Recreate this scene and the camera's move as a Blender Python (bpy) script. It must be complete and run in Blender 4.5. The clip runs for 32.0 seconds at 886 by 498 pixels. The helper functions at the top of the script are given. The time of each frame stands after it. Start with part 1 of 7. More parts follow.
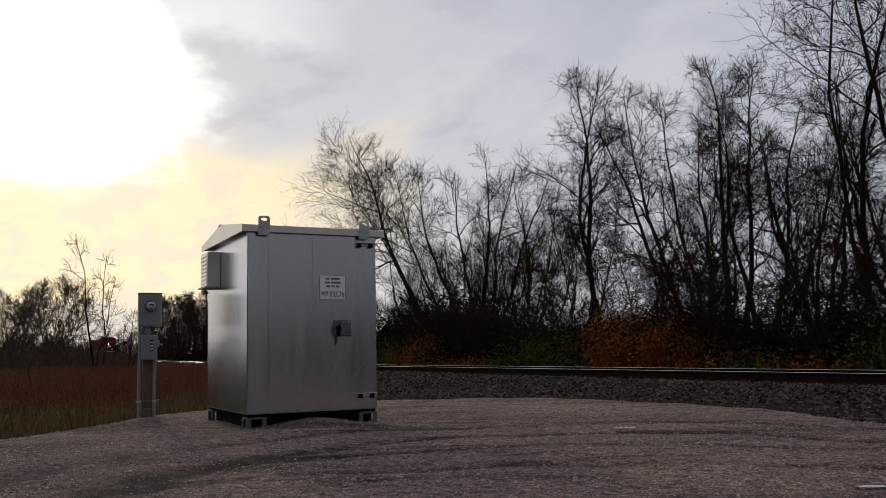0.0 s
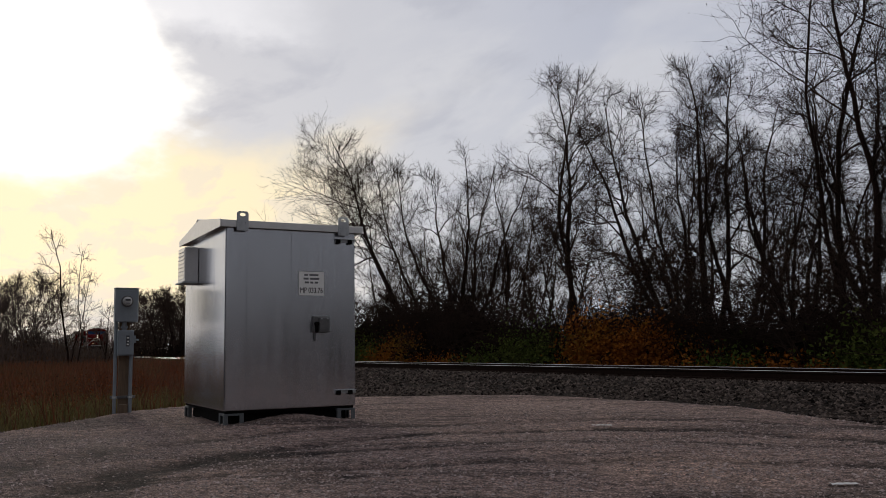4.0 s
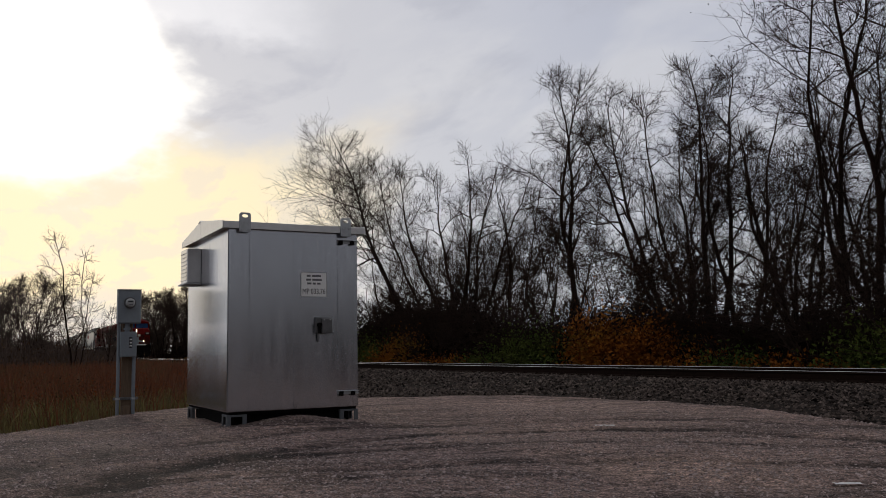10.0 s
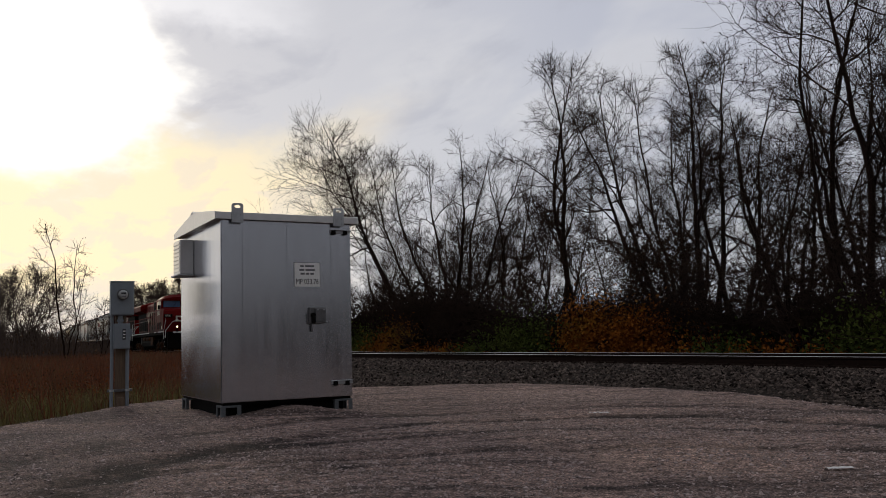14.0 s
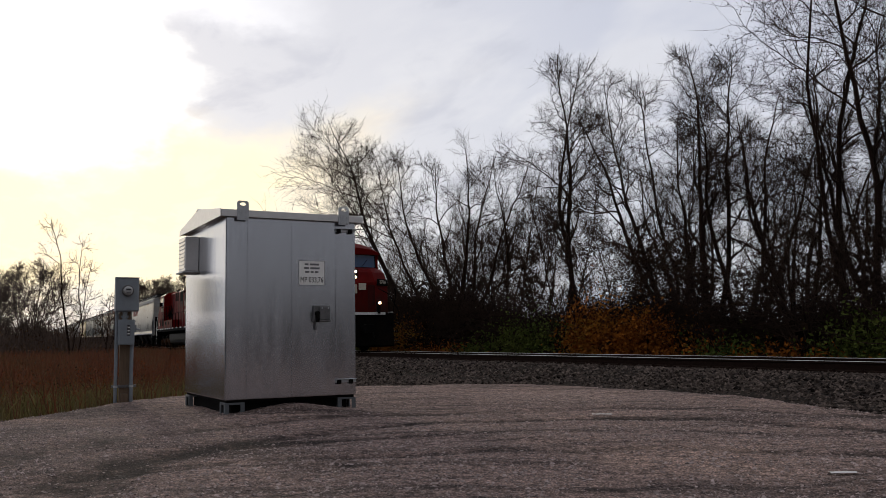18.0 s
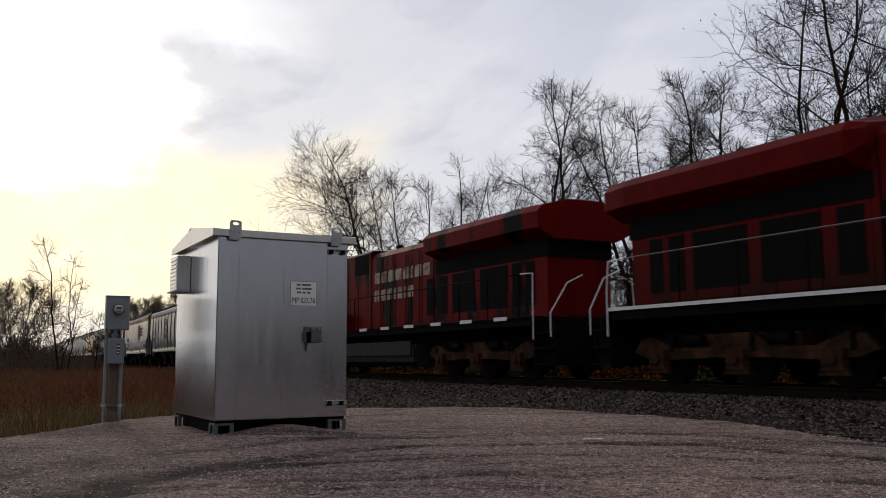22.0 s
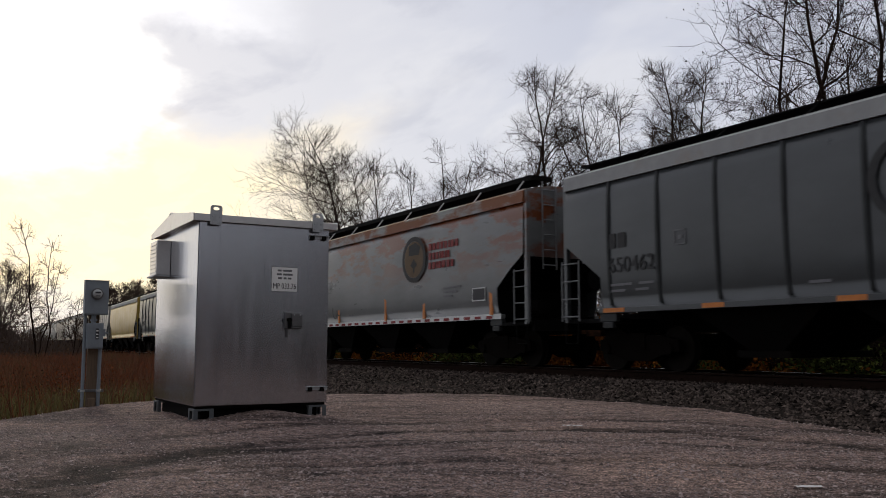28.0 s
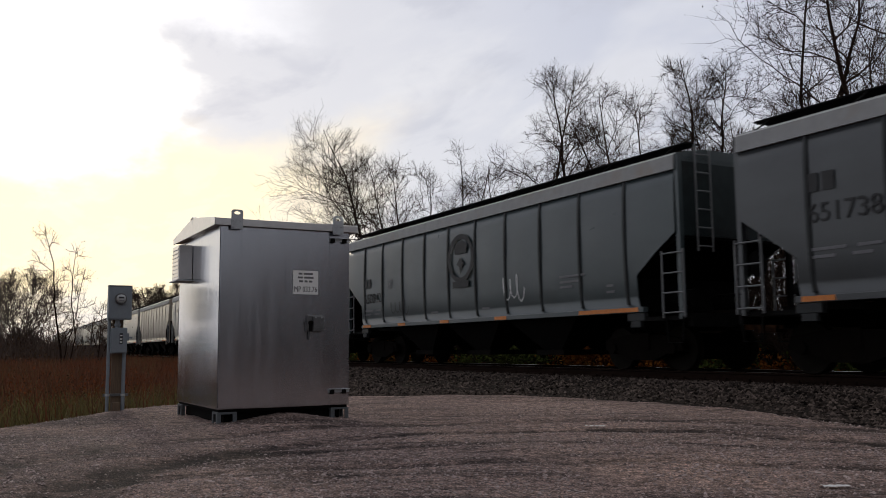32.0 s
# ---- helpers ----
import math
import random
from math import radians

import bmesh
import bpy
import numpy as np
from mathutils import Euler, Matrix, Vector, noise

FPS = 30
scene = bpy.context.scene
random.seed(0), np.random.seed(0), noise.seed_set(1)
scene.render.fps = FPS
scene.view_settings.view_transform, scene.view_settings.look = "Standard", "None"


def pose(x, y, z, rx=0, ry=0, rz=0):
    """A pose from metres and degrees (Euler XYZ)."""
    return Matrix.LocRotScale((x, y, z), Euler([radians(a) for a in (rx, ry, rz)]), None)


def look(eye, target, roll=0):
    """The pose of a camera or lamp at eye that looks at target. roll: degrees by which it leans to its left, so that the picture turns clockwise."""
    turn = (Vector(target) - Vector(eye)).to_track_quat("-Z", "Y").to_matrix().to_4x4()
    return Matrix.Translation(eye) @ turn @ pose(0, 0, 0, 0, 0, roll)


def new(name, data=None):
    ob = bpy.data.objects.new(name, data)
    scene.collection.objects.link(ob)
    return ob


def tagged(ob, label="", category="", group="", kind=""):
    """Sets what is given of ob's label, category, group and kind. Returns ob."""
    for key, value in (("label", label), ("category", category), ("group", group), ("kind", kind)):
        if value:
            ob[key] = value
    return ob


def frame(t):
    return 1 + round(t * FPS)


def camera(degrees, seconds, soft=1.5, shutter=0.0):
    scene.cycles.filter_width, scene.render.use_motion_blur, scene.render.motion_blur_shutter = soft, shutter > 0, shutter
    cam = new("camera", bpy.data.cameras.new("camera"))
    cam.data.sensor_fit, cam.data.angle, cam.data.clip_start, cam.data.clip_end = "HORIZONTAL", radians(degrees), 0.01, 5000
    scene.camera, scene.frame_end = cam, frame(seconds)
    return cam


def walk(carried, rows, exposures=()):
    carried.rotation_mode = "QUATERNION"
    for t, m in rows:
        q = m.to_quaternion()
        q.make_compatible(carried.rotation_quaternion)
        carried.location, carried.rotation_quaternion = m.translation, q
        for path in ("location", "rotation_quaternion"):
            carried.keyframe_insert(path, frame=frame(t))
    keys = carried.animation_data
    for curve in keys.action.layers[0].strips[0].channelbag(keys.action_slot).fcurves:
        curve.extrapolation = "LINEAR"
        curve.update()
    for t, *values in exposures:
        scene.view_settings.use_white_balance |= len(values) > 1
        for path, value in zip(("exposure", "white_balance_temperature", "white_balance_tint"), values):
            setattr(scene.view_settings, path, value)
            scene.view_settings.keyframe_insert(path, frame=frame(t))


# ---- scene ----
# ---------- camera ----------
EYE = (0.0, 0.0, 0.886)
PATH = [  # seconds, tilt, lean, turn
    (0, 96.70, 1.19, 62.81), (0.5, 96.23, 1.07, 62.41), (1, 96.28, 1.18, 62.24), (1.5, 96.47, 1.31, 62.08), (2, 96.45, 1.32, 61.83),
    (2.5, 96.41, 1.30, 61.69), (3, 96.29, 1.15, 61.57), (3.5, 96.42, 0.97, 61.41), (5.5, 96.50, 0.85, 61.43), (6, 96.44, 1.00, 61.36),
    (6.5, 96.59, 1.03, 61.28), (7, 96.69, 1.01, 61.32), (7.5, 96.75, 1.08, 61.44), (8, 96.79, 0.99, 61.57), (8.5, 96.80, 0.96, 61.68),
    (9, 96.67, 1.12, 61.70), (9.5, 96.63, 1.10, 61.66), (10, 96.52, 1.07, 61.58), (10.5, 96.35, 1.18, 61.32), (11, 96.42, 1.21, 61.27),
    (11.5, 96.29, 0.92, 61.30), (12, 96.22, 0.85, 61.39), (12.5, 96.11, 0.90, 61.13), (13, 95.77, 1.42, 61.02), (13.5, 96.19, 1.62, 61.00),
    (14, 95.79, 1.59, 61.18), (14.5, 95.76, 1.24, 61.15), (16.5, 95.65, 1.14, 61.64), (17, 95.66, 0.87, 61.51), (17.5, 95.76, 0.97, 61.43),
    (18, 95.78, 0.93, 61.43), (18.5, 95.78, 0.93, 61.42), (19, 95.76, 0.61, 61.00), (19.5, 95.84, 1.08, 60.77), (20, 95.74, 1.53, 60.21),
    (20.5, 95.97, 0.91, 60.44), (21, 95.95, 1.15, 60.54), (21.5, 96.82, 0.71, 60.61), (22, 97.23, 0.30, 60.87), (22.5, 97.28, -0.80, 60.62),
    (23, 96.77, -0.88, 60.20), (23.5, 96.78, -0.98, 59.96), (24, 96.72, -0.90, 59.80), (24.5, 96.78, -0.52, 59.37), (26.5, 96.57, -0.80, 58.63),
    (27, 96.54, -0.57, 58.93), (27.5, 96.48, -0.39, 59.30), (28, 96.36, 0.00, 59.62), (28.5, 96.32, 0.20, 59.98), (29, 96.29, 0.43, 60.27),
    (29.5, 96.17, 0.36, 60.45), (30, 96.45, 0.18, 60.86), (30.5, 96.50, 0.01, 60.95), (31, 96.52, 0.15, 60.99), (31.5, 96.49, 0.32, 61.10),
    (32, 96.46, 0.54, 61.01),
]
cam = camera(54.0, 32.0, soft=0.4, shutter=0.2)
walk(cam, [(t, pose(*EYE, rx, ry, rz)) for t, rx, ry, rz in PATH],
     exposures=[(0.0, 0.0), (14.5, 0.0), (16.5, 0.30), (32.0, 0.30)])

# ---------- sky and sun ----------
SUN = Vector((-0.954, 0.061, 0.295)).normalized()


def build_world():
    w = bpy.data.worlds.new("sky")
    scene.world = w
    w.use_nodes = True
    nt = w.node_tree
    nt.nodes.clear()
    N, L = nt.nodes.new, nt.links.new

    def math_(op, a, b=0.0, c=0.0, clamp=False):
        n = N("ShaderNodeMath")
        n.operation, n.use_clamp = op, clamp
        for i, v in enumerate((a, b, c)):
            if isinstance(v, (int, float)):
                n.inputs[i].default_value = v
            else:
                L(v, n.inputs[i])
        return n.outputs[0]

    def smooth(v, lo, hi):
        n = N("ShaderNodeMapRange")
        n.interpolation_type = "SMOOTHSTEP"
        L(v, n.inputs[0])
        n.inputs[1].default_value, n.inputs[2].default_value = lo, hi
        return n.outputs[0]

    def mix(f, a, b):
        n = N("ShaderNodeMix")
        n.data_type = "RGBA"
        for i, v in ((0, f), (6, a), (7, b)):
            if isinstance(v, (int, float)):
                n.inputs[i].default_value = v
            elif isinstance(v, tuple):
                n.inputs[i].default_value = (*v, 1)
            else:
                L(v, n.inputs[i])
        return n.outputs[2]

    co = N("ShaderNodeTexCoord").outputs["Generated"]
    dot = N("ShaderNodeVectorMath")
    dot.operation = "DOT_PRODUCT"
    L(co, dot.inputs[0])
    dot.inputs[1].default_value = SUN
    d = dot.outputs["Value"]
    sep = N("ShaderNodeSeparateXYZ")
    L(co, sep.inputs[0])
    z = sep.outputs[2]
    # clouds lie on a flat layer overhead
    den = math_("ADD", math_("MAXIMUM", z, 0.0), 0.16)
    comb = N("ShaderNodeCombineXYZ")
    L(math_("DIVIDE", sep.outputs[0], den), comb.inputs[0])
    L(math_("DIVIDE", sep.outputs[1], den), comb.inputs[1])

    def clouds(scale, detail, rough, off, dist=0.4):
        m = N("ShaderNodeMapping")
        m.inputs["Location"].default_value = off
        m.inputs["Scale"].default_value = (1.0, 1.7, 1.0)
        L(comb.outputs[0], m.inputs[0])
        n = N("ShaderNodeTexNoise")
        n.inputs["Scale"].default_value, n.inputs["Detail"].default_value = scale, detail
        n.inputs["Roughness"].default_value, n.inputs["Distortion"].default_value = rough, dist
        L(m.outputs[0], n.inputs["Vector"])
        return n.outputs[0]

    big = clouds(1.1, 5.0, 0.55, (3.1, 0.4, 0.0))
    fine = clouds(2.6, 6.0, 0.58, (0.3, 5.0, 0.0))
    # grey-blue veil, paler towards the sun and the horizon, falling off overhead and away from the sun
    far = mix(smooth(z, 0.02, 0.42), (0.64, 0.65, 0.70), (0.52, 0.54, 0.63))
    far = mix(math_("MULTIPLY", smooth(d, 0.80, 0.97), 0.6), far, (0.72, 0.71, 0.73))
    far = mix(math_("MULTIPLY", smooth(fine, 0.48, 0.66), 0.60), far, (0.50, 0.51, 0.58))
    far = mix(math_("MULTIPLY", smooth(big, 0.50, 0.66), 0.45), far, (0.78, 0.77, 0.78))
    far = mix(smooth(z, 0.48, 0.95), far, (0.42, 0.43, 0.47))
    far = mix(math_("SUBTRACT", 1.0, smooth(d, -0.30, 0.50)), far, mix(smooth(z, 0.15, 0.7), (0.17, 0.165, 0.18), (0.46, 0.46, 0.485)))
    edge = N("ShaderNodeTexNoise")
    edge.inputs["Scale"].default_value, edge.inputs["Detail"].default_value, edge.inputs["Roughness"].default_value = 4.2, 6.0, 0.58
    mp = N("ShaderNodeMapping")
    mp.inputs["Location"].default_value, mp.inputs["Scale"].default_value = (0.2, 0.55, 0.1), (1.0, 1.0, 1.9)
    L(co, mp.inputs[0])
    L(mp.outputs[0], edge.inputs["Vector"])
    torn = math_("SUBTRACT", edge.outputs[0], 0.5)
    # yellow light under the cloud edge
    wob = math_("ADD", d, math_("MULTIPLY", math_("SUBTRACT", big, 0.5), 0.07))
    zz = math_("ADD", z, math_("MULTIPLY", torn, 0.16))
    warm = math_("MULTIPLY", smooth(wob, 0.915, 0.972), math_("SUBTRACT", 1.0, smooth(zz, 0.20, 0.27)))
    col = mix(warm, far, (1.06, 0.90, 0.60))
    streak = math_("MULTIPLY", smooth(fine, 0.48, 0.58), math_("MULTIPLY", warm, 0.6))
    col = mix(streak, col, (0.86, 0.76, 0.66))
    rim = math_("MULTIPLY", math_("SUBTRACT", 1.0, smooth(zz, 0.005, 0.065)), math_("MULTIPLY", smooth(d, 0.2, 0.8), 0.8))
    col = mix(rim, col, (0.58, 0.63, 0.73))
    # the veiled sun behind the cloud edge
    dd = math_("ADD", d, math_("MULTIPLY", torn, 0.045))
    # a pale cloud bank high above the sun's right
    high = math_("MULTIPLY", smooth(math_("ADD", z, math_("MULTIPLY", torn, 0.12)), 0.325, 0.352), smooth(dd, 0.955, 0.985))
    col = mix(math_("MULTIPLY", high, 0.75), col, (0.97, 0.96, 0.99))
    col = mix(smooth(dd, 0.9875, 0.9975), col, (1.2, 1.17, 1.12))
    hotn = mix(smooth(d, 0.992, 1.0), (0.0, 0.0, 0.0), (2.5, 2.3, 1.9))
    add = N("ShaderNodeMix")
    add.data_type, add.blend_type = "RGBA", "ADD"
    add.inputs[0].default_value = 1.0
    L(col, add.inputs[6])
    L(hotn, add.inputs[7])
    sky = N("ShaderNodeTexSky")
    sky.sky_type, sky.sun_disc = "NISHITA", False
    sky.sun_elevation = math.asin(SUN.z)
    sky.sun_rotation = math.atan2(SUN.x, SUN.y)
    b1, b2 = N("ShaderNodeBackground"), N("ShaderNodeBackground")
    L(sky.outputs[0], b1.inputs[0])
    b1.inputs[1].default_value = 0.05
    L(add.outputs[2], b2.inputs[0])
    b2.inputs[1].default_value = 1.0
    ms = N("ShaderNodeMixShader")
    ms.inputs[0].default_value = 0.9
    L(b1.outputs[0], ms.inputs[1])
    L(b2.outputs[0], ms.inputs[2])
    out = N("ShaderNodeOutputWorld")
    L(ms.outputs[0], out.inputs[0])


build_world()
lamp = bpy.data.lights.new("sun", "SUN")
lamp.energy, lamp.angle, lamp.color = 0.6, radians(6), (1.0, 0.86, 0.66)
sun = new("sun", lamp)
sun.matrix_basis = look(SUN * 60, (0, 0, 0))

# ---------- materials ----------


def mat(name, c1, c2=None, scale=6.0, rough=0.8, metal=0.0, bump=0.0, stretch=(1, 1, 1), c3=None, scale3=1.2,
        amount3=(0.5, 0.7), island=0.0, rough2=None, obj_random=0.0, spec=None, rise=None):
    """Two colours mixed by a fine noise, a third laid over in large stains, relief from the fine noise."""
    m = bpy.data.materials.new(name)
    m.use_nodes = True
    nt = m.node_tree
    N, L = nt.nodes.new, nt.links.new
    b = nt.nodes["Principled BSDF"]
    b.inputs["Roughness"].default_value, b.inputs["Metallic"].default_value = rough, metal
    if spec is not None:
        b.inputs["Specular IOR Level"].default_value = spec
    c2 = c2 or tuple(v * 0.8 for v in c1)
    tc = N("ShaderNodeTexCoord")
    mp = N("ShaderNodeMapping")
    mp.inputs["Scale"].default_value = stretch
    L(tc.outputs["Object"], mp.inputs[0])

    def noise_(s, det=5.0, r=0.6):
        n = N("ShaderNodeTexNoise")
        n.inputs["Scale"].default_value, n.inputs["Detail"].default_value, n.inputs["Roughness"].default_value = s, det, r
        L(mp.outputs[0], n.inputs["Vector"])
        return n.outputs[0]

    def ramp(v, lo, hi):
        r = N("ShaderNodeMapRange")
        L(v, r.inputs[0])
        r.inputs[1].default_value, r.inputs[2].default_value = lo, hi
        return r.outputs[0]

    def mix(f, a, c):
        n = N("ShaderNodeMix")
        n.data_type = "RGBA"
        L(f, n.inputs[0])
        for i, v in ((6, a), (7, c)):
            if isinstance(v, tuple):
                n.inputs[i].default_value = (*v, 1)
            else:
                L(v, n.inputs[i])
        return n.outputs[2]

    fine = noise_(scale)
    col = mix(ramp(fine, 0.3, 0.7), c1, c2)
    if c3:
        stain = ramp(noise_(scale3, 6.0, 0.65), *amount3)
        if rise:
            # the stain gathers between two heights of the thing
            sz = N("ShaderNodeSeparateXYZ")
            L(tc.outputs["Object"], sz.inputs[0])
            both = N("ShaderNodeMath")
            both.operation = "MULTIPLY"
            L(stain, both.inputs[0])
            L(ramp(sz.outputs[2], *rise), both.inputs[1])
            stain = both.outputs[0]
        col = mix(stain, col, c3)
    if island or obj_random:
        hs = N("ShaderNodeHueSaturation")
        src = N("ShaderNodeNewGeometry").outputs["Random Per Island"] if island else N("ShaderNodeObjectInfo").outputs["Random"]
        k = island or obj_random
        r = N("ShaderNodeMapRange")
        L(src, r.inputs[0])
        r.inputs[3].default_value, r.inputs[4].default_value = 1 - k, 1 + k
        L(r.outputs[0], hs.inputs["Value"])
        L(col, hs.inputs["Color"])
        col = hs.outputs[0]
    L(col, b.inputs["Base Color"])
    if rough2 is not None:
        r = N("ShaderNodeMapRange")
        L(noise_(scale * 0.37), r.inputs[0])
        r.inputs[1].default_value, r.inputs[2].default_value = 0.3, 0.7
        r.inputs[3].default_value, r.inputs[4].default_value = rough, rough2
        L(r.outputs[0], b.inputs["Roughness"])
    if bump:
        bp = N("ShaderNodeBump")
        bp.inputs["Strength"].default_value, bp.inputs["Distance"].default_value = min(1.0, bump), 0.02
        L(fine, bp.inputs["Height"])
        L(bp.outputs[0], b.inputs["Normal"])
    return m


def glow_mat(name, color, strength):
    m = bpy.data.materials.new(name)
    m.use_nodes = True
    b = m.node_tree.nodes["Principled BSDF"]
    b.inputs["Base Color"].default_value = (*color, 1)
    b.inputs["Emission Color"].default_value = (*color, 1)
    b.inputs["Emission Strength"].default_value = strength
    return m


def gravel_mat():
    """Packed gravel: speckled stones, clumps, pale worn patches and dark wheel streaks across the lot."""
    m = mat("gravel", (0.310, 0.222, 0.200), (0.480, 0.342, 0.305), 5, 0.95, spec=0.12)
    nt = m.node_tree
    N, L = nt.nodes.new, nt.links.new
    b = nt.nodes["Principled BSDF"]
    col = b.inputs["Base Color"].links[0].from_socket
    tc = N("ShaderNodeTexCoord").outputs["Object"]

    def layer(scale, stretch, turn, lo, hi, detail=5.0):
        rot = N("ShaderNodeMapping")
        rot.inputs["Rotation"].default_value[2] = radians(turn)
        L(tc, rot.inputs[0])
        mp = N("ShaderNodeMapping")
        mp.inputs["Scale"].default_value = stretch
        L(rot.outputs[0], mp.inputs[0])
        n = N("ShaderNodeTexNoise")
        n.inputs["Scale"].default_value, n.inputs["Detail"].default_value, n.inputs["Roughness"].default_value = scale, 9.0, 0.74
        L(mp.outputs[0], n.inputs["Vector"])
        r = N("ShaderNodeMapRange")
        L(n.outputs[0], r.inputs[0])
        r.inputs[1].default_value, r.inputs[2].default_value = lo, hi
        return r.outputs[0]

    def over(f, colour, k, blend="MIX"):
        nonlocal col
        w = N("ShaderNodeMath")
        w.operation = "MULTIPLY"
        L(f, w.inputs[0])
        w.inputs[1].default_value = k
        n = N("ShaderNodeMix")
        n.data_type, n.blend_type = "RGBA", blend
        L(w.outputs[0], n.inputs[0])
        L(col, n.inputs[6])
        n.inputs[7].default_value = (*colour, 1)
        col = n.outputs[2]

    def chips(scale, lo, hi, colour, k):
        sp = N("ShaderNodeTexVoronoi")
        sp.inputs["Scale"].default_value = scale
        L(tc, sp.inputs["Vector"])
        hs = N("ShaderNodeMapRange")
        L(sp.outputs["Color"], hs.inputs[0])
        hs.inputs[1].default_value, hs.inputs[2].default_value = lo, hi
        over(hs.outputs[0], colour, k)

    def arc(cx, cy, radius, half, wander):
        """A wheel track turning about one point."""
        off = N("ShaderNodeVectorMath")
        off.operation = "SUBTRACT"
        L(tc, off.inputs[0])
        off.inputs[1].default_value = (cx, cy, 0)
        ln = N("ShaderNodeVectorMath")
        ln.operation = "LENGTH"
        L(off.outputs[0], ln.inputs[0])

        def m_(op, a, b):
            n = N("ShaderNodeMath")
            n.operation = op
            for i, v in enumerate((a, b)):
                if isinstance(v, (int, float)):
                    n.inputs[i].default_value = v
                else:
                    L(v, n.inputs[i])
            return n.outputs[0]
        r_ = m_("ADD", ln.outputs["Value"], m_("MULTIPLY", m_("SUBTRACT", layer(0.9, (1, 1, 1), 0, 0.0, 1.0), 0.5), wander))
        gap = m_("ABSOLUTE", m_("SUBTRACT", r_, radius), 0.0)
        mr = N("ShaderNodeMapRange")
        mr.interpolation_type = "SMOOTHSTEP"
        L(gap, mr.inputs[0])
        mr.inputs[1].default_value, mr.inputs[2].default_value = half, half * 0.15
        return m_("MULTIPLY", mr.outputs[0], layer(2.2, (1, 1, 1), 30, 0.36, 0.56))

    def wedge(f, cx, cy, way):
        """Keeps the part of a wheel track that lies to one side of its middle."""
        off = N("ShaderNodeVectorMath")
        off.operation = "SUBTRACT"
        L(tc, off.inputs[0])
        off.inputs[1].default_value = (cx, cy, 0)
        nz = N("ShaderNodeVectorMath")
        nz.operation = "NORMALIZE"
        L(off.outputs[0], nz.inputs[0])
        dt = N("ShaderNodeVectorMath")
        dt.operation = "DOT_PRODUCT"
        L(nz.outputs[0], dt.inputs[0])
        dt.inputs[1].default_value = (*way, 0)
        mr = N("ShaderNodeMapRange")
        mr.interpolation_type = "SMOOTHSTEP"
        L(dt.outputs["Value"], mr.inputs[0])
        mr.inputs[1].default_value, mr.inputs[2].default_value = 0.45, 0.75
        w = N("ShaderNodeMath")
        w.operation = "MULTIPLY"
        L(f, w.inputs[0])
        L(mr.outputs[0], w.inputs[1])
        return w.outputs[0]

    over(layer(0.55, (1, 1, 1), 0, 0.46, 0.58), (0.60, 0.42, 0.355), 0.7)
    over(layer(1.0, (0.16, 1.5, 1), -61, 0.52, 0.62), (0.085, 0.065, 0.060), 0.75)
    over(layer(2.6, (0.3, 1.6, 1), -66, 0.51, 0.62), (0.08, 0.064, 0.060), 0.7)
    over(layer(6.0, (1, 1, 1), 0, 0.53, 0.68), (0.075, 0.066, 0.066), 0.7)
    over(wedge(arc(-5.63, 2.34, 1.85, 0.34, 0.45), -5.63, 2.34, (-0.82, -0.57)), (0.020, 0.010, 0.007), 0.97)
    over(arc(-7.35, 2.05, 0.0, 1.0, 0.6), (0.034, 0.020, 0.015), 0.8)
    over(arc(-8.10, 1.15, 0.0, 0.5, 0.4), (0.026, 0.016, 0.013), 0.85)
    over(arc(-5.72, 2.2, 0.0, 0.6, 0.4), (0.030, 0.024, 0.022), 0.8)
    over(arc(-4.85, 3.88, 3.29, 0.28, 0.35), (0.030, 0.023, 0.021), 0.9)
    over(arc(-4.85, 3.88, 4.50, 0.30, 0.5), (0.040, 0.032, 0.029), 0.75)
    over(wedge(arc(-0.42, 0.97, 6.05, 0.22, 0.3), -0.42, 0.97, (-0.62, 0.78)), (0.034, 0.027, 0.024), 0.85)
    over(wedge(arc(-0.42, 0.97, 7.30, 0.16, 0.4), -0.42, 0.97, (-0.62, 0.78)), (0.040, 0.032, 0.029), 0.7)
    over(arc(-8.6, -0.4, 0.0, 4.0, 0.8), (0.115, 0.098, 0.096), 0.6)
    over(arc(-12.2, 1.6, 0.0, 1.3, 0.6), (0.060, 0.052, 0.053), 0.8)
    over(arc(-4.7, 4.6, 0.0, 1.2, 0.6), (0.66, 0.46, 0.38), 0.8)
    over(arc(-10.5, 7.8, 0.0, 2.4, 0.6), (0.60, 0.445, 0.385), 0.6)
    over(arc(-9.2, 1.2, 0.0, 0.9, 0.5), (0.46, 0.37, 0.33), 0.55)
    # grain of single stones and the pits between them
    def grain(node, out, lo, hi, dark, light):
        r = N("ShaderNodeMapRange")
        L(node.outputs[out], r.inputs[0])
        for i, v in enumerate((lo, hi, dark, light)):
            r.inputs[1 + i].default_value = v
        return r.outputs[0]

    fine = N("ShaderNodeTexNoise")
    fine.inputs["Scale"].default_value, fine.inputs["Detail"].default_value, fine.inputs["Roughness"].default_value = 58, 5.0, 0.65
    L(tc, fine.inputs["Vector"])
    clumps = N("ShaderNodeTexNoise")
    clumps.inputs["Scale"].default_value, clumps.inputs["Detail"].default_value, clumps.inputs["Roughness"].default_value = 13, 6.0, 0.7
    L(tc, clumps.inputs["Vector"])
    cells = N("ShaderNodeTexVoronoi")
    cells.inputs["Scale"].default_value = 62
    L(tc, cells.inputs["Vector"])
    both = N("ShaderNodeMath")
    both.operation = "MULTIPLY"
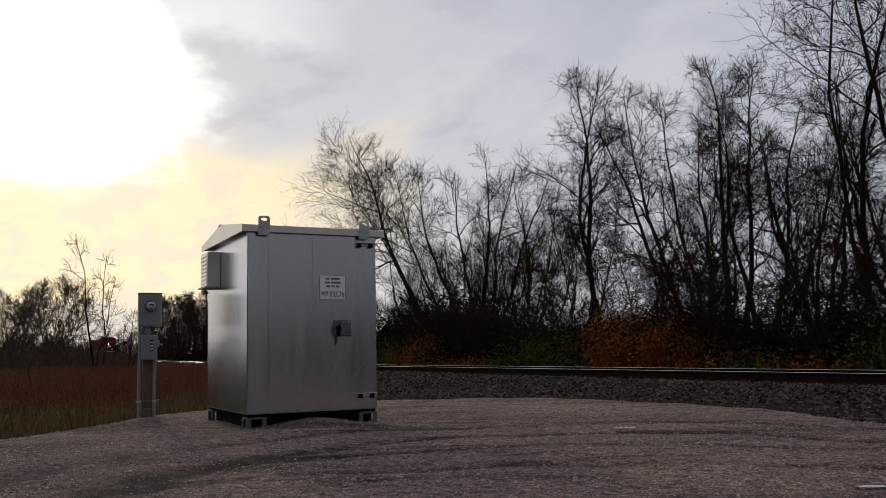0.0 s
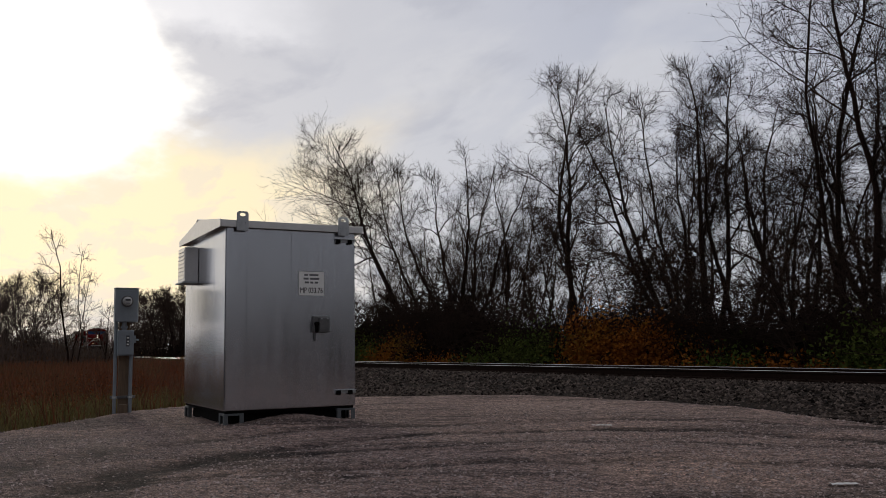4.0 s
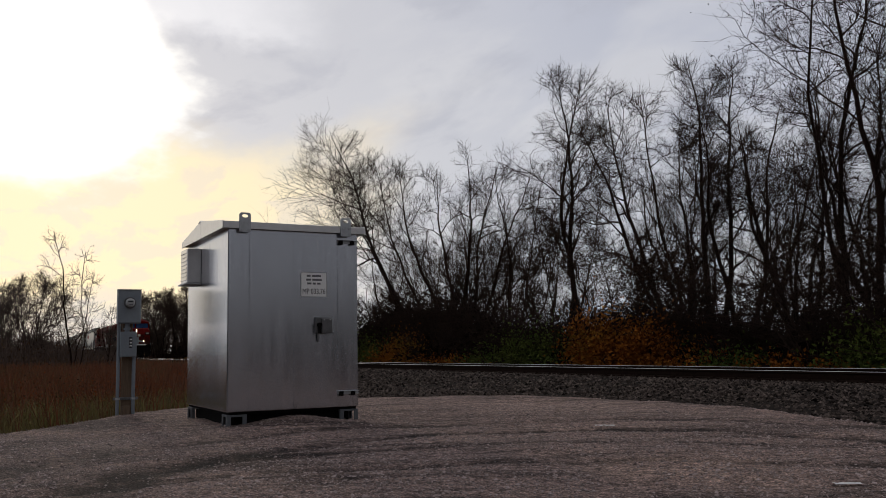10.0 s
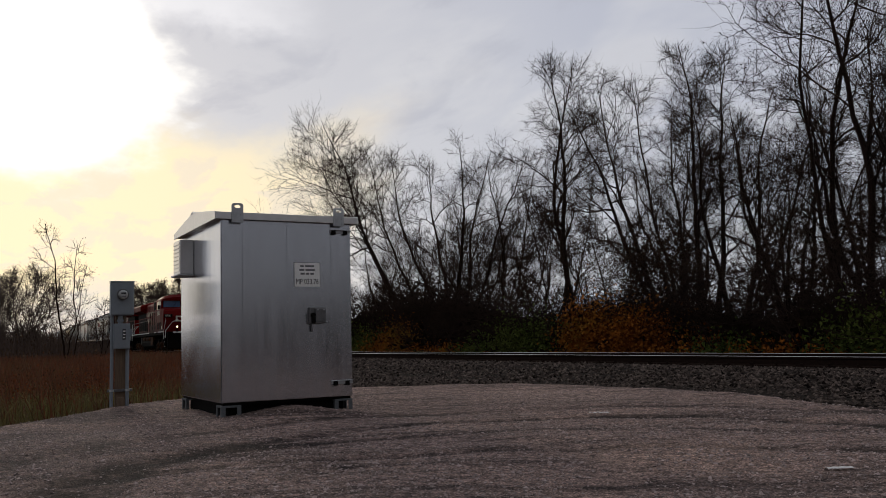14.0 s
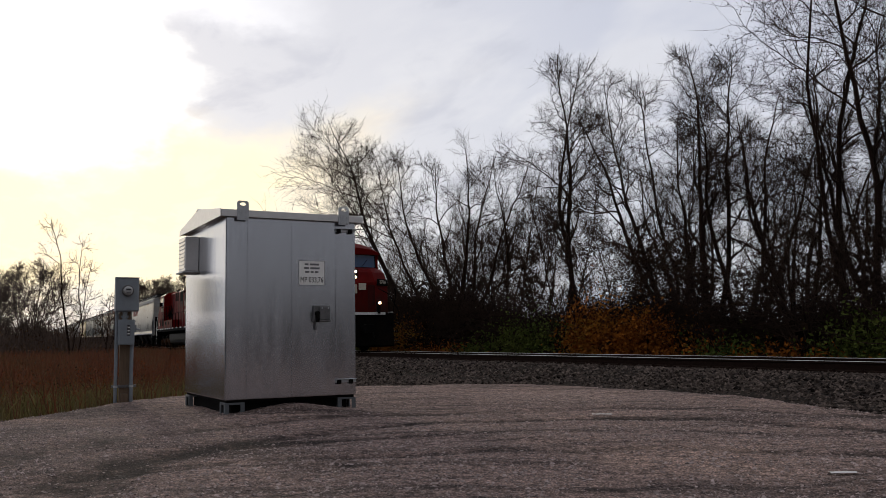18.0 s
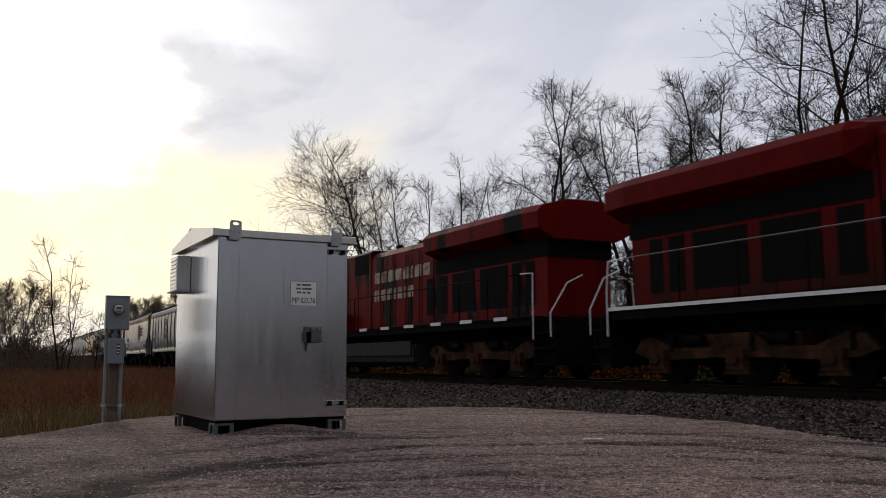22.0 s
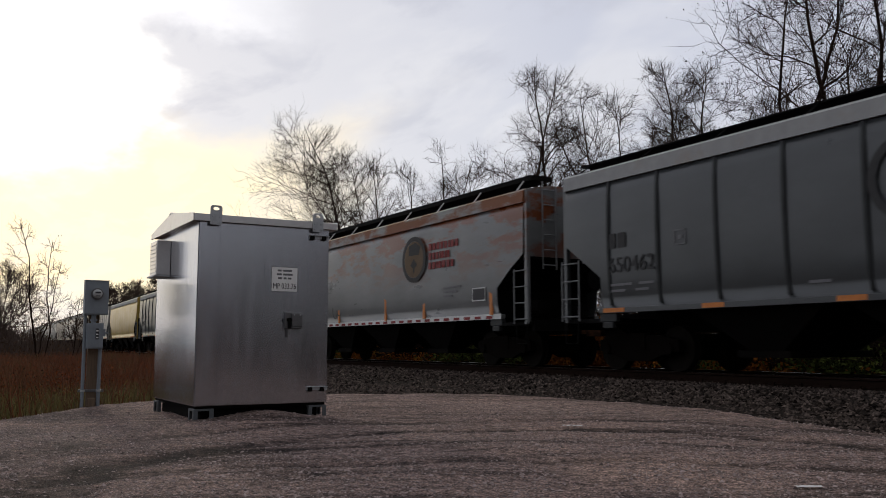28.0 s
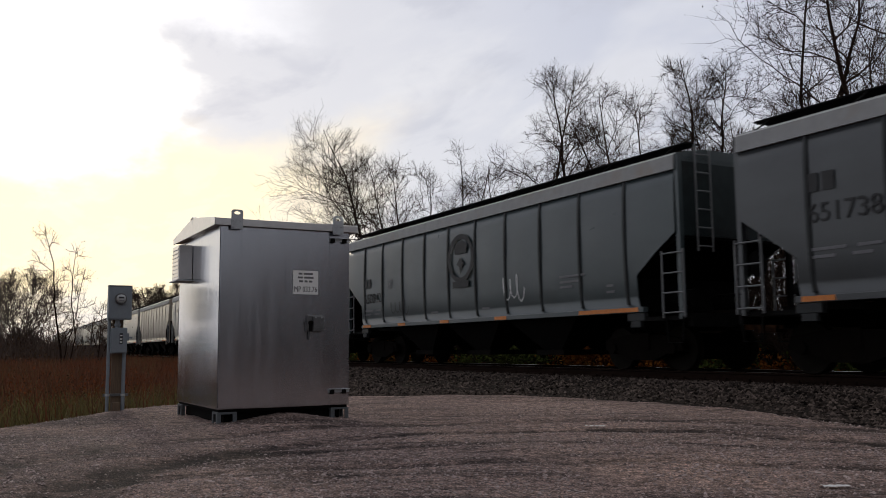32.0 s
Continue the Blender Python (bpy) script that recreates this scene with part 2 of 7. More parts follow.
    L(grain(fine, 0, 0.33, 0.67, 0.38, 1.62), both.inputs[0])
    L(grain(cells, "Distance", 0.12, 0.75, 1.28, 0.38), both.inputs[1])
    more = N("ShaderNodeMath")
    more.operation = "MULTIPLY"
    L(both.outputs[0], more.inputs[0])
    L(grain(clumps, 0, 0.37, 0.58, 0.32, 1.30), more.inputs[1])
    both = more
    vm = N("ShaderNodeVectorMath")
    vm.operation = "SCALE"
    L(col, vm.inputs[0])
    L(both.outputs[0], vm.inputs["Scale"])
    col = vm.outputs[0]
    bp = N("ShaderNodeBump")
    bp.inputs["Strength"].default_value, bp.inputs["Distance"].default_value = 1.0, 0.012
    L(both.outputs[0], bp.inputs["Height"])
    L(bp.outputs[0], b.inputs["Normal"])
    chips(70.0, 0.86, 0.99, (0.50, 0.46, 0.45), 0.6)
    L(col, b.inputs["Base Color"])
    return m


GRAVEL = gravel_mat()
PEBBLE = mat("pebbles", (0.38, 0.305, 0.285), (0.24, 0.190, 0.178), 20, 0.9, island=0.6, spec=0.2)
BALLAST = mat("ballast_stone", (0.115, 0.090, 0.078), (0.016, 0.012, 0.010), 11, 0.7, bump=0.4, island=0.95, spec=0.02)
SOIL = mat("soil", (0.075, 0.055, 0.035), (0.11, 0.085, 0.05), 9, 0.95, bump=0.6, c3=(0.06, 0.07, 0.03), scale3=0.2, spec=0.02)
TIE = mat("tie_wood", (0.035, 0.028, 0.024), (0.07, 0.055, 0.046), 9, 0.9, bump=0.6, stretch=(6, 0.7, 6), obj_random=0.3, spec=0.02)
RAIL_SIDE = mat("rail_rust", (0.014, 0.009, 0.007), (0.022, 0.013, 0.010), 14, 0.85, bump=0.3, spec=0.02)
RAIL_TOP = mat("rail_polished", (0.62, 0.60, 0.58), (0.5, 0.48, 0.46), 20, 0.28, metal=1.0, stretch=(0.2, 4, 4))
STEEL_GALV = mat("galvanised_steel", (0.50, 0.52, 0.54), (0.40, 0.42, 0.44), 22, 0.45, metal=0.7, rough2=0.6)
ALU = mat("brushed_aluminium", (0.63, 0.645, 0.69), (0.565, 0.58, 0.62), 9, 0.17, metal=1.0, bump=0.0, stretch=(3, 3, 0.25), rough2=0.25,
          c3=(0.56, 0.57, 0.605), scale3=0.5, amount3=(0.5, 0.75))
ALU_TRIM = mat("aluminium_trim", (0.72, 0.70, 0.69), (0.64, 0.63, 0.62), 12, 0.30, metal=0.9)
DARK = mat("black_enamel_and_shade", (0.005, 0.005, 0.005), (0.008, 0.007, 0.0065), 10, 0.8, spec=0.05)
GREY_PAINT = mat("grey_enamel", (0.20, 0.23, 0.26), (0.175, 0.20, 0.23), 14, 0.5)
WHITE_PAINT = mat("white_paint", (0.86, 0.86, 0.85), (0.80, 0.80, 0.79), 14, 0.5)
METER_GREY = mat("pale_meter_face", (0.42, 0.43, 0.43), (0.34, 0.35, 0.35), 12, 0.35)
BLACK_INK = mat("black_ink", (0.02, 0.02, 0.025), (0.03, 0.03, 0.035), 14, 0.6)
GREY_INK = mat("grey_ink", (0.13, 0.13, 0.14), (0.17, 0.17, 0.18), 14, 0.7)
BOARD = mat("weathered_board", (0.17, 0.115, 0.075), (0.11, 0.075, 0.05), 8, 0.85, bump=0.4, stretch=(6, 6, 0.6))
BARK = mat("dark_bark", (0.018, 0.0115, 0.0090), (0.030, 0.0185, 0.0140), 9, 0.95, bump=0.6, stretch=(2, 2, 0.5), obj_random=0.25, spec=0.02)
TWIG = mat("twig_bark", (0.033, 0.0205, 0.0155), (0.022, 0.0145, 0.0110), 6, 0.9, island=0.25, spec=0.02)
TWIG_BROWN = mat("dark_brown_twig_bark", (0.055, 0.037, 0.029), (0.036, 0.024, 0.018), 6, 0.9, island=0.25, spec=0.02)
# brown field twigs, their bark also lightened for the haze of the sun's glare
TWIG_PALE = mat("brown_twig_bark", (0.12, 0.088, 0.074), (0.08, 0.058, 0.048), 6, 0.9, island=0.25, spec=0.02)
LEAF_WITHERED = mat("withered_leaves", (0.034, 0.018, 0.010), (0.020, 0.011, 0.007), 0.7, 0.85, island=0.5, spec=0.02)
GRASS = mat("dry_grass", (0.190, 0.058, 0.019), (0.095, 0.034, 0.014), 1.2, 0.9, island=0.35, c3=(0.13, 0.095, 0.032), scale3=0.30, amount3=(0.52, 0.64))
GRASS_GREEN = mat("green_grass", (0.160, 0.145, 0.040), (0.170, 0.120, 0.042), 1.2, 0.9, island=0.4)
LEAF_ORANGE = mat("russet_leaves", (0.26, 0.085, 0.012), (0.11, 0.036, 0.008), 0.8, 0.8, island=0.5, c3=(0.15, 0.10, 0.018), scale3=0.5, spec=0.02)
LEAF_GREEN = mat("green_leaves", (0.045, 0.070, 0.015), (0.07, 0.075, 0.018), 0.8, 0.75, island=0.5, spec=0.02)
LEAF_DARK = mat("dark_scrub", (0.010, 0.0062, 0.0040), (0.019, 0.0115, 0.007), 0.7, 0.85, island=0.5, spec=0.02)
GLASS = mat("dark_window_glass", (0.03, 0.075, 0.18), (0.035, 0.085, 0.19), 3, 0.06, spec=0.7)


# ---------- mesh tools ----------
class Shape:
    """Collects plain solids into one mesh."""

    def __init__(self):
        self.v, self.f = [], []

    def add(self, verts, faces, m=None):
        n = len(self.v)
        self.v.extend([tuple(m @ Vector(p)) for p in verts] if m else [tuple(p) for p in verts])
        self.f.extend([tuple(i + n for i in f) for f in faces])
        return self

    def box(self, x0, x1, y0, y1, z0, z1, m=None):
        v = [(x, y, z) for z in (z0, z1) for y in (y0, y1) for x in (x0, x1)]
        return self.add(v, [(0, 2, 3, 1), (4, 5, 7, 6), (0, 1, 5, 4), (2, 6, 7, 3), (0, 4, 6, 2), (1, 3, 7, 5)], m)

    def prism(self, prof, a, b, axis="y", m=None):
        """A closed outline, in the two other axes in order, drawn out from a to b."""
        n = len(prof)
        put = {"x": lambda p, q: (q, p[0], p[1]), "y": lambda p, q: (p[0], q, p[1]), "z": lambda p, q: (p[0], p[1], q)}[axis]
        v = [put(p, a) for p in prof] + [put(p, b) for p in prof]
        return self.add(v, [tuple(range(n))[::-1], tuple(range(n, 2 * n))] + [(i, (i + 1) % n, n + (i + 1) % n, n + i) for i in range(n)], m)

    def tube(self, pts, r, sides=8, r2=None, caps=True):
        pts = [Vector(p) for p in pts]
        n = len(pts)
        base, ref = len(self.v), None
        for i, p in enumerate(pts):
            d = (pts[min(i + 1, n - 1)] - pts[max(i - 1, 0)]).normalized()
            if ref is None:
                ref = Vector((0, 0, 1)) if abs(d.z) < 0.9 else Vector((1, 0, 0))
            u = d.cross(ref).normalized()
            w = d.cross(u)
            ref = -w if False else ref
            rr = r if r2 is None else r + (r2 - r) * i / max(1, n - 1)
            for k in range(sides):
                a = 2 * math.pi * k / sides
                self.v.append(tuple(p + u * (rr * math.cos(a)) + w * (rr * math.sin(a))))
        for i in range(n - 1):
            for k in range(sides):
                a, b = base + i * sides + k, base + i * sides + (k + 1) % sides
                self.f.append((a, b, b + sides, a + sides))
        if caps:
            self.f.append(tuple(base + k for k in range(sides))[::-1])
            self.f.append(tuple(base + (n - 1) * sides + k for k in range(sides)))
        return self

    def loft(self, rings, closed=True, caps=True):
        """Rings of equally many points joined one to the next."""
        n, base = len(rings[0]), len(self.v)
        for r in rings:
            self.v.extend(tuple(p) for p in r)
        for i in range(len(rings) - 1):
            for k in range(n if closed else n - 1):
                a, b = base + i * n + k, base + i * n + (k + 1) % n
                self.f.append((a, b, b + n, a + n))
        if caps:
            self.f.append(tuple(base + k for k in range(n))[::-1])
            self.f.append(tuple(base + (len(rings) - 1) * n + k for k in range(n)))
        return self

    def mesh(self, name, material, bevel=0.0, smooth=False, fix=True):
        me = bpy.data.meshes.new(name)
        me.from_pydata(self.v, [], self.f)
        if bevel or fix:
            bm = bmesh.new()
            bm.from_mesh(me)
            if fix:
                bmesh.ops.recalc_face_normals(bm, faces=bm.faces)
            if bevel:
                es = [e for e in bm.edges if len(e.link_faces) == 2 and e.calc_face_angle(0) > 0.6]
                bmesh.ops.bevel(bm, geom=es, offset=bevel, segments=2, affect="EDGES", profile=0.5, clamp_overlap=True)
            bm.to_mesh(me)
            bm.free()
        for mm in material if isinstance(material, (list, tuple)) else (material,):
            me.materials.append(mm)
        if smooth:
            me.polygons.foreach_set("use_smooth", [True] * len(me.polygons))
        return me


def part(name, shape, material, parent=None, label="", bevel=0.0, smooth=False, fix=True):
    me = shape if isinstance(shape, bpy.types.Mesh) else shape.mesh(name, material, bevel, smooth, fix)
    ob = new(name, me)
    if parent:
        ob.parent = parent
    return tagged(ob, label) if label else ob


def thing(name, label, category, group="", at=None):
    ob = new(name)
    ob.empty_display_size = 0.2
    if at is not None:
        ob.matrix_basis = at
    return tagged(ob, label, category, group)


def letters(text, size, material, name="lettering", extrude=0.002, spacing=1.0, bold=0.003):
    """A mesh of built-in letters, centred, in the xy plane."""
    cu = bpy.data.curves.new(name, "FONT")
    cu.body, cu.size, cu.offset, cu.extrude, cu.align_x, cu.align_y = text, size, size * bold, extrude, "CENTER", "CENTER"
    cu.resolution_u, cu.space_character = 3, spacing
    ob = new(name, cu)
    bpy.context.view_layer.update()
    me = bpy.data.meshes.new_from_object(ob.evaluated_get(bpy.context.evaluated_depsgraph_get()))
    bpy.data.objects.remove(ob)
    me.materials.clear()
    me.materials.append(material)
    me.name = name
    return me


# the side that the camera sees looks towards -y; the hut's door looks towards +x
FACE_SIDE = pose(0, 0, 0, 90, 0, 0)
FACE_DOOR = pose(0, 0, 0, 90, 0, 90)

RAIL_Z = 0.386
TRACK_Y = 13.42


def track_y(x):
    """The track's middle line: straight past the hut, then easing away."""
    u = -x - 25.0
    if u <= 0:
        return TRACK_Y
    if u < 26:
        return TRACK_Y + u * u / 980.0
    return TRACK_Y + 0.69 + (u - 26) * 0.0495


def track_rise(x):
    """The line climbs a little in the distance."""
    return 0.0036 * max(0.0, -x - 85.0)


def track_pose(x, z=RAIL_Z):
    dy = track_y(x + 0.5) - track_y(x - 0.5)
    return pose(x, track_y(x), z + track_rise(x), 0, 0, math.degrees(math.atan2(dy, 1.0)))

# ---------- ground, gravel lot, track bed ----------
rng = np.random.default_rng(7)
LOT = [(9, -12), (-5.5, -4.4), (-9.5, -1.8), (-11.8, 0.34), (-14.1, 2.0), (-15.4, 3.4), (-15.9, 5.0), (-15.6, 6.6), (-14.8, 8.1),
       (-12.9, 9.4), (-11.0, 9.8), (-9.1, 9.65), (-7.5, 9.35), (-6.2, 8.9), (-3.0, 8.5), (9, 8.4)]


def lot_depth(x, y):
    """How far inside the gravel lot a place lies; negative outside. Takes arrays."""
    x, y = np.asarray(x, float), np.asarray(y, float)
    best, inside = np.full(x.shape, 1e9), np.zeros(x.shape, bool)
    for (ax, ay), (bx, by) in zip(LOT, LOT[1:] + LOT[:1]):
        k = np.clip(((x - ax) * (bx - ax) + (y - ay) * (by - ay)) / ((bx - ax) ** 2 + (by - ay) ** 2), 0, 1)
        best = np.minimum(best, np.hypot(x - ax - k * (bx - ax), y - ay - k * (by - ay)))
        cut = (ay > y) != (by > y)
        xx = ax + (y - ay) / (by - ay + 1e-12) * (bx - ax)
        inside ^= cut & (x < xx)
    return np.where(inside, best, -best)


def bumps(x, y):
    return (0.010 * np.sin(x * 1.3 + 0.7 * y) + 0.008 * np.sin(2.1 * y - 0.6 * x + 1) + 0.006 * np.sin(3.7 * x + 2.9 * y)
            + 0.004 * np.sin(7.1 * x - 5.3 * y))


def field_mesh(name, xs, ys, height, material):
    X, Y = np.meshgrid(xs, ys)
    Z = height(X, Y)
    v = np.stack([X.ravel(), Y.ravel(), Z.ravel()], 1)
    n = len(xs)
    i = np.arange((len(ys) - 1) * (n - 1))
    a = (i // (n - 1)) * n + i % (n - 1)
    f = np.stack([a, a + 1, a + n + 1, a + n], 1)
    me = bpy.data.meshes.new(name)
    me.from_pydata(v.tolist(), [], f.tolist())
    me.materials.append(material)
    me.polygons.foreach_set("use_smooth", [True] * len(me.polygons))
    return new(name, me)


RUTS = [(-4.85, 3.88, 3.29, 0.15), (-4.85, 3.88, 4.50, 0.18), (-5.63, 2.34, 1.85, 0.20), (-0.42, 0.97, 6.05, 0.12)]  # middle, radius, half width


def lot_height(x, y):
    d = lot_depth(x, y)
    ruts = sum(0.020 * np.exp(-((np.hypot(x - cx, y - cy) - r) / w) ** 2) for cx, cy, r, w in RUTS)
    # gravel is heaped against the hut's door side
    ruts = ruts - 0.085 * np.exp(-((x + 10.45) / 0.55) ** 2 - ((y - 3.62) / 0.48) ** 2)
    h = bumps(x, y) - ruts
    return np.where(d > 0.25, h, h - np.clip(0.25 - d, 0, 1.2) * 0.30)


far = np.concatenate([-np.geomspace(2600, 70, 9), np.linspace(-60, 30, 10), np.geomspace(45, 2600, 8)])
tagged(field_mesh("ground", far, far, lambda x, y: np.full(x.shape, -0.16), SOIL), "flat earth with autumn grass and leaf litter", kind="structure")
tagged(field_mesh("gravel_lot", np.arange(-17.2, 8.0, 0.14), np.arange(-9.0, 10.6, 0.14), lot_height, GRAVEL),
       "packed grey-brown gravel lot with faint wheel ruts", kind="structure")


def bed_height(v):
    """Height of the ballast across the track, v metres from its middle."""
    v = np.abs(v)
    return np.where(v < 1.75, 0.185, np.maximum(0.185 - (v - 1.75) * 0.098, -0.03 - 0.05 * np.clip(v - 4.4, 0, 4)))


def build_bed():
    xs = np.concatenate([np.arange(-420, -60, 12.0), np.arange(-60, 8, 0.8), np.arange(8, 140, 6.0)])
    vs = np.array([-6.8, -5.4, -4.3, -3.6, -2.9, -2.3, -1.75, -1.2, 0, 1.2, 1.75, 2.6, 4.0])
    V = []
    for x in xs:
        for v in vs:
            w = v
            if x < -20:
                w = max(v, -3.9)
            V.append((x, track_y(x) + w, float(bed_height(np.array(w))) + track_rise(x) + float(rng.normal(0, 0.012))))
    n = len(vs)
    F = [(i * n + k, i * n + k + 1, i * n + n + k + 1, i * n + n + k) for i in range(len(xs) - 1) for k in range(n - 1)]
    me = bpy.data.meshes.new("ballast_bed")
    me.from_pydata(V, [], F)
    me.materials.append(BALLAST_BASE)
    return tagged(new("ballast_bed", me), "sloping bed of dark crushed stone under the track", kind="structure")


BALLAST_BASE = mat("ballast_base", (0.032, 0.026, 0.023), (0.012, 0.010, 0.009), 26, 0.95, bump=1.0, spec=0.02)
build_bed()


def stones(name, xyz, size, material, label, flat=0.75):
    """Many small angular stones as one mesh."""
    n = len(xyz)
    octa = np.array([(1, 0, 0), (-1, 0, 0), (0, 1, 0), (0, -1, 0), (0, 0, 1), (0, 0, -1)], float)
    tri = np.array([(0, 2, 4), (2, 1, 4), (1, 3, 4), (3, 0, 4), (2, 0, 5), (1, 2, 5), (3, 1, 5), (0, 3, 5)])
    v = octa[None] * size[:, None, None] * rng.uniform(0.6, 1.3, (n, 6, 1))
    v += rng.normal(0, 0.22, (n, 6, 3)) * size[:, None, None]
    v[:, :, 2] *= flat
    a = rng.uniform(0, 2 * np.pi, n)
    c, s = np.cos(a)[:, None], np.sin(a)[:, None]
    v = np.stack([v[:, :, 0] * c - v[:, :, 1] * s, v[:, :, 0] * s + v[:, :, 1] * c, v[:, :, 2]], 2) + xyz[:, None, :]
    f = (tri[None] + 6 * np.arange(n)[:, None, None]).reshape(-1, 3)
    me = bpy.data.meshes.new(name)
    me.from_pydata(v.reshape(-1, 3).tolist(), [], f.tolist())
    me.materials.append(material)
    return tagged(new(name, me), label, "stones", kind="stuff")


def scatter_ballast():
    out, size = [], []
    for x0, x1, n, s in ((-13, -2, 24000, 0.034), (-24, -13, 12000, 0.040), (-48, -24, 9000, 0.055)):
        x = rng.uniform(x0, x1, n)
        v = rng.uniform(-7.0, 1.6, n) if x0 > -25 else rng.uniform(-3.6, 1.4, n)
        y = np.array([track_y(q) for q in x]) + v
        keep = lot_depth(x, y) < 0.35 * rng.random(n) ** 2
        x, y, v = x[keep], y[keep], v[keep]
        out.append(np.stack([x, y, bed_height(v) + 0.004], 1))
        size.append(s * rng.uniform(0.6, 1.35, len(x)))
    stones("ballast_stones", np.concatenate(out), np.concatenate(size), BALLAST, "loose dark grey and reddish crushed ballast stones")


def scatter_pebbles():
    n = 70000
    r = np.sqrt(rng.uniform(3.2 ** 2, 15.5 ** 2, n)) * rng.uniform(0.55, 1, n)
    a = np.radians(rng.uniform(116, 186, n))
    x, y = r * np.cos(a), r * np.sin(a)
    k = (lot_depth(x, y) > 0.05) & (r > 1.6)
    x, y, r = x[k], y[k], r[k]
    # wheels have pressed the stones into the ruts
    worn = np.zeros(len(x), bool)
    for cx, cy, q, half in RUTS:
        worn |= np.abs(np.hypot(x - cx, y - cy) - q) < half
    k = ~worn | (rng.random(len(x)) < 0.25)
    x, y, r = x[k], y[k], r[k]
    z = lot_height(x, y)
    stones("gravel_pebbles", np.stack([x, y, z + 0.002], 1), rng.gamma(2.2, 0.0029, len(x)).clip(0.003, 0.018), PEBBLE,
           "small grey and tan pebbles loose on the gravel lot", 0.6)


scatter_ballast()
scatter_pebbles()


# ---------- railway track ----------
def build_track():
    root = thing("railway_track", "steel rails on dark weathered wooden ties", "railway track")
    tagged(root, kind="structure")
    xs = list(np.arange(-420, -30, 6.0)) + list(np.arange(-30, 140.1, 10.0))
    prof = [(-0.07, 0), (0.07, 0), (0.07, 0.012), (0.012, 0.03), (0.010, 0.125), (0.037, 0.135), (0.037, 0.166), (0.028, 0.171), (-0.028, 0.171),
            (-0.037, 0.166), (-0.037, 0.135), (-0.010, 0.125), (-0.012, 0.03), (-0.07, 0.012)]
    for off in (-0.7535, 0.7535):
        s = Shape()
        s.loft([[(x, track_y(x) + off + a, RAIL_Z + track_rise(x) - 0.171 + b) for a, b in prof] for x in xs])
        me = s.mesh("rail", (RAIL_SIDE, RAIL_TOP))
        for p in me.polygons:
            if p.normal.z > 0.5 and p.center.z > RAIL_Z + track_rise(p.center.x) - 0.03:
                p.material_index = 1
        part("rail", me, None, root, "rusty rail with a polished running surface")
    tie = Shape().box(-0.11, 0.11, -1.3, 1.3, -0.17, 0).mesh("tie", TIE, bevel=0.012)
    plate = Shape().box(-0.09, 0.09, -0.16, 0.16, 0, 0.012).box(-0.07, 0.07, -0.10, -0.07, 0.012, 0.03).box(-0.07, 0.07, 0.07, 0.10, 0.012, 0.03).mesh("tie_plate", RAIL_SIDE)
    spike = Shape().box(-0.012, 0.012, -0.012, 0.012, 0, 0.05).box(-0.02, 0.02, -0.015, 0.028, 0.045, 0.06).mesh("spike", RAIL_SIDE)
    x, i = -95.0, 0
    while x < 18:
        dz = random.uniform(-0.006, 0.006)
        t = new("tie", tie)
        t.parent = root
        t.matrix_basis = track_pose(x + random.uniform(-0.03, 0.03), RAIL_Z - 0.183 + dz) @ pose(0, random.uniform(-0.05, 0.05), 0, 0, 0, random.uniform(-1.2, 1.2))
        if -30 < x < 2:
            for off in (-0.7535, 0.7535):
                p = new("tie_plate", plate)
                p.parent = root
                p.matrix_basis = track_pose(x, RAIL_Z - 0.183 + 0.006) @ pose(0, off, 0)
            if -20 < x:
                for off in (-0.86, -0.65):
                    p = new("spike", spike)
                    p.parent = root
                    p.matrix_basis = track_pose(x + 0.05, RAIL_Z - 0.183 + 0.006) @ pose(0, off, 0)
        x += 0.54
    rest = Shape()
    for x in np.arange(-300, -95.3, 0.54):
        rest.box(-0.11, 0.11, -1.3, 1.3, -0.17, 0, track_pose(float(x), RAIL_Z - 0.183))
    tagged(part("far_ties", rest, TIE, root, fix=False), kind="stuff")


build_track()


# ---------- aluminium signal hut ----------
FOOT_STEEL = mat("dull_galvanised_feet", (0.13, 0.14, 0.15), (0.09, 0.10, 0.11), 18, 0.6, metal=0.3)
LATCH = mat("dull_zinc", (0.17, 0.17, 0.175), (0.11, 0.11, 0.11), 18, 0.45, metal=0.6)
HX, HY, HW, HD, HB, HT = -10.431, 2.717, 1.68, 2.156, 0.173, 2.393


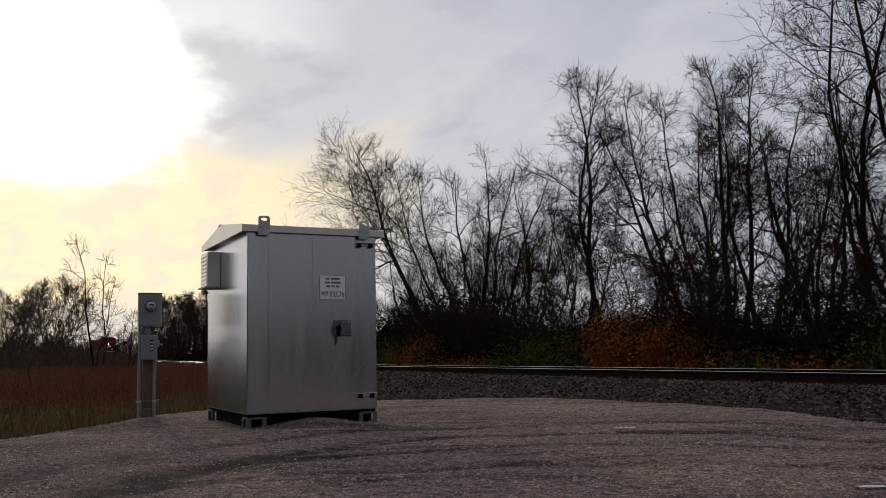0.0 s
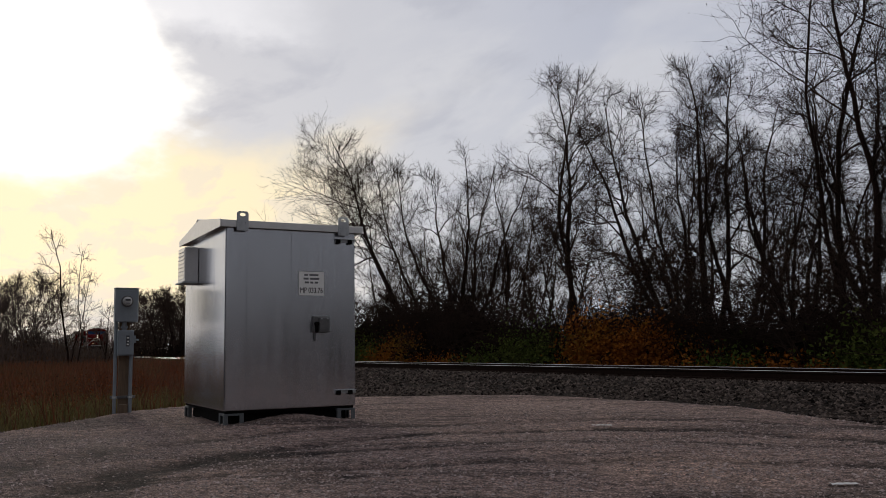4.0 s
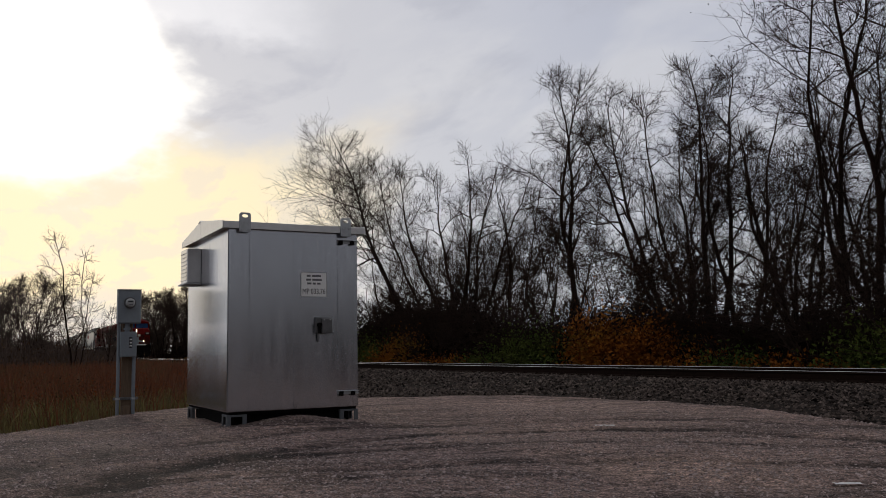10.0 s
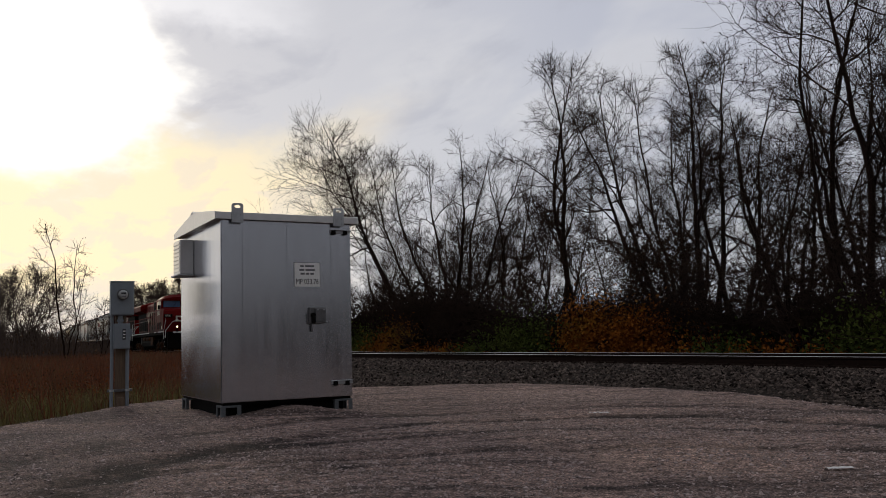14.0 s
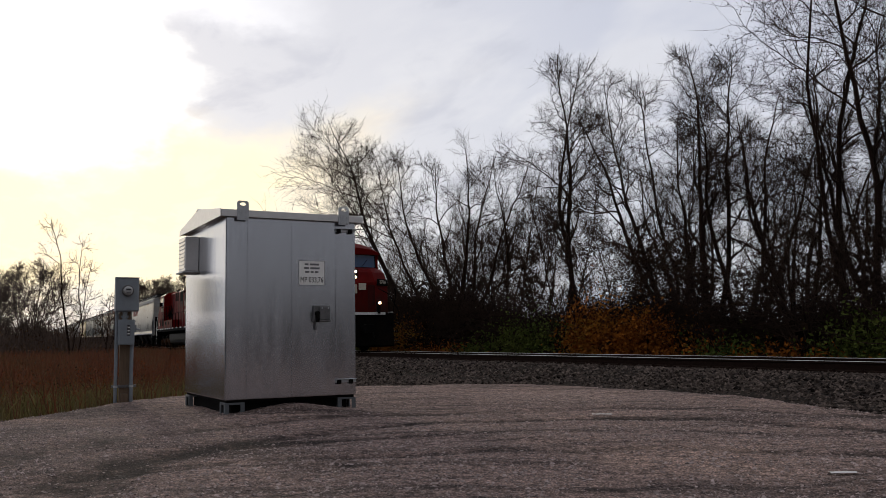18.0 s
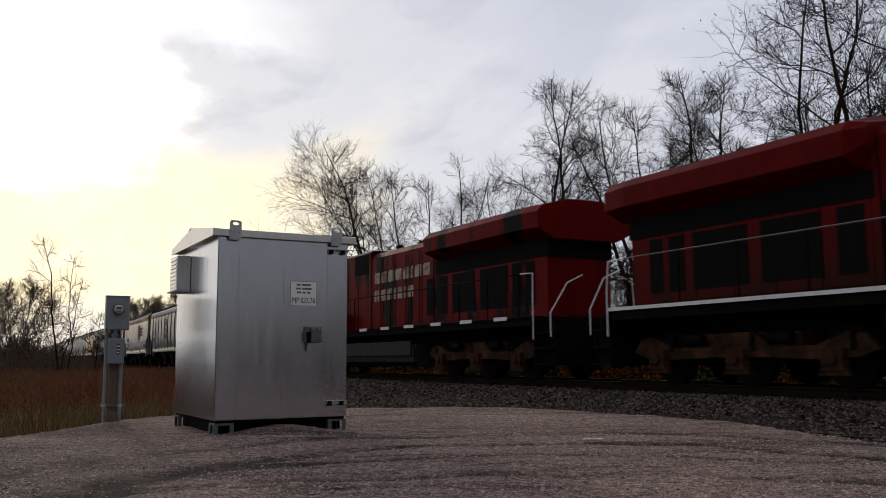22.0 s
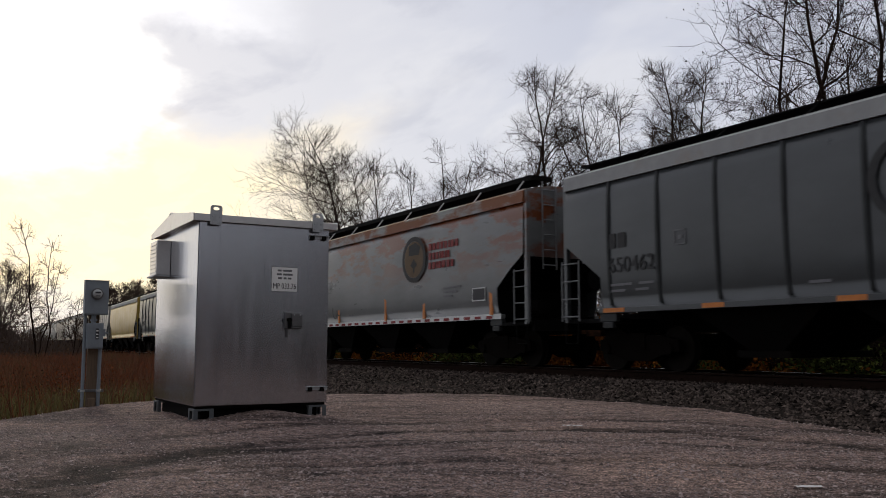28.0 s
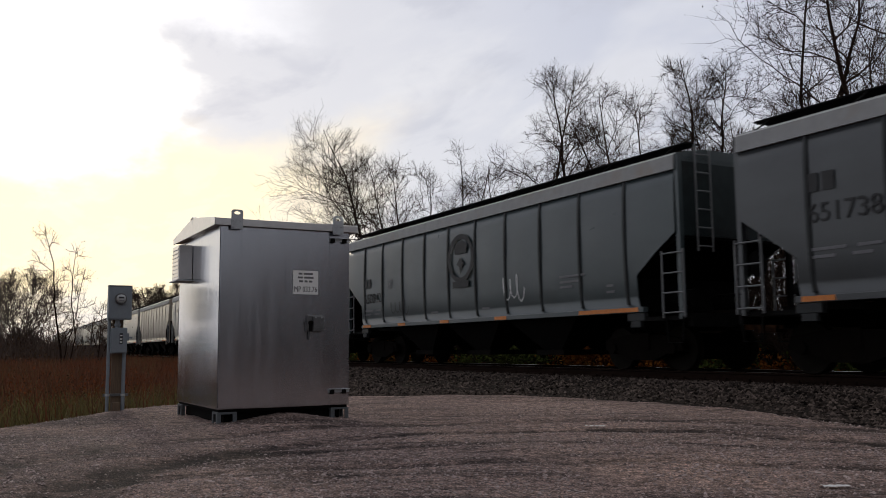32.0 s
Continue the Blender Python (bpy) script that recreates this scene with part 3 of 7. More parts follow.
def build_hut():
    root = thing("signal_hut", "brushed aluminium equipment hut with a gable roof on steel feet", "equipment hut",
                 at=pose(HX, HY, 0))
    W, D = HW, HD
    body = Shape().box(-D, 0, 0, W, HB, HT)
    part("body", body, ALU, root, "brushed aluminium wall shell", bevel=0.012)
    # wall panels, butted with hairline seams
    for a, b in ((0.006, 0.2555), (0.2575, 0.8185), (0.8205, 1.4015), (1.4035, W - 0.006)):
        part("wall_panel", Shape().box(0.001, 0.008, a, b, HB + 0.012, HT - 0.004), ALU, root, bevel=0.0012)
    for a, b in ((-0.50, -0.006), (-0.93, -0.502), (-1.36, -0.932), (-1.79, -1.362), (-D + 0.006, -1.792)):
        part("wall_panel", Shape().box(a, b, -0.008, -0.001, HB + 0.012, HT - 0.004), ALU, root, bevel=0.0012)
    for y in (0.2565, 0.8195, 1.4025):
        part("lap_seam", Shape().box(0.008, 0.0105, y, y + 0.014, HB + 0.014, HT - 0.006), ALU, root)
    part("base_channel", Shape().box(-D + 0.02, -0.02, 0.02, W - 0.02, HB - 0.03, HB + 0.002), DARK, root, bevel=0.004)
    # gable roof, its ridge square to the track
    o, x0, x1 = 0.08, -D - 0.08, 0.06
    xm, ze, zr = (x0 + x1) / 2, HT + 0.0, 2.60
    roof = Shape().prism([(x0, ze), (x0, ze + 0.06), (xm, zr + 0.01), (x1, ze + 0.075), (x1, ze)], -o, W + o)
    part("roof", roof, ALU_TRIM, root, "pale aluminium gable roof with folded edges", bevel=0.004)
    for y in (-o - 0.012, W + o):
        for p in ([(x0 - 0.004, ze - 0.014), (x0 - 0.004, ze + 0.064), (xm - 0.002, zr + 0.016), (xm - 0.002, ze - 0.014)],
                  [(xm + 0.002, ze - 0.014), (xm + 0.002, zr + 0.016), (x1 + 0.004, ze + 0.08), (x1 + 0.004, ze - 0.014)]):
            part("gable_plate", Shape().prism(p, y, y + 0.012), ALU_TRIM, root, bevel=0.003)
    part("ridge_cap", Shape().prism([(xm - 0.10, zr - 0.004), (xm, zr + 0.024), (xm + 0.10, zr - 0.004), (xm, zr + 0.008)], -o - 0.02, W + o + 0.02), ALU_TRIM, root)
    part("drip_edge", Shape().box(0.06, 0.068, -o, W + o, ze - 0.012, ze + 0.074), ALU_TRIM, root, bevel=0.003)
    # lifting eyes bolted through the front and rear edge
    eye = Shape()
    outer = [(-0.072, -0.13), (0.072, -0.13), (0.072, 0.075)] + [(0.04 + 0.032 * math.cos(a), 0.075 + 0.032 * math.sin(a)) for a in np.linspace(0.3, math.pi / 2, 5)] + [(-0.04 - 0.032 * math.sin(a), 0.075 + 0.032 * math.cos(a)) for a in np.linspace(0, math.pi / 2 - 0.3, 5)] + [(-0.072, 0.075)]
    inner = [(0.038 * math.cos(a), 0.066 + 0.021 * math.sin(a)) for a in np.linspace(0, 2 * math.pi, 14, endpoint=False)]
    bm = bmesh.new()
    vo, vi = [bm.verts.new((p[0], 0, p[1])) for p in outer], [bm.verts.new((p[0], 0, p[1])) for p in inner]
    eo = [bm.edges.new((vo[i], vo[(i + 1) % len(vo)])) for i in range(len(vo))]
    ei = [bm.edges.new((vi[i], vi[(i + 1) % len(vi)])) for i in range(len(vi))]
    bmesh.ops.triangle_fill(bm, edges=eo + ei, use_beauty=True)
    g = bmesh.ops.extrude_face_region(bm, geom=bm.faces[:])["geom"]
    bmesh.ops.translate(bm, verts=[v for v in g if isinstance(v, bmesh.types.BMVert)], vec=(0, 0.012, 0))
    bmesh.ops.recalc_face_normals(bm, faces=bm.faces)
    me_eye = bpy.data.meshes.new("lifting_eye")
    bm.to_mesh(me_eye)
    bm.free()
    me_eye.materials.append(STEEL_GALV)
    bolt = Shape().tube([(0, 0, 0), (0.012, 0, 0)], 0.011, 6).mesh("bolt", STEEL_GALV)
    for x, y, turn in ((0.082, 0.178, 90), (0.082, W - 0.187, 90), (-D - 0.11, 0.178, 90), (-D - 0.11, W - 0.187, 90)):
        e = part("lifting_eye", me_eye, None, root, "thick galvanised lifting eye")
        e.matrix_basis = pose(x, y, 2.47, 0, 0, turn)
        for dy in (-0.042, 0.042):
            for dz in (-0.10, -0.03):
                b = part("bolt", bolt, None, e)
                b.matrix_basis = pose(dy, 0.0, dz, 0, 0, -90)
    # hinge straps with two dark knuckles each
    for z, full in ((2.265, True), (0.345, True)):
        h = part("hinge", Shape().box(0.012, 0.024, W - 0.285, W - 0.005, z - 0.012, z + 0.028).box(0.012, 0.05, W - 0.285, W - 0.005, z + 0.026, z + 0.034), STEEL_GALV, root, bevel=0.003)
        for dy in (0.235, 0.075):
            part("knuckle", Shape().box(0.02, 0.052, W - dy - 0.035, W - dy + 0.02, z - 0.03, z + 0.03), DARK, h, bevel=0.006)
    # latch box with a swing cover
    latch = part("latch", Shape().box(0.008, 0.060, 1.095, 1.30, 1.10, 1.31), LATCH, root, "square dull steel latch cover with a dark slot", bevel=0.012)
    part("lock_cover", Shape().box(0.055, 0.105, 1.155, 1.295, 1.125, 1.29), LATCH, latch, bevel=0.008)
    part("slot", Shape().tube([(0.075, 1.122, 1.21), (0.128, 1.122, 1.21)], 0.026, 10).box(0.08, 0.12, 1.108, 1.137, 1.10, 1.205), DARK, latch)
    part("lip", Shape().box(0.03, 0.13, 1.145, 1.305, 1.106, 1.122), LATCH, latch, bevel=0.004)
    for y in (1.185, 1.265):
        part("rivet", Shape().tube([(0.105, y, 1.272), (0.114, y, 1.272)], 0.009, 8), STEEL_GALV, latch)
    part("handle", Shape().tube([(0.03, 1.125, 1.10), (0.035, 1.125, 1.00)], 0.012, 6), LATCH, latch)
    # notice
    sgn = part("notice", Shape().box(0.013, 0.019, 0.909, 1.252, 1.562, 1.872), WHITE_PAINT, root, "white notice with black lettering", bevel=0.002)
    edge = Shape()
    for a, b, c, d in ((0.909, 1.252, 1.868, 1.872), (0.909, 1.252, 1.562, 1.566), (0.909, 0.913, 1.566, 1.868), (1.248, 1.252, 1.566, 1.868)):
        edge.box(0.0192, 0.0205, a, b, c, d)
    part("border", edge, GREY_INK, sgn)
    t = part("lettering", letters("MP 033.76", 0.098, BLACK_INK, bold=0.0), None, sgn)
    t.matrix_basis = pose(0.0205, 1.08, 1.628) @ FACE_DOOR @ Matrix.Diagonal((0.73, 1.0, 1, 1))
    for z, words in ((1.826, (0.05, 0.12)), (1.778, (0.065, 0.125)), (1.730, (0.055, 0.04, 0.045))):
        y = 1.08 - (sum(words) + 0.018 * (len(words) - 1)) / 2
        for wd in words:
            part("word_bar", Shape().box(0.0192, 0.0205, y, y + wd, z - 0.012, z + 0.012), GREY_INK, sgn)
            y += wd + 0.018
    # ventilator on the side wall
    vent = part("ventilator", Shape().box(-1.80, -1.385, -0.19, -0.012, 1.825, 2.285), ALU_TRIM, root, "louvred aluminium ventilator box", bevel=0.006)
    for i in range(8):
        z = 1.862 + i * 0.052
        part("louvre", Shape().prism([(-0.190, z), (-0.199, z), (-0.190, z + 0.045)], -1.775, -1.41, "x"), ALU_TRIM, vent)
    part("drip_pan", Shape().box(-1.82, -1.365, -0.22, -0.012, 1.80, 1.821), STEEL_GALV, vent, bevel=0.003)
    # feet: bent channels under the four corners
    for x in (-D + 0.02, -0.25):
        for y in (0.0, W - 0.24):
            foot = part("foot", Shape().box(x, x + 0.24, y, y + 0.24, -0.03, -0.018), FOOT_STEEL, root, "galvanised channel foot", bevel=0.002)
            part("cap_plate", Shape().box(x, x + 0.24, y, y + 0.24, HB - 0.055, HB - 0.03), FOOT_STEEL, foot, bevel=0.002)
            for dx in (0.0, 0.228):
                for dy in (0.0, 0.228):
                    if dx == 0.0 and dy == 0.0:
                        leg = [(x, y), (x + 0.05, y), (x + 0.05, y + 0.012), (x + 0.012, y + 0.012), (x + 0.012, y + 0.05), (x, y + 0.05)]
                    elif dx == 0.0:
                        leg = [(x, y + 0.24), (x, y + 0.19), (x + 0.012, y + 0.19), (x + 0.012, y + 0.228), (x + 0.05, y + 0.228), (x + 0.05, y + 0.24)]
                    elif dy == 0.0:
                        leg = [(x + 0.24, y), (x + 0.24, y + 0.05), (x + 0.228, y + 0.05), (x + 0.228, y + 0.012), (x + 0.19, y + 0.012), (x + 0.19, y)]
                    else:
                        leg = [(x + 0.24, y + 0.24), (x + 0.19, y + 0.24), (x + 0.19, y + 0.228), (x + 0.228, y + 0.228), (x + 0.228, y + 0.19), (x + 0.24, y + 0.19)]
                    part("angle_leg", Shape().prism(leg, -0.02, HB - 0.055, "z"), FOOT_STEEL, foot)
    # added black block: stands for the shade and dark underside beneath the hut
    part("floor_shade", Shape().box(-D + 0.10, -0.09, 0.10, W - 0.10, -0.02, HB - 0.03), DARK, root, "black block for the shade and dark underside below the floor")
    part("cable_entry", Shape().tube([(-1.0, 0.9, 0.0), (-1.0, 0.9, HB)], 0.09, 12), DARK, root)


build_hut()


# ---------- power meter post ----------
def build_meter():
    root = thing("meter_post", "grey electricity meter and switch box on a timber post", "electricity meter", at=pose(-13.7, 2.075, -0.02))
    part("board", Shape().box(-0.085, -0.045, -0.075, 0.075, -0.25, 1.45), BOARD, root, "weathered brown timber board", bevel=0.006)
    box = part("meter_box", Shape().box(-0.04, 0.10, -0.165, 0.165, 1.36, 1.86), GREY_PAINT, root, "grey enamelled steel meter box", bevel=0.008)
    part("cover", Shape().box(0.10, 0.108, -0.15, 0.15, 1.375, 1.83), GREY_PAINT, box, bevel=0.003)
    part("top_lip", Shape().box(-0.045, 0.112, -0.17, 0.17, 1.857, 1.868), GREY_PAINT, box, bevel=0.003)
    ring = part("meter_ring", Shape().tube([(0.106, 0.0, 1.665), (0.135, 0.0, 1.665)], 0.087, 24), LATCH, box, "dark round meter ring", bevel=0.004)
    dome = Shape()
    dome.loft([[(0.135 + h, r * math.cos(a), 1.665 + r * math.sin(a)) for a in np.linspace(0, 2 * math.pi, 24, endpoint=False)]
               for h, r in ((0, 0.066), (0.04, 0.064), (0.055, 0.052), (0.06, 0.026))])
    part("meter_face", dome, METER_GREY, ring, "pale round meter face", smooth=True)
    part("display", Shape().box(0.192, 0.198, -0.036, 0.036, 1.670, 1.694), BLACK_INK, ring)
    part("nameplate", Shape().box(0.191, 0.197, -0.03, 0.03, 1.628, 1.642), GREY_INK, ring)
    part("neck", Shape().tube([(0.03, -0.02, 1.22), (0.03, -0.02, 1.37)], 0.035, 12).tube([(0.03, -0.02, 1.27), (0.03, -0.02, 1.30)], 0.05, 12), GREY_PAINT, root)
    sw = part("switch_box", Shape().box(-0.04, 0.075, -0.115, 0.115, 0.865, 1.24), GREY_PAINT, root, "grey switch box with a side lever", bevel=0.008)
    part("switch_lid", Shape().box(0.075, 0.083, -0.10, 0.10, 0.88, 1.225), GREY_PAINT, sw, bevel=0.003)
    part("window", Shape().box(0.083, 0.087, 0.005, 0.05, 1.00, 1.16), BLACK_INK, sw)
    for z in (1.125, 1.075, 1.03):
        part("toggle", Shape().box(0.087, 0.095, 0.012, 0.043, z - 0.008, z + 0.008), WHITE_PAINT, sw)
    part("lever", Shape().box(0.02, 0.05, 0.115, 0.145, 1.05, 1.16).tube([(0.035, 0.145, 1.10), (0.035, 0.19, 1.09)], 0.012, 8), GREY_PAINT, sw, bevel=0.002)
    part("conduit", Shape().tube([(-0.005, -0.13, -0.2), (-0.005, -0.13, 1.37)], 0.025, 12), GREY_PAINT, root, "long grey conduit", smooth=False)
    part("conduit", Shape().tube([(-0.005, 0.09, -0.2), (-0.005, 0.09, 0.88)], 0.027, 12), GREY_PAINT, root)
    strap = part("strut", Shape().box(-0.05, -0.02, -0.185, 0.165, 0.235, 0.275), LATCH, root, "galvanised strut with pipe clamps", bevel=0.003)
    for y in (-0.13, 0.09):
        part("clamp", Shape().tube([(-0.005, y, 0.24), (-0.005, y, 0.27)], 0.034, 12), STEEL_GALV, strap)
    part("stub", Shape().box(-0.06, 0.03, -0.06, 0.05, -0.1, 0.15), BOARD, root, bevel=0.01)


build_meter()


PAPER = mat("dirty_paper", (0.74, 0.72, 0.70), (0.60, 0.58, 0.56), 14, 0.8)


def scrap(name, label, m, seed, k):
    r = random.Random(seed)
    s = Shape()
    n, rings = 7, []
    for i in range(n):
        x = -0.16 + 0.32 * i / (n - 1)
        w = 0.040 + 0.02 * r.random()
        z = 0.008 + 0.010 * r.random()
        rings.append([(x, -w, 0.0), (x, -w * 0.4, z), (x, w * 0.5, z * 0.8), (x + 0.01, w, 0.002), (x, w * 0.4, z * 0.8 - 0.006), (x, -w * 0.4, z - 0.006)])
    ob = part(name, s.loft(rings), PAPER, None, label)
    ob["category"] = "litter"
    ob.matrix_basis = m @ Matrix.Diagonal((k, k, k, 1))


scrap("paper_scrap", "crumpled strip of white paper lying on the gravel", pose(-7.7, 6.17, 0.012, 0, 0, 55), 1, 0.68)
scrap("paper_scrap", "flattened pale paper strip lying on the gravel", pose(-3.66, 4.80, 0.010, 0, 0, 62), 2, 0.52)


# ---------- trees ----------
class Limbs:
    """Collects tapering limbs as thin tubes, quickly."""

    def __init__(self):
        self.v, self.f, self.n = [], [], 0

    def add(self, pts, rad, sides):
        pts = np.asarray(pts)
        d = np.gradient(pts, axis=0)
        d /= np.linalg.norm(d, axis=1)[:, None] + 1e-9
        ref = np.array([0.31, 0.87, 0.12]) if abs(d[0, 2]) > 0.6 else np.array([0.0, 0.1, 1.0])
        u = np.cross(d, ref)
        u /= np.linalg.norm(u, axis=1)[:, None] + 1e-9
        w = np.cross(d, u)
        a = np.arange(sides) * 2 * np.pi / sides
        ring = pts[:, None] + np.asarray(rad)[:, None, None] * (np.cos(a)[None, :, None] * u[:, None] + np.sin(a)[None, :, None] * w[:, None])
        k = len(pts)
        self.v.append(ring.reshape(-1, 3))
        i, j = np.meshgrid(np.arange(k - 1), np.arange(sides), indexing="ij")
        p = self.n + i * sides + j
        q = self.n + i * sides + (j + 1) % sides
        self.f.append(np.stack([p, q, q + sides, p + sides], 2).reshape(-1, 4))
        self.n += k * sides

    def mesh(self, name, material):
        me = bpy.data.meshes.new(name)
        v, f = np.concatenate(self.v), np.concatenate(self.f)
        me.vertices.add(len(v))
        me.vertices.foreach_set("co", v.ravel())
        me.loops.add(f.size)
        me.loops.foreach_set("vertex_index", f.ravel())
        me.polygons.add(len(f))
        me.polygons.foreach_set("loop_start", np.arange(len(f)) * 4)
        me.polygons.foreach_set("use_smooth", np.ones(len(f), bool))
        me.update(calc_edges=True)
        me.materials.append(material)
        return me


def quads(name, centres, size, material, r, upright=0.0):
    """Many small leaves or clumps as one mesh of bent quads."""
    n = len(centres)
    u = r.normal(size=(n, 3))
    u[:, 2] *= 1 - upright
    u /= np.linalg.norm(u, axis=1)[:, None]
    w = np.cross(u, r.normal(size=(n, 3)))
    w /= np.linalg.norm(w, axis=1)[:, None]
    s = size[:, None]
    v = np.stack([centres - u * s, centres - w * s * 0.55, centres + u * s, centres + w * s * 0.55], 1)
    me = bpy.data.meshes.new(name)
    me.vertices.add(4 * n)
    me.vertices.foreach_set("co", v.ravel())
    me.loops.add(4 * n)
    me.loops.foreach_set("vertex_index", np.arange(4 * n))
    me.polygons.add(n)
    me.polygons.foreach_set("loop_start", np.arange(n) * 4)
    me.update(calc_edges=True)
    me.materials.append(material)
    return me


def solid_mesh(name, v, f, material):
    """A mesh from arrays of corners and of equally long faces."""
    me = bpy.data.meshes.new(name)
    k = f.shape[1]
    me.vertices.add(len(v))
    me.vertices.foreach_set("co", v.ravel())
    me.loops.add(f.size)
    me.loops.foreach_set("vertex_index", f.ravel())
    me.polygons.add(len(f))
    me.polygons.foreach_set("loop_start", np.arange(len(f)) * k)
    me.polygons.foreach_set("use_smooth", np.ones(len(f), bool))
    me.update(calc_edges=True)
    me.materials.append(material)
    return me


def frames(d):
    ref = np.where(np.abs(d[:, 2:3]) > 0.8, np.array([[0.9, 0.3, 0.1]]), np.array([[0.05, 0.1, 1.0]]))
    u = np.cross(d, ref)
    u /= np.linalg.norm(u, axis=1)[:, None] + 1e-9
    return u, np.cross(d, u)


def spikes(p, d, length, r):
    """Fine three-sided twigs that run out to a point."""
    u, w = frames(d)
    a = np.arange(3) * 2 * np.pi / 3
    c = np.cos(a)[None, :, None] * u[:, None] + np.sin(a)[None, :, None] * w[:, None]
    v = np.concatenate([p[:, None] + c * r[:, None, None], (p + d * length[:, None])[:, None]], 1)
    f = (np.array([(0, 1, 3), (1, 2, 3), (2, 0, 3)])[None] + 4 * np.arange(len(p))[:, None, None]).reshape(-1, 3)
    return v.reshape(-1, 3), f


def grow(base, way, length, segs, r, wander=0.10, up=0.0, sway=0.0):
    """Limbs growing all at once: polylines of segs steps that bend upwards and waver a little."""
    n = len(base)
    pts = np.empty((n, segs + 1, 3))
    pts[:, 0] = base
    d = way.copy()
    drift = r.normal(0, sway, (n, 3)) / segs
    for k in range(segs):
        d = d + drift + r.normal(0, wander, (n, 3))
        d[:, 2] += up / segs
        d /= np.linalg.norm(d, axis=1)[:, None]
        pts[:, k + 1] = pts[:, k] + d * (length / segs)[:, None]
    return pts


def pipes(pts, r0, r1, sides):
    """Tapering pipes along polylines of equal count, as corners and faces."""
    n, k = pts.shape[:2]
    d = np.gradient(pts, axis=1).reshape(-1, 3)
    d /= np.linalg.norm(d, axis=1)[:, None] + 1e-9
    mean = (pts[:, -1] - pts[:, 0])
    mean /= np.linalg.norm(mean, axis=1)[:, None] + 1e-9
    ref = np.where(np.abs(mean[:, 2:3]) > 0.75, np.array([[0.9, 0.35, 0.05]]), np.array([[0.05, 0.1, 1.0]]))
    u = np.cross(d, np.repeat(ref, k, 0))
    u /= np.linalg.norm(u, axis=1)[:, None] + 1e-9
    w = np.cross(d, u)
    f = np.linspace(0, 1, k)[None] ** 0.85
    rad = (r0[:, None] * (1 - f) + r1[:, None] * f).reshape(-1)
    a = np.arange(sides) * 2 * np.pi / sides
    v = pts.reshape(-1, 1, 3) + rad[:, None, None] * (np.cos(a)[None, :, None] * u[:, None] + np.sin(a)[None, :, None] * w[:, None])
    i, j = np.meshgrid(np.arange(k - 1), np.arange(sides), indexing="ij")
    one = np.stack([i * sides + j, i * sides + (j + 1) % sides, (i + 1) * sides + (j + 1) % sides, (i + 1) * sides + j], 2).reshape(-1, 4)
    faces = (one[None] + (k * sides) * np.arange(n)[:, None, None]).reshape(-1, 4)
    return v.reshape(-1, 3), faces


def offshoots(pts, r0, r1, length, count, r, lo, hi, angle, spread=0.18):
    """Places, ways, fractions and parent radii for limbs that leave polylines between two fractions of their length."""
    n, k = pts.shape[:2]
    f = lo + (hi - lo) * (np.arange(count)[None] + r.uniform(0, 1, (n, count))) / count
    q = f * (k - 1)
    i = np.clip(q.astype(int), 0, k - 2)
    row = np.arange(n)[:, None]
    a, b = pts[row, i], pts[row, i + 1]
    at = a + (b - a) * (q - i)[:, :, None]
    along = b - a
    along /= np.linalg.norm(along, axis=2)[:, :, None] + 1e-9
    turn = (np.arange(count)[None] * 2.4 + r.uniform(0, 6.28, (n, 1)) + r.normal(0, 0.5, (n, count)))
    al = along.reshape(-1, 3)
    u, w = frames(al)
    out = u * np.cos(turn).reshape(-1, 1) + w * np.sin(turn).reshape(-1, 1)
    ang = np.clip(r.normal(angle, spread, (n * count, 1)), 0.2, 1.5)
    way = al * np.cos(ang) + out * np.sin(ang)
    rad = (r0[:, None] + (r1 - r0)[:, None] * f ** 0.85).reshape(-1)
    return at.reshape(-1, 3), way, f.reshape(-1), rad, np.repeat(length, count)


def join(chunks):
    vs, fs, n = [], [], 0
    for v, f in chunks:
        vs.append(v)
        fs.append(f + n)
        n += len(v)
    return np.concatenate(vs), np.concatenate(fs)


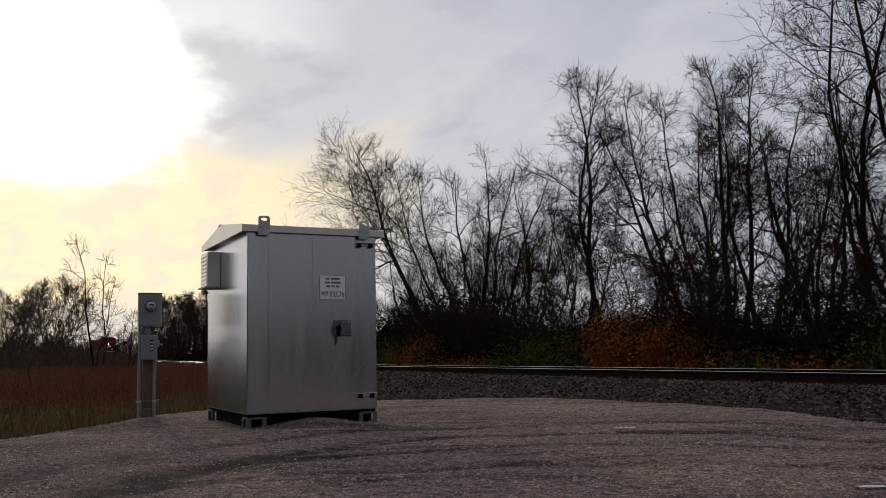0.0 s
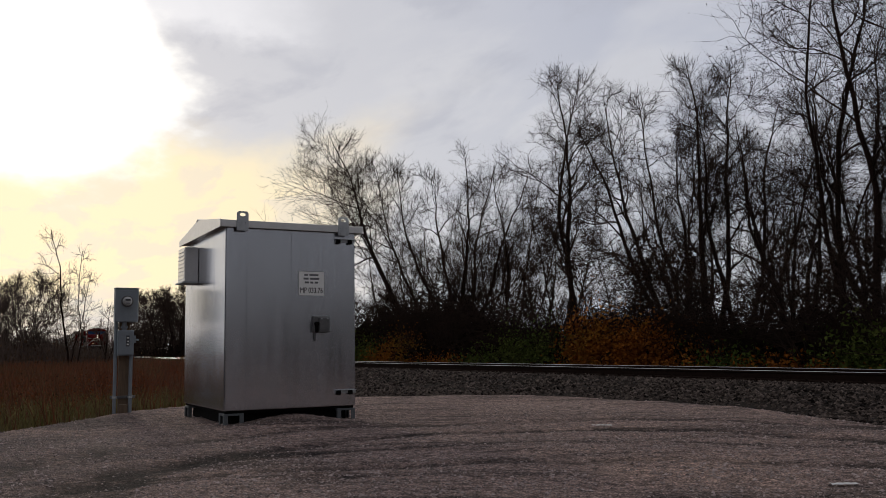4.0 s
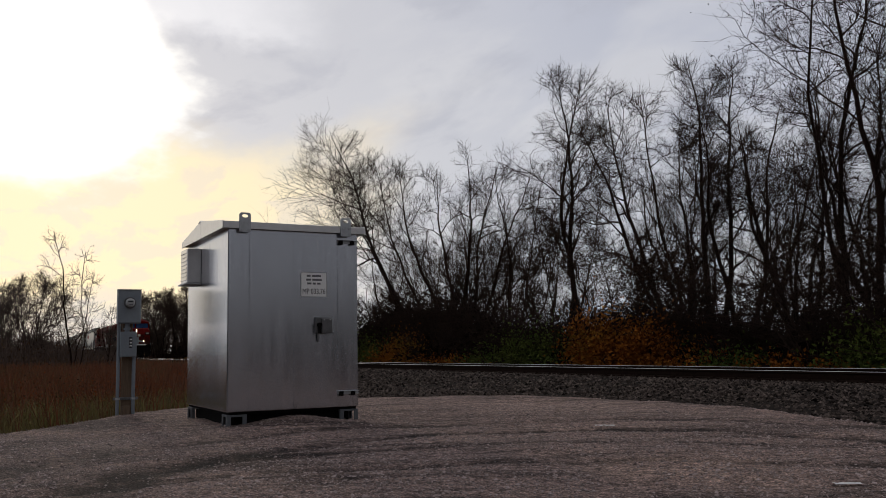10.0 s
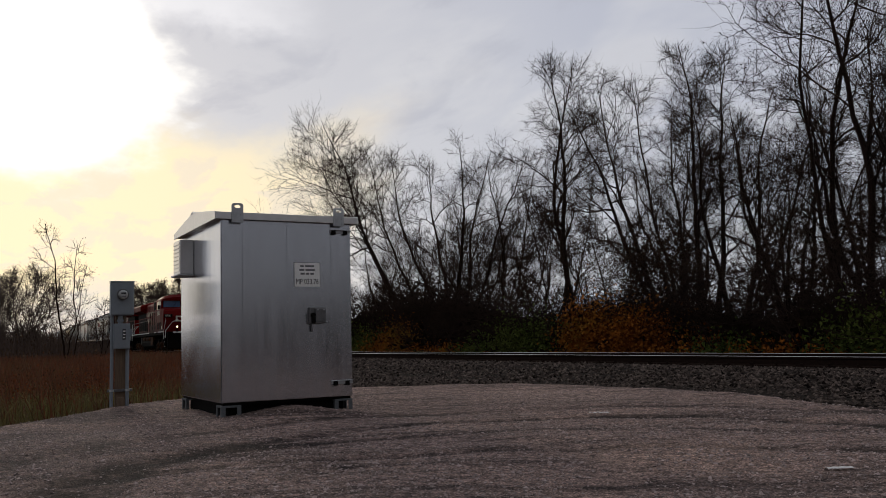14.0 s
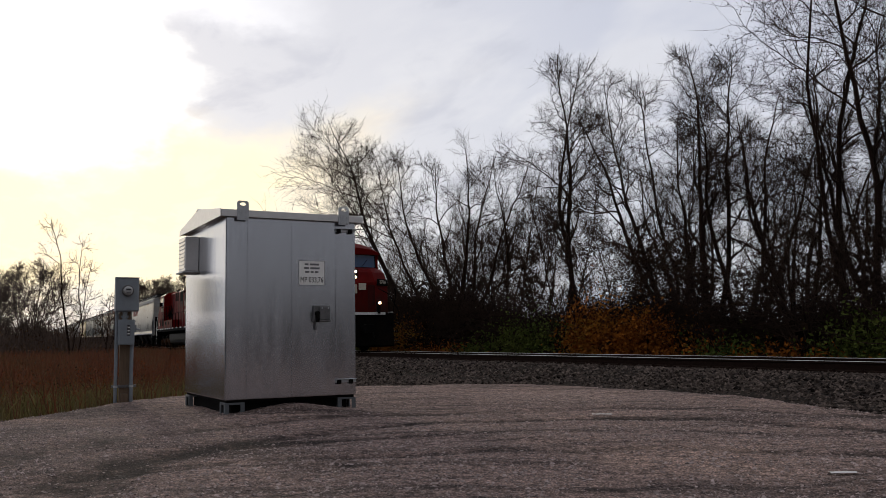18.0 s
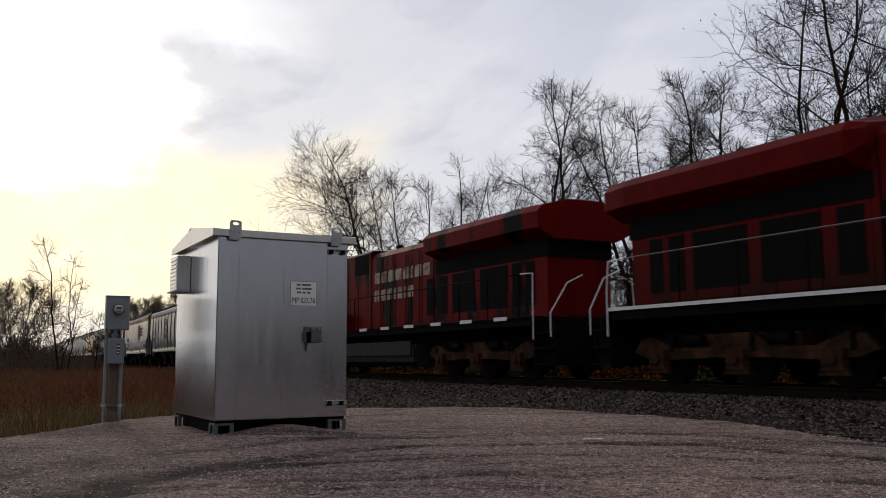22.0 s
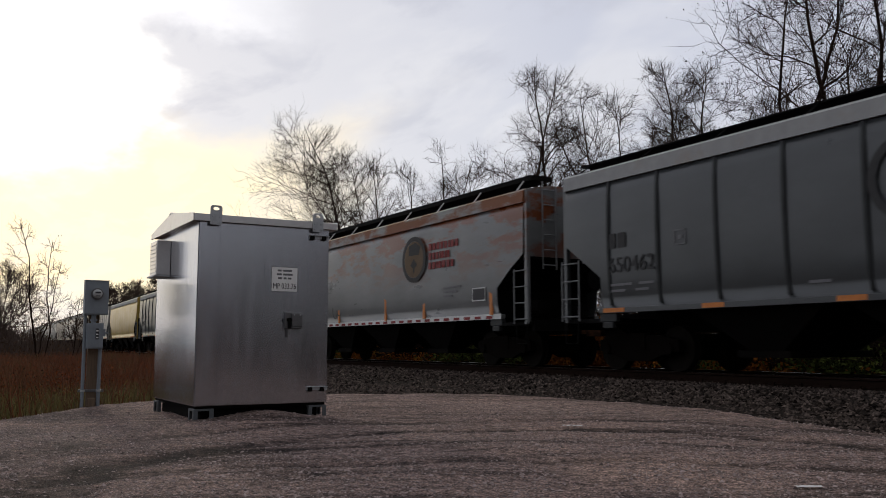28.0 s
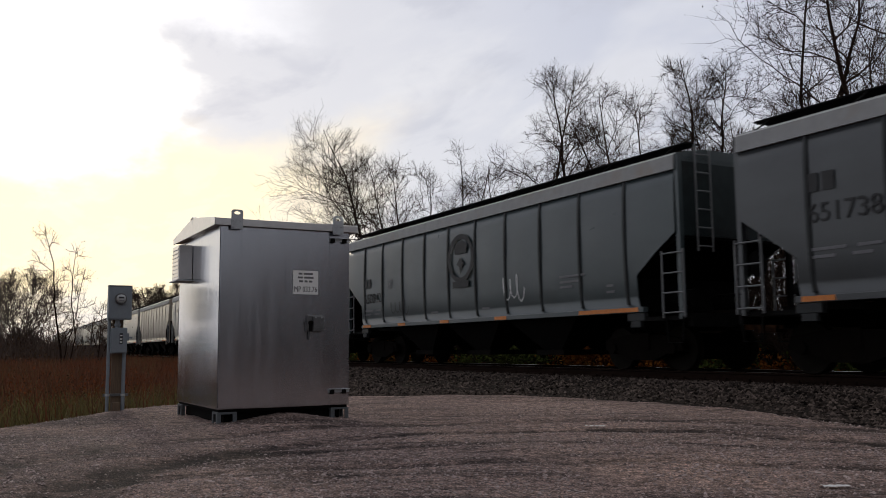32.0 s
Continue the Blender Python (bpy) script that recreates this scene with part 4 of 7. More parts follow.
def grow_tree(stems, seed, width=0.24, tall=0.42, limbs=13, branches=7, twigs=5, twig=0.0080, fine=3, leaves=0, leaf=None, leaf_size=(0.025, 0.05), open_=0.78, lift=0.32, bark=None, wood=None):
    """A bare tree: stems bear limbs, limbs branches, branches twigs and twigs fine spikes.
    stems: (lean x, lean y, height, base radius, bend x, bend y). width and tall give the crown's half breadth and half height."""
    r = np.random.default_rng(seed)
    trunk, all_limbs, fine_wood = [], [], []
    tips = []
    for lx, ly, h, rad, bx, by in stems:
        base = np.array([[r.normal(0, 0.12), r.normal(0, 0.12), -0.25]])
        d = np.array([[lx, ly, 1.0]])
        d /= np.linalg.norm(d)
        segs = 16
        pts = np.empty((1, segs + 1, 3))
        pts[:, 0] = base
        ln = (h + 0.25) / segs * math.sqrt(1 + 0.6 * lx * lx)
        wob, bend = r.uniform(0, 6.28, 2), np.array([[bx, by, 0.0]])
        for k in range(segs):
            q = k / segs
            side = np.array([[math.sin(wob[0] + 8 * q), math.sin(wob[1] + 7 * q), 0.0]]) * 0.11
            e = d + bend * q + side + r.normal(0, 0.085, (1, 3))
            e[:, 2] += 0.15 * q
            e /= np.linalg.norm(e)
            pts[:, k + 1] = pts[:, k] + e * ln
        r0, r1 = np.array([rad]), np.array([0.012])
        trunk.append(solid_mesh("trunk", *pipes(pts, r0, r1, 8), bark or BARK))
        lo = max(0.14, 1.0 - 1.9 * tall)
        n1 = max(6, int(limbs * (0.6 + 0.4 * h / 11)))
        at, way, f, pr, _ = offshoots(pts, r0, r1, np.array([h]), n1, r, lo, 0.94, open_)
        # a limb reaches to the rounded outline of the crown
        half = np.array([width * h, width * h, tall * h])
        o = (at - (pts[0, -1] + np.array([0, 0, 0.04 * h - tall * h]))) / half
        rise = way + np.array([0, 0, 0.35 * lift])
        g = rise / np.linalg.norm(rise, axis=1)[:, None] / half
        qa, qb, qc = (g * g).sum(1), (g * o).sum(1), (o * o).sum(1) - 1
        reach = (-qb + np.sqrt(np.maximum(qb * qb - qa * qc, 0.01 * qa))) / qa
        l1 = np.clip(reach, 0.08 * h, 0.62 * h) * r.uniform(0.62, 0.98, len(f))
        limb = grow(at, way, l1, 9, r, 0.16, lift, 0.35)
        q0 = np.clip(pr * r.uniform(0.50, 0.80, len(pr)), 0.014, 0.085)
        q1 = np.full(len(q0), 0.006)
        all_limbs.append(pipes(limb, q0, q1, 5))
        # forking branches, then twigs; the leader carries twigs of its own
        at, way, f, pr, pl = offshoots(limb, q0, q1, l1, branches, r, 0.20, 0.98, 0.72)
        l2 = pl * np.clip(0.66 - 0.40 * f, 0.2, 0.6) * r.uniform(0.7, 1.35, len(f)) + 0.2
        br = grow(at, way, l2, 5, r, 0.24, 0.28)
        p0 = np.clip(pr * 0.68, 0.0105, 0.055)
        p1 = np.full(len(p0), twig)
        all_limbs.append(pipes(br, p0, p1, 4))
        at, way, f, pr, pl = offshoots(br, p0, p1, l2, twigs, r, 0.12, 1.0, 0.75, 0.3)
        l3 = pl * np.clip(0.62 - 0.3 * f, 0.25, 0.62) * r.uniform(0.6, 1.5, len(f)) + 0.14
        tw = grow(at, way, l3, 3, r, 0.28, 0.2)
        t0 = np.clip(pr * 0.6, twig * 0.9, 0.012)
        all_limbs.append(pipes(tw, t0, np.full(len(t0), twig * 0.55), 3))
        at, way, f, pr, pl = offshoots(tw, t0, np.full(len(t0), twig * 0.55), l3, fine, r, 0.2, 1.0, 0.7, 0.3)
        way[:, 2] += 0.15
        way /= np.linalg.norm(way, axis=1)[:, None]
        l4 = pl * r.uniform(0.3, 0.8, len(pl)) + 0.10
        fine_wood.append(spikes(at, way, l4, np.full(len(at), twig * 0.62)))
        tips.append(at + way * l4[:, None])
    crown = solid_mesh("crown", *join(all_limbs), wood or TWIG)
    sprays = solid_mesh("twigs", *join(fine_wood), wood or TWIG)
    lv = None
    if leaves:
        tips = np.concatenate(tips)
        at_ = tips[r.integers(0, len(tips), leaves)] + r.normal(0, 0.05, (leaves, 3))
        lv = quads("leaves", at_, r.uniform(*leaf_size, leaves), leaf or LEAF_DARK, r)
    return trunk, crown, sprays, lv


def tree(x, y, label, stems, seed, name="bare_tree", z=-0.16, turn=61.7, **kw):
    """stems lean along the tree's own x and y, which turn with it."""
    root = thing(name, label, "tree", "trees beyond the track" if y > 15 else "trees in the field", at=pose(x, y, z, 0, 0, turn))
    t, c, tw, lv = grow_tree(stems, seed, **kw)
    for m in t:
        part("trunk", m, None, root)
    part("crown", c, None, root)
    tagged(part("twig_spray", tw, None, root), kind="stuff")
    if lv:
        part("leaves", lv, None, root, "a few dry leaves left")
    return root


# beyond the track, from far to near
tree(-44.4, 24.0, "bare broad-crowned tree with a long leaning trunk", [(-0.62, 0.0, 14.0, 0.19, 0.30, 0.0), (-0.40, 0.1, 12.6, 0.13, 0.10, 0), (-0.58, -0.1, 12.6, 0.11, 0.02, 0)], 11, width=0.245, tall=0.27, limbs=18, open_=0.90, lift=0.2)
tree(-42.6, 24.0, "bare many-stemmed tree with a dense twiggy crown", [(-0.44, 0, 11.2, 0.16, 0.24, 0), (-0.20, 0.1, 11.4, 0.15, 0.06, 0), (0.03, -0.1, 11.8, 0.18, 0, 0), (0.24, 0.1, 12.0, 0.15, -0.04, 0), (0.46, 0, 11.6, 0.16, -0.10, 0), (0.62, 0.1, 9.4, 0.10, -0.2, 0)], 12, width=0.17, tall=0.42, limbs=13)
tree(-38.6, 25.0, "bare slender tree among the many-stemmed trunks", [(-0.12, 0.1, 11.0, 0.10, 0.06, 0), (0.20, 0, 10.2, 0.09, 0, 0), (0.42, 0, 9.0, 0.08, 0, 0)], 13, width=0.17, limbs=13)
tree(-31.9, 24.0, "tall bare tree with two upright trunks", [(-0.03, 0, 14.3, 0.18, 0.0, 0), (0.05, 0.05, 14.2, 0.16, 0.06, 0), (0.22, 0.0, 8.0, 0.06, 0.0, 0), (-0.2, 0.0, 7.6, 0.05, 0.0, 0)], 14, width=0.13, tall=0.37, limbs=17, open_=0.70)
tree(-24.7, 24.0, "bare tree with long limbs bending over the track", [(-0.36, 0.0, 10.4, 0.14, -0.14, 0.0), (-0.24, 0.2, 11.6, 0.14, 0.10, 0), (-0.12, 0.1, 11.2, 0.10, 0.0, 0)], 15, width=0.17, tall=0.38, limbs=14)
tree(-26.6, 25.5, "bare upright tree with fine twigs", [(0.0, 0, 10.4, 0.11, 0.0, 0), (0.12, 0, 9.6, 0.10, -0.06, 0)], 16, width=0.15, tall=0.38, limbs=12)
tree(-22.9, 24.0, "tall bare tree with a rounded twiggy top", [(-0.05, 0, 11.9, 0.15, 0.02, 0), (0.05, 0, 11.6, 0.14, -0.02, 0)], 17, width=0.125, tall=0.36, limbs=18, twigs=8, open_=0.72)
tree(-21.4, 23.2, "bare dark tree with forked trunks", [(-0.14, 0, 9.2, 0.13, 0.0, 0), (0.16, 0, 9.8, 0.13, 0.04, 0), (0.34, 0, 9.4, 0.11, 0.06, 0)], 18, width=0.17, tall=0.42, limbs=10)
tree(-17.4, 23.4, "tall dark tree with a few dry leaves in its crown", [(-0.02, 0, 14.4, 0.11, 0.04, 0), (0.06, 0, 15.2, 0.13, 0.0, 0)], 19, leaves=1400, width=0.118, tall=0.42, limbs=13, open_=0.70)
tree(-16.6, 23.6, "tall dark tree with spreading limbs and a few dry leaves", [(-0.03, 0, 15.0, 0.15, 0.0, 0), (0.14, 0, 13.0, 0.12, 0.04, 0)], 20, leaves=1400, width=0.15, tall=0.42, limbs=13, open_=0.75)
tree(-14.2, 23.2, "tall dark bare tree with spreading limbs", [(-0.02, 0, 14.5, 0.14, 0.0, 0), (0.12, 0, 13, 0.11, 0, 0)], 21, leaves=900, width=0.17, limbs=12)
for x, y, h, seed in ((-47.0, 26.2, 8.6, 73), (-43.4, 26.8, 8.2, 74), (-49.6, 25.4, 8.4, 75), (-51.5, 26.6, 8.6, 76)):
    tree(x, y, "bare clump of many thin crossing stems", [(-0.5, 0, h * 0.8, 0.07, 0.2, 0), (-0.22, 0.1, h, 0.08, 0, 0), (0.0, -0.1, h * 0.9, 0.06, 0.1, 0), (0.2, 0.1, h, 0.08, 0, 0), (0.5, 0, h * 0.85, 0.07, -0.1, 0)], seed, width=0.17, tall=0.5, limbs=10, branches=7, twigs=5, fine=2)
for x, y, h, seed in ((-49.0, 30.5, 8.6, 53), (-53.5, 29.5, 8.8, 54), (-46.0, 29.5, 8.2, 55), (-28.8, 28.0, 8.4, 22), (-23.6, 28.5, 9.4, 23), (-20.8, 25.4, 9.0, 51), (-17.0, 25.6, 9.4, 52), (-14.4, 25.2, 8.6, 56), (-19.0, 27.6, 8.4, 57), (-15.6, 27.4, 8.8, 58)):
    tree(x, y, "dark bare tree with crossing limbs behind the others", [(-0.30, 0, h, 0.14, 0.15, 0), (0.02, 0.1, h * 0.9, 0.10, 0.1, 0), (0.28, 0.1, h, 0.13, -0.12, 0)], seed, width=0.20, tall=0.47, limbs=11, branches=7, twigs=6)
for x, y, h, seed in ((-24.8, 20.8, 5.0, 61), (-22.6, 21.4, 4.2, 62)):
    tree(x, y, "dense brown thicket with withered leaves", [(-0.4, 0, h * 0.85, 0.05, 0.1, 0), (-0.1, 0, h, 0.06, 0, 0), (0.2, 0, h * 0.95, 0.06, 0, 0), (0.45, 0, h * 0.75, 0.05, -0.1, 0)], seed, name="thicket_tree", width=0.26, tall=0.5, limbs=13, branches=7, leaves=6500, leaf=LEAF_WITHERED)
for x, y, h, seed in ((-49.5, 21.0, 5.0, 77), (-46.5, 20.6, 4.6, 63), (-43.5, 20.8, 4.2, 70), (-40.8, 20.4, 3.2, 64), (-37.8, 20.8, 3.4, 71), (-35.0, 20.6, 2.8, 65), (-29.5, 20.6, 3.2, 66), (-19.0, 20.0, 3.2, 67), (-16.0, 20.0, 3.6, 68), (-13.6, 20.2, 3.6, 72)):
    tree(x, y, "low dark leafless bush in the undergrowth", [(-0.5, 0, h * 0.85, 0.03, 0.1, 0), (-0.1, 0, h, 0.03, 0, 0), (0.4, 0, h * 0.9, 0.03, 0, 0)], seed, name="bare_bush", width=0.4, tall=0.5, limbs=10, branches=6, twigs=5, leaves=700)
tree(-42.0, 30.0, "low bare tree standing behind the others", [(0.1, 0, 8.0, 0.10, 0, 0), (-0.25, 0, 7.4, 0.09, 0, 0)], 24, width=0.2, limbs=11, twigs=5)
tree(-60.0, 28.0, "bare spreading tree beside the track", [(-0.2, 0, 9.4, 0.12, 0, 0), (0.15, 0, 9.4, 0.12, 0, 0)], 25, width=0.2, limbs=11, twigs=5)
# in the field
tree(-44.0, 4.35, "thin leaning sapling with bare twigs", [(-0.13, 0.0, 7.0, 0.055, -0.05, 0.0), (0.0, 0.1, 6.0, 0.035, -0.10, 0), (0.16, 0.0, 4.9, 0.03, 0.10, 0)], 31, width=0.10, tall=0.40, limbs=9, branches=5, twigs=3, fine=2, leaves=70, wood=TWIG_PALE)
tree(-45.0, 5.9, "thin bare saplings among the weeds", [(0.05, 0, 3.4, 0.035, 0.1, 0), (-0.2, 0, 2.6, 0.03, 0, 0), (0.3, 0, 2.8, 0.03, 0, 0)], 35, width=0.12, limbs=8, branches=5, twigs=4, wood=TWIG_PALE)
tree(-62.0, 3.3, "round bare thicket of many stems", [(-0.6, 0, 4.9, 0.036, 0.1, 0), (-0.35, 0.2, 5.6, 0.04, 0, 0), (-0.12, -0.1, 6.1, 0.045, 0, 0), (0.1, 0.1, 6.3, 0.045, 0, 0), (0.3, 0, 5.9, 0.04, 0, 0), (0.52, 0, 5.0, 0.036, -0.1, 0)], 33, width=0.22, tall=0.52, limbs=15, branches=8, twigs=5, fine=3, twig=0.0095, open_=0.5, bark=TWIG_PALE, wood=TWIG_PALE)
tree(-60.0, 0.6, "bare thicket with grey twigs", [(-0.4, 0, 4.6, 0.05, 0, 0), (-0.1, 0, 5.2, 0.05, 0, 0), (0.2, 0, 5.4, 0.05, 0, 0), (0.45, 0, 4.6, 0.05, 0, 0)], 34, width=0.20, tall=0.52, limbs=12, twig=0.0095, open_=0.5, bark=TWIG_PALE, wood=TWIG_PALE)
for i, (x, y, h) in enumerate(((-150, 25.0, 10.2), (-138, 24.6, 9.8), (-124, 23.2, 9.4), (-122, 25.6, 9.6), (-108, 22.6, 8.4), (-116, 24.4, 9.0), (-131, 24.0, 9.6), (-144, 26.0, 10.2))):
    tree(x, y, "dark bare tree in a row beside the far track", [(-0.25, 0, h, 0.13, 0, 0), (0.05, 0, h * 1.03, 0.14, 0, 0), (0.3, 0, h * 0.92, 0.12, 0, 0)], 41 + i, width=0.22, tall=0.50, limbs=13, branches=7, twigs=6, fine=2, twig=0.016, leaves=500, leaf=LEAF_WITHERED, leaf_size=(0.06, 0.10), wood=TWIG_BROWN)


# ---------- scrub, far woods, grass ----------
def scrub():
    r = np.random.default_rng(5)
    piles = {"dark": [], "orange": [], "green": []}
    # patches of colour along the track: centre, half length, colour, height
    patches = [(-40.3, 1.6, "orange", 1.9), (-43.6, 1.6, "green", 1.9), (-37.2, 1.0, "orange", 1.0), (-33.4, 1.2, "orange", 0.9), (-28.2, 2.0, "green", 1.9), (-24.0, 1.4, "orange", 2.3), (-21.6, 1.6, "orange", 1.9), (-19.4, 1.0, "orange", 0.9),
               (-15.8, 1.4, "orange", 0.9), (-13.4, 1.2, "green", 1.6), (-17.6, 1.0, "green", 1.0), (-31.0, 0.8, "green", 1.2),
               (-55.0, 5.0, "orange", 1.5), (-75.0, 8.0, "green", 1.4)]
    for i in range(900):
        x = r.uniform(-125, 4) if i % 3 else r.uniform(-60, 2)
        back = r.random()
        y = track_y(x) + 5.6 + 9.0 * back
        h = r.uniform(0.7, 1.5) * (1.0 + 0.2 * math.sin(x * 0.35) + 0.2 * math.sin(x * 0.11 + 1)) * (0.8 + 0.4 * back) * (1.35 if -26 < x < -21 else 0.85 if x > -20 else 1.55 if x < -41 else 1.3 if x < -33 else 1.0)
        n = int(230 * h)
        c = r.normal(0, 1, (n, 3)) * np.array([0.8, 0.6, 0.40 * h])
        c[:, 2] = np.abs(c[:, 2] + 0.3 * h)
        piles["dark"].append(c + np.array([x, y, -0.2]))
    for cx, half, kind, h0 in patches:
        for i in range(int(20 * half)):
            x = cx + r.normal(0, half * 0.55)
            y = track_y(x) + r.uniform(4.6, 6.8)
            h = h0 * r.uniform(0.45, 1.0)
            n = int(150 * h)
            c = r.normal(0, 1, (n, 3)) * np.array([0.32, 0.3, 0.30 * h])
            c[:, 2] = np.abs(c[:, 2] + 0.45 * h)
            piles[kind].append(c + np.array([x, y, -0.2]))
    for i in range(240):
        x = r.uniform(-100, 2)
        y = track_y(x) + r.uniform(4.4, 5.6)
        n = 150
        c = r.normal(0, 1, (n, 3)) * np.array([0.35, 0.3, 0.22])
        c[:, 2] = np.abs(c[:, 2])
        piles["orange" if r.random() < 0.6 else "green"].append(c + np.array([x, y, -0.2]))
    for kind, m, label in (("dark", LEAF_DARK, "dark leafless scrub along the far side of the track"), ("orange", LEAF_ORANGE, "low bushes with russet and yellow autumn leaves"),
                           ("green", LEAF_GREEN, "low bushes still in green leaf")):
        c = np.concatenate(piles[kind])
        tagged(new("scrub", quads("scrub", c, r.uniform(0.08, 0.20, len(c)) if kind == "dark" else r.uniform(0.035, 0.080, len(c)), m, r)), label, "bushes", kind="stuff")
    # thin upright stems and tangled twigs through the scrub
    li = Limbs()
    for i in range(1300):
        x = r.uniform(-115, 2) if i % 2 else r.uniform(-36, -4)
        y = track_y(x) + r.uniform(5.0, 17)
        h = r.uniform(0.9, 2.4) * (1.25 if -36 < x < -6 else 0.8)
        p = np.array([x, y, -0.2])
        d = np.array([r.normal(0, 0.42), r.normal(0, 0.3), 1.0])
        pts = np.array([p + d * h * q + np.array([0.25 * math.sin(q * 3 + i), 0, 0]) for q in np.linspace(0, 1, 4)])
        li.add(pts, np.linspace(0.024, 0.007, 4), 3)
        for k in range(16):
            q0 = p + d * h * r.uniform(0.15, 0.95)
            e = q0 + np.array([r.normal(0, 0.8), r.normal(0, 0.5), r.uniform(-0.2, 0.9)])
            li.add(np.array([q0, (q0 + e) / 2 + r.normal(0, 0.08, 3), e]), [0.011, 0.009, 0.006], 3)
    tagged(new("scrub_stems", li.mesh("scrub_stems", TWIG)), "thin bare stems of undergrowth", "bushes", kind="stuff")


def thicket():
    """Low brown brush between the field and the far track."""
    r = np.random.default_rng(19)
    li, leaf = Limbs(), []
    for i in range(980):
        x = r.uniform(-100, -47)
        y = r.uniform(-9, 0.165 * -x - 1.2)
        if y > track_y(x) - 3.5:
            continue
        h = r.uniform(0.5, 1.4) * (1.3 if x < -75 else 1.0) * (0.80 if 0.10 < -y / x < 0.15 else 1.15)
        for k in range(9):
            p = np.array([x + r.normal(0, 0.5), y + r.normal(0, 0.5), -0.2])
            e = p + np.array([r.normal(0, 0.45), r.normal(0, 0.45), h * r.uniform(0.8, 1.7)])
            li.add(np.array([p, (p + e) / 2 + r.normal(0, 0.1, 3), e]), [0.018, 0.014, 0.008], 3)
        c = r.normal(0, 1, (70, 3)) * np.array([0.7, 0.7, 0.45 * h])
        c[:, 2] = np.abs(c[:, 2])
        leaf.append(c + np.array([x, y, -0.2]))
    tagged(new("thicket", li.mesh("thicket", TWIG_PALE)), "low tangled brown brush in the field", "bushes", kind="stuff")
    c = np.concatenate(leaf)
    tagged(new("thicket", quads("thicket", c, r.uniform(0.04, 0.10, len(c)), WEED, r)), "dry brown leaves on the field brush", "bushes", kind="stuff")


def far_woods():
    r = np.random.default_rng(9)
    li, leaf = Limbs(), []
    for i in range(760):
        # the last trees are an unseen belt, added for the hut's metal to mirror
        behind = i >= 440
        deep = 260 <= i < 440
        a = math.radians(r.uniform(-150, 85) if behind else r.uniform(165, 179) if deep else r.uniform(96, 186))
        d = r.uniform(48, 80) if behind else r.uniform(215, 330) if deep else r.uniform(95, 210)
        x, y = d * math.cos(a), d * math.sin(a)
        if abs(y - track_y(x)) < (4 if deep else 7):
            continue
        h = r.uniform(4, 6.5) if behind else r.uniform(4, 8) * (0.75 if y < track_y(x) else 0.55 if a < 2.62 else 1.1)
        for s in range(3):
            p = np.array([x + r.normal(0, 0.8), y + r.normal(0, 0.8), -0.3])
            top = p + np.array([r.normal(0, 1.0), r.normal(0, 1.0), h * r.uniform(0.7, 1)])
            li.add(np.array([p, (p + top) / 2 + r.normal(0, 0.2, 3), top]), [0.12, 0.07, 0.02], 3)
            for k in range(14):
                q = p + (top - p) * r.uniform(0.2, 1.0)
                e = q + np.array([r.normal(0, 1.1), r.normal(0, 1.1), r.uniform(0.5, 2.0)])
                li.add(np.array([q, (q + e) / 2 + r.normal(0, 0.15, 3), e]), [0.050, 0.040, 0.024], 3)
        c = r.normal(0, 1, (90 if behind else 40, 3)) * np.array([1.6, 1.6, 1.6 if behind else 0.9])
        c[:, 2] = np.abs(c[:, 2])
        leaf.append(c + np.array([x, y, -0.2]))
    tagged(new("far_woods", li.mesh("far_woods", TWIG)), "distant grey leafless woods, with an added unseen belt behind the camera", "woods", kind="stuff")
    c = np.concatenate(leaf)
    tagged(new("far_brush", quads("far_brush", c, r.uniform(0.25, 0.5, len(c)), LEAF_DARK, r)), "dark brush at the foot of the distant woods and the added unseen belt", "woods", kind="stuff")


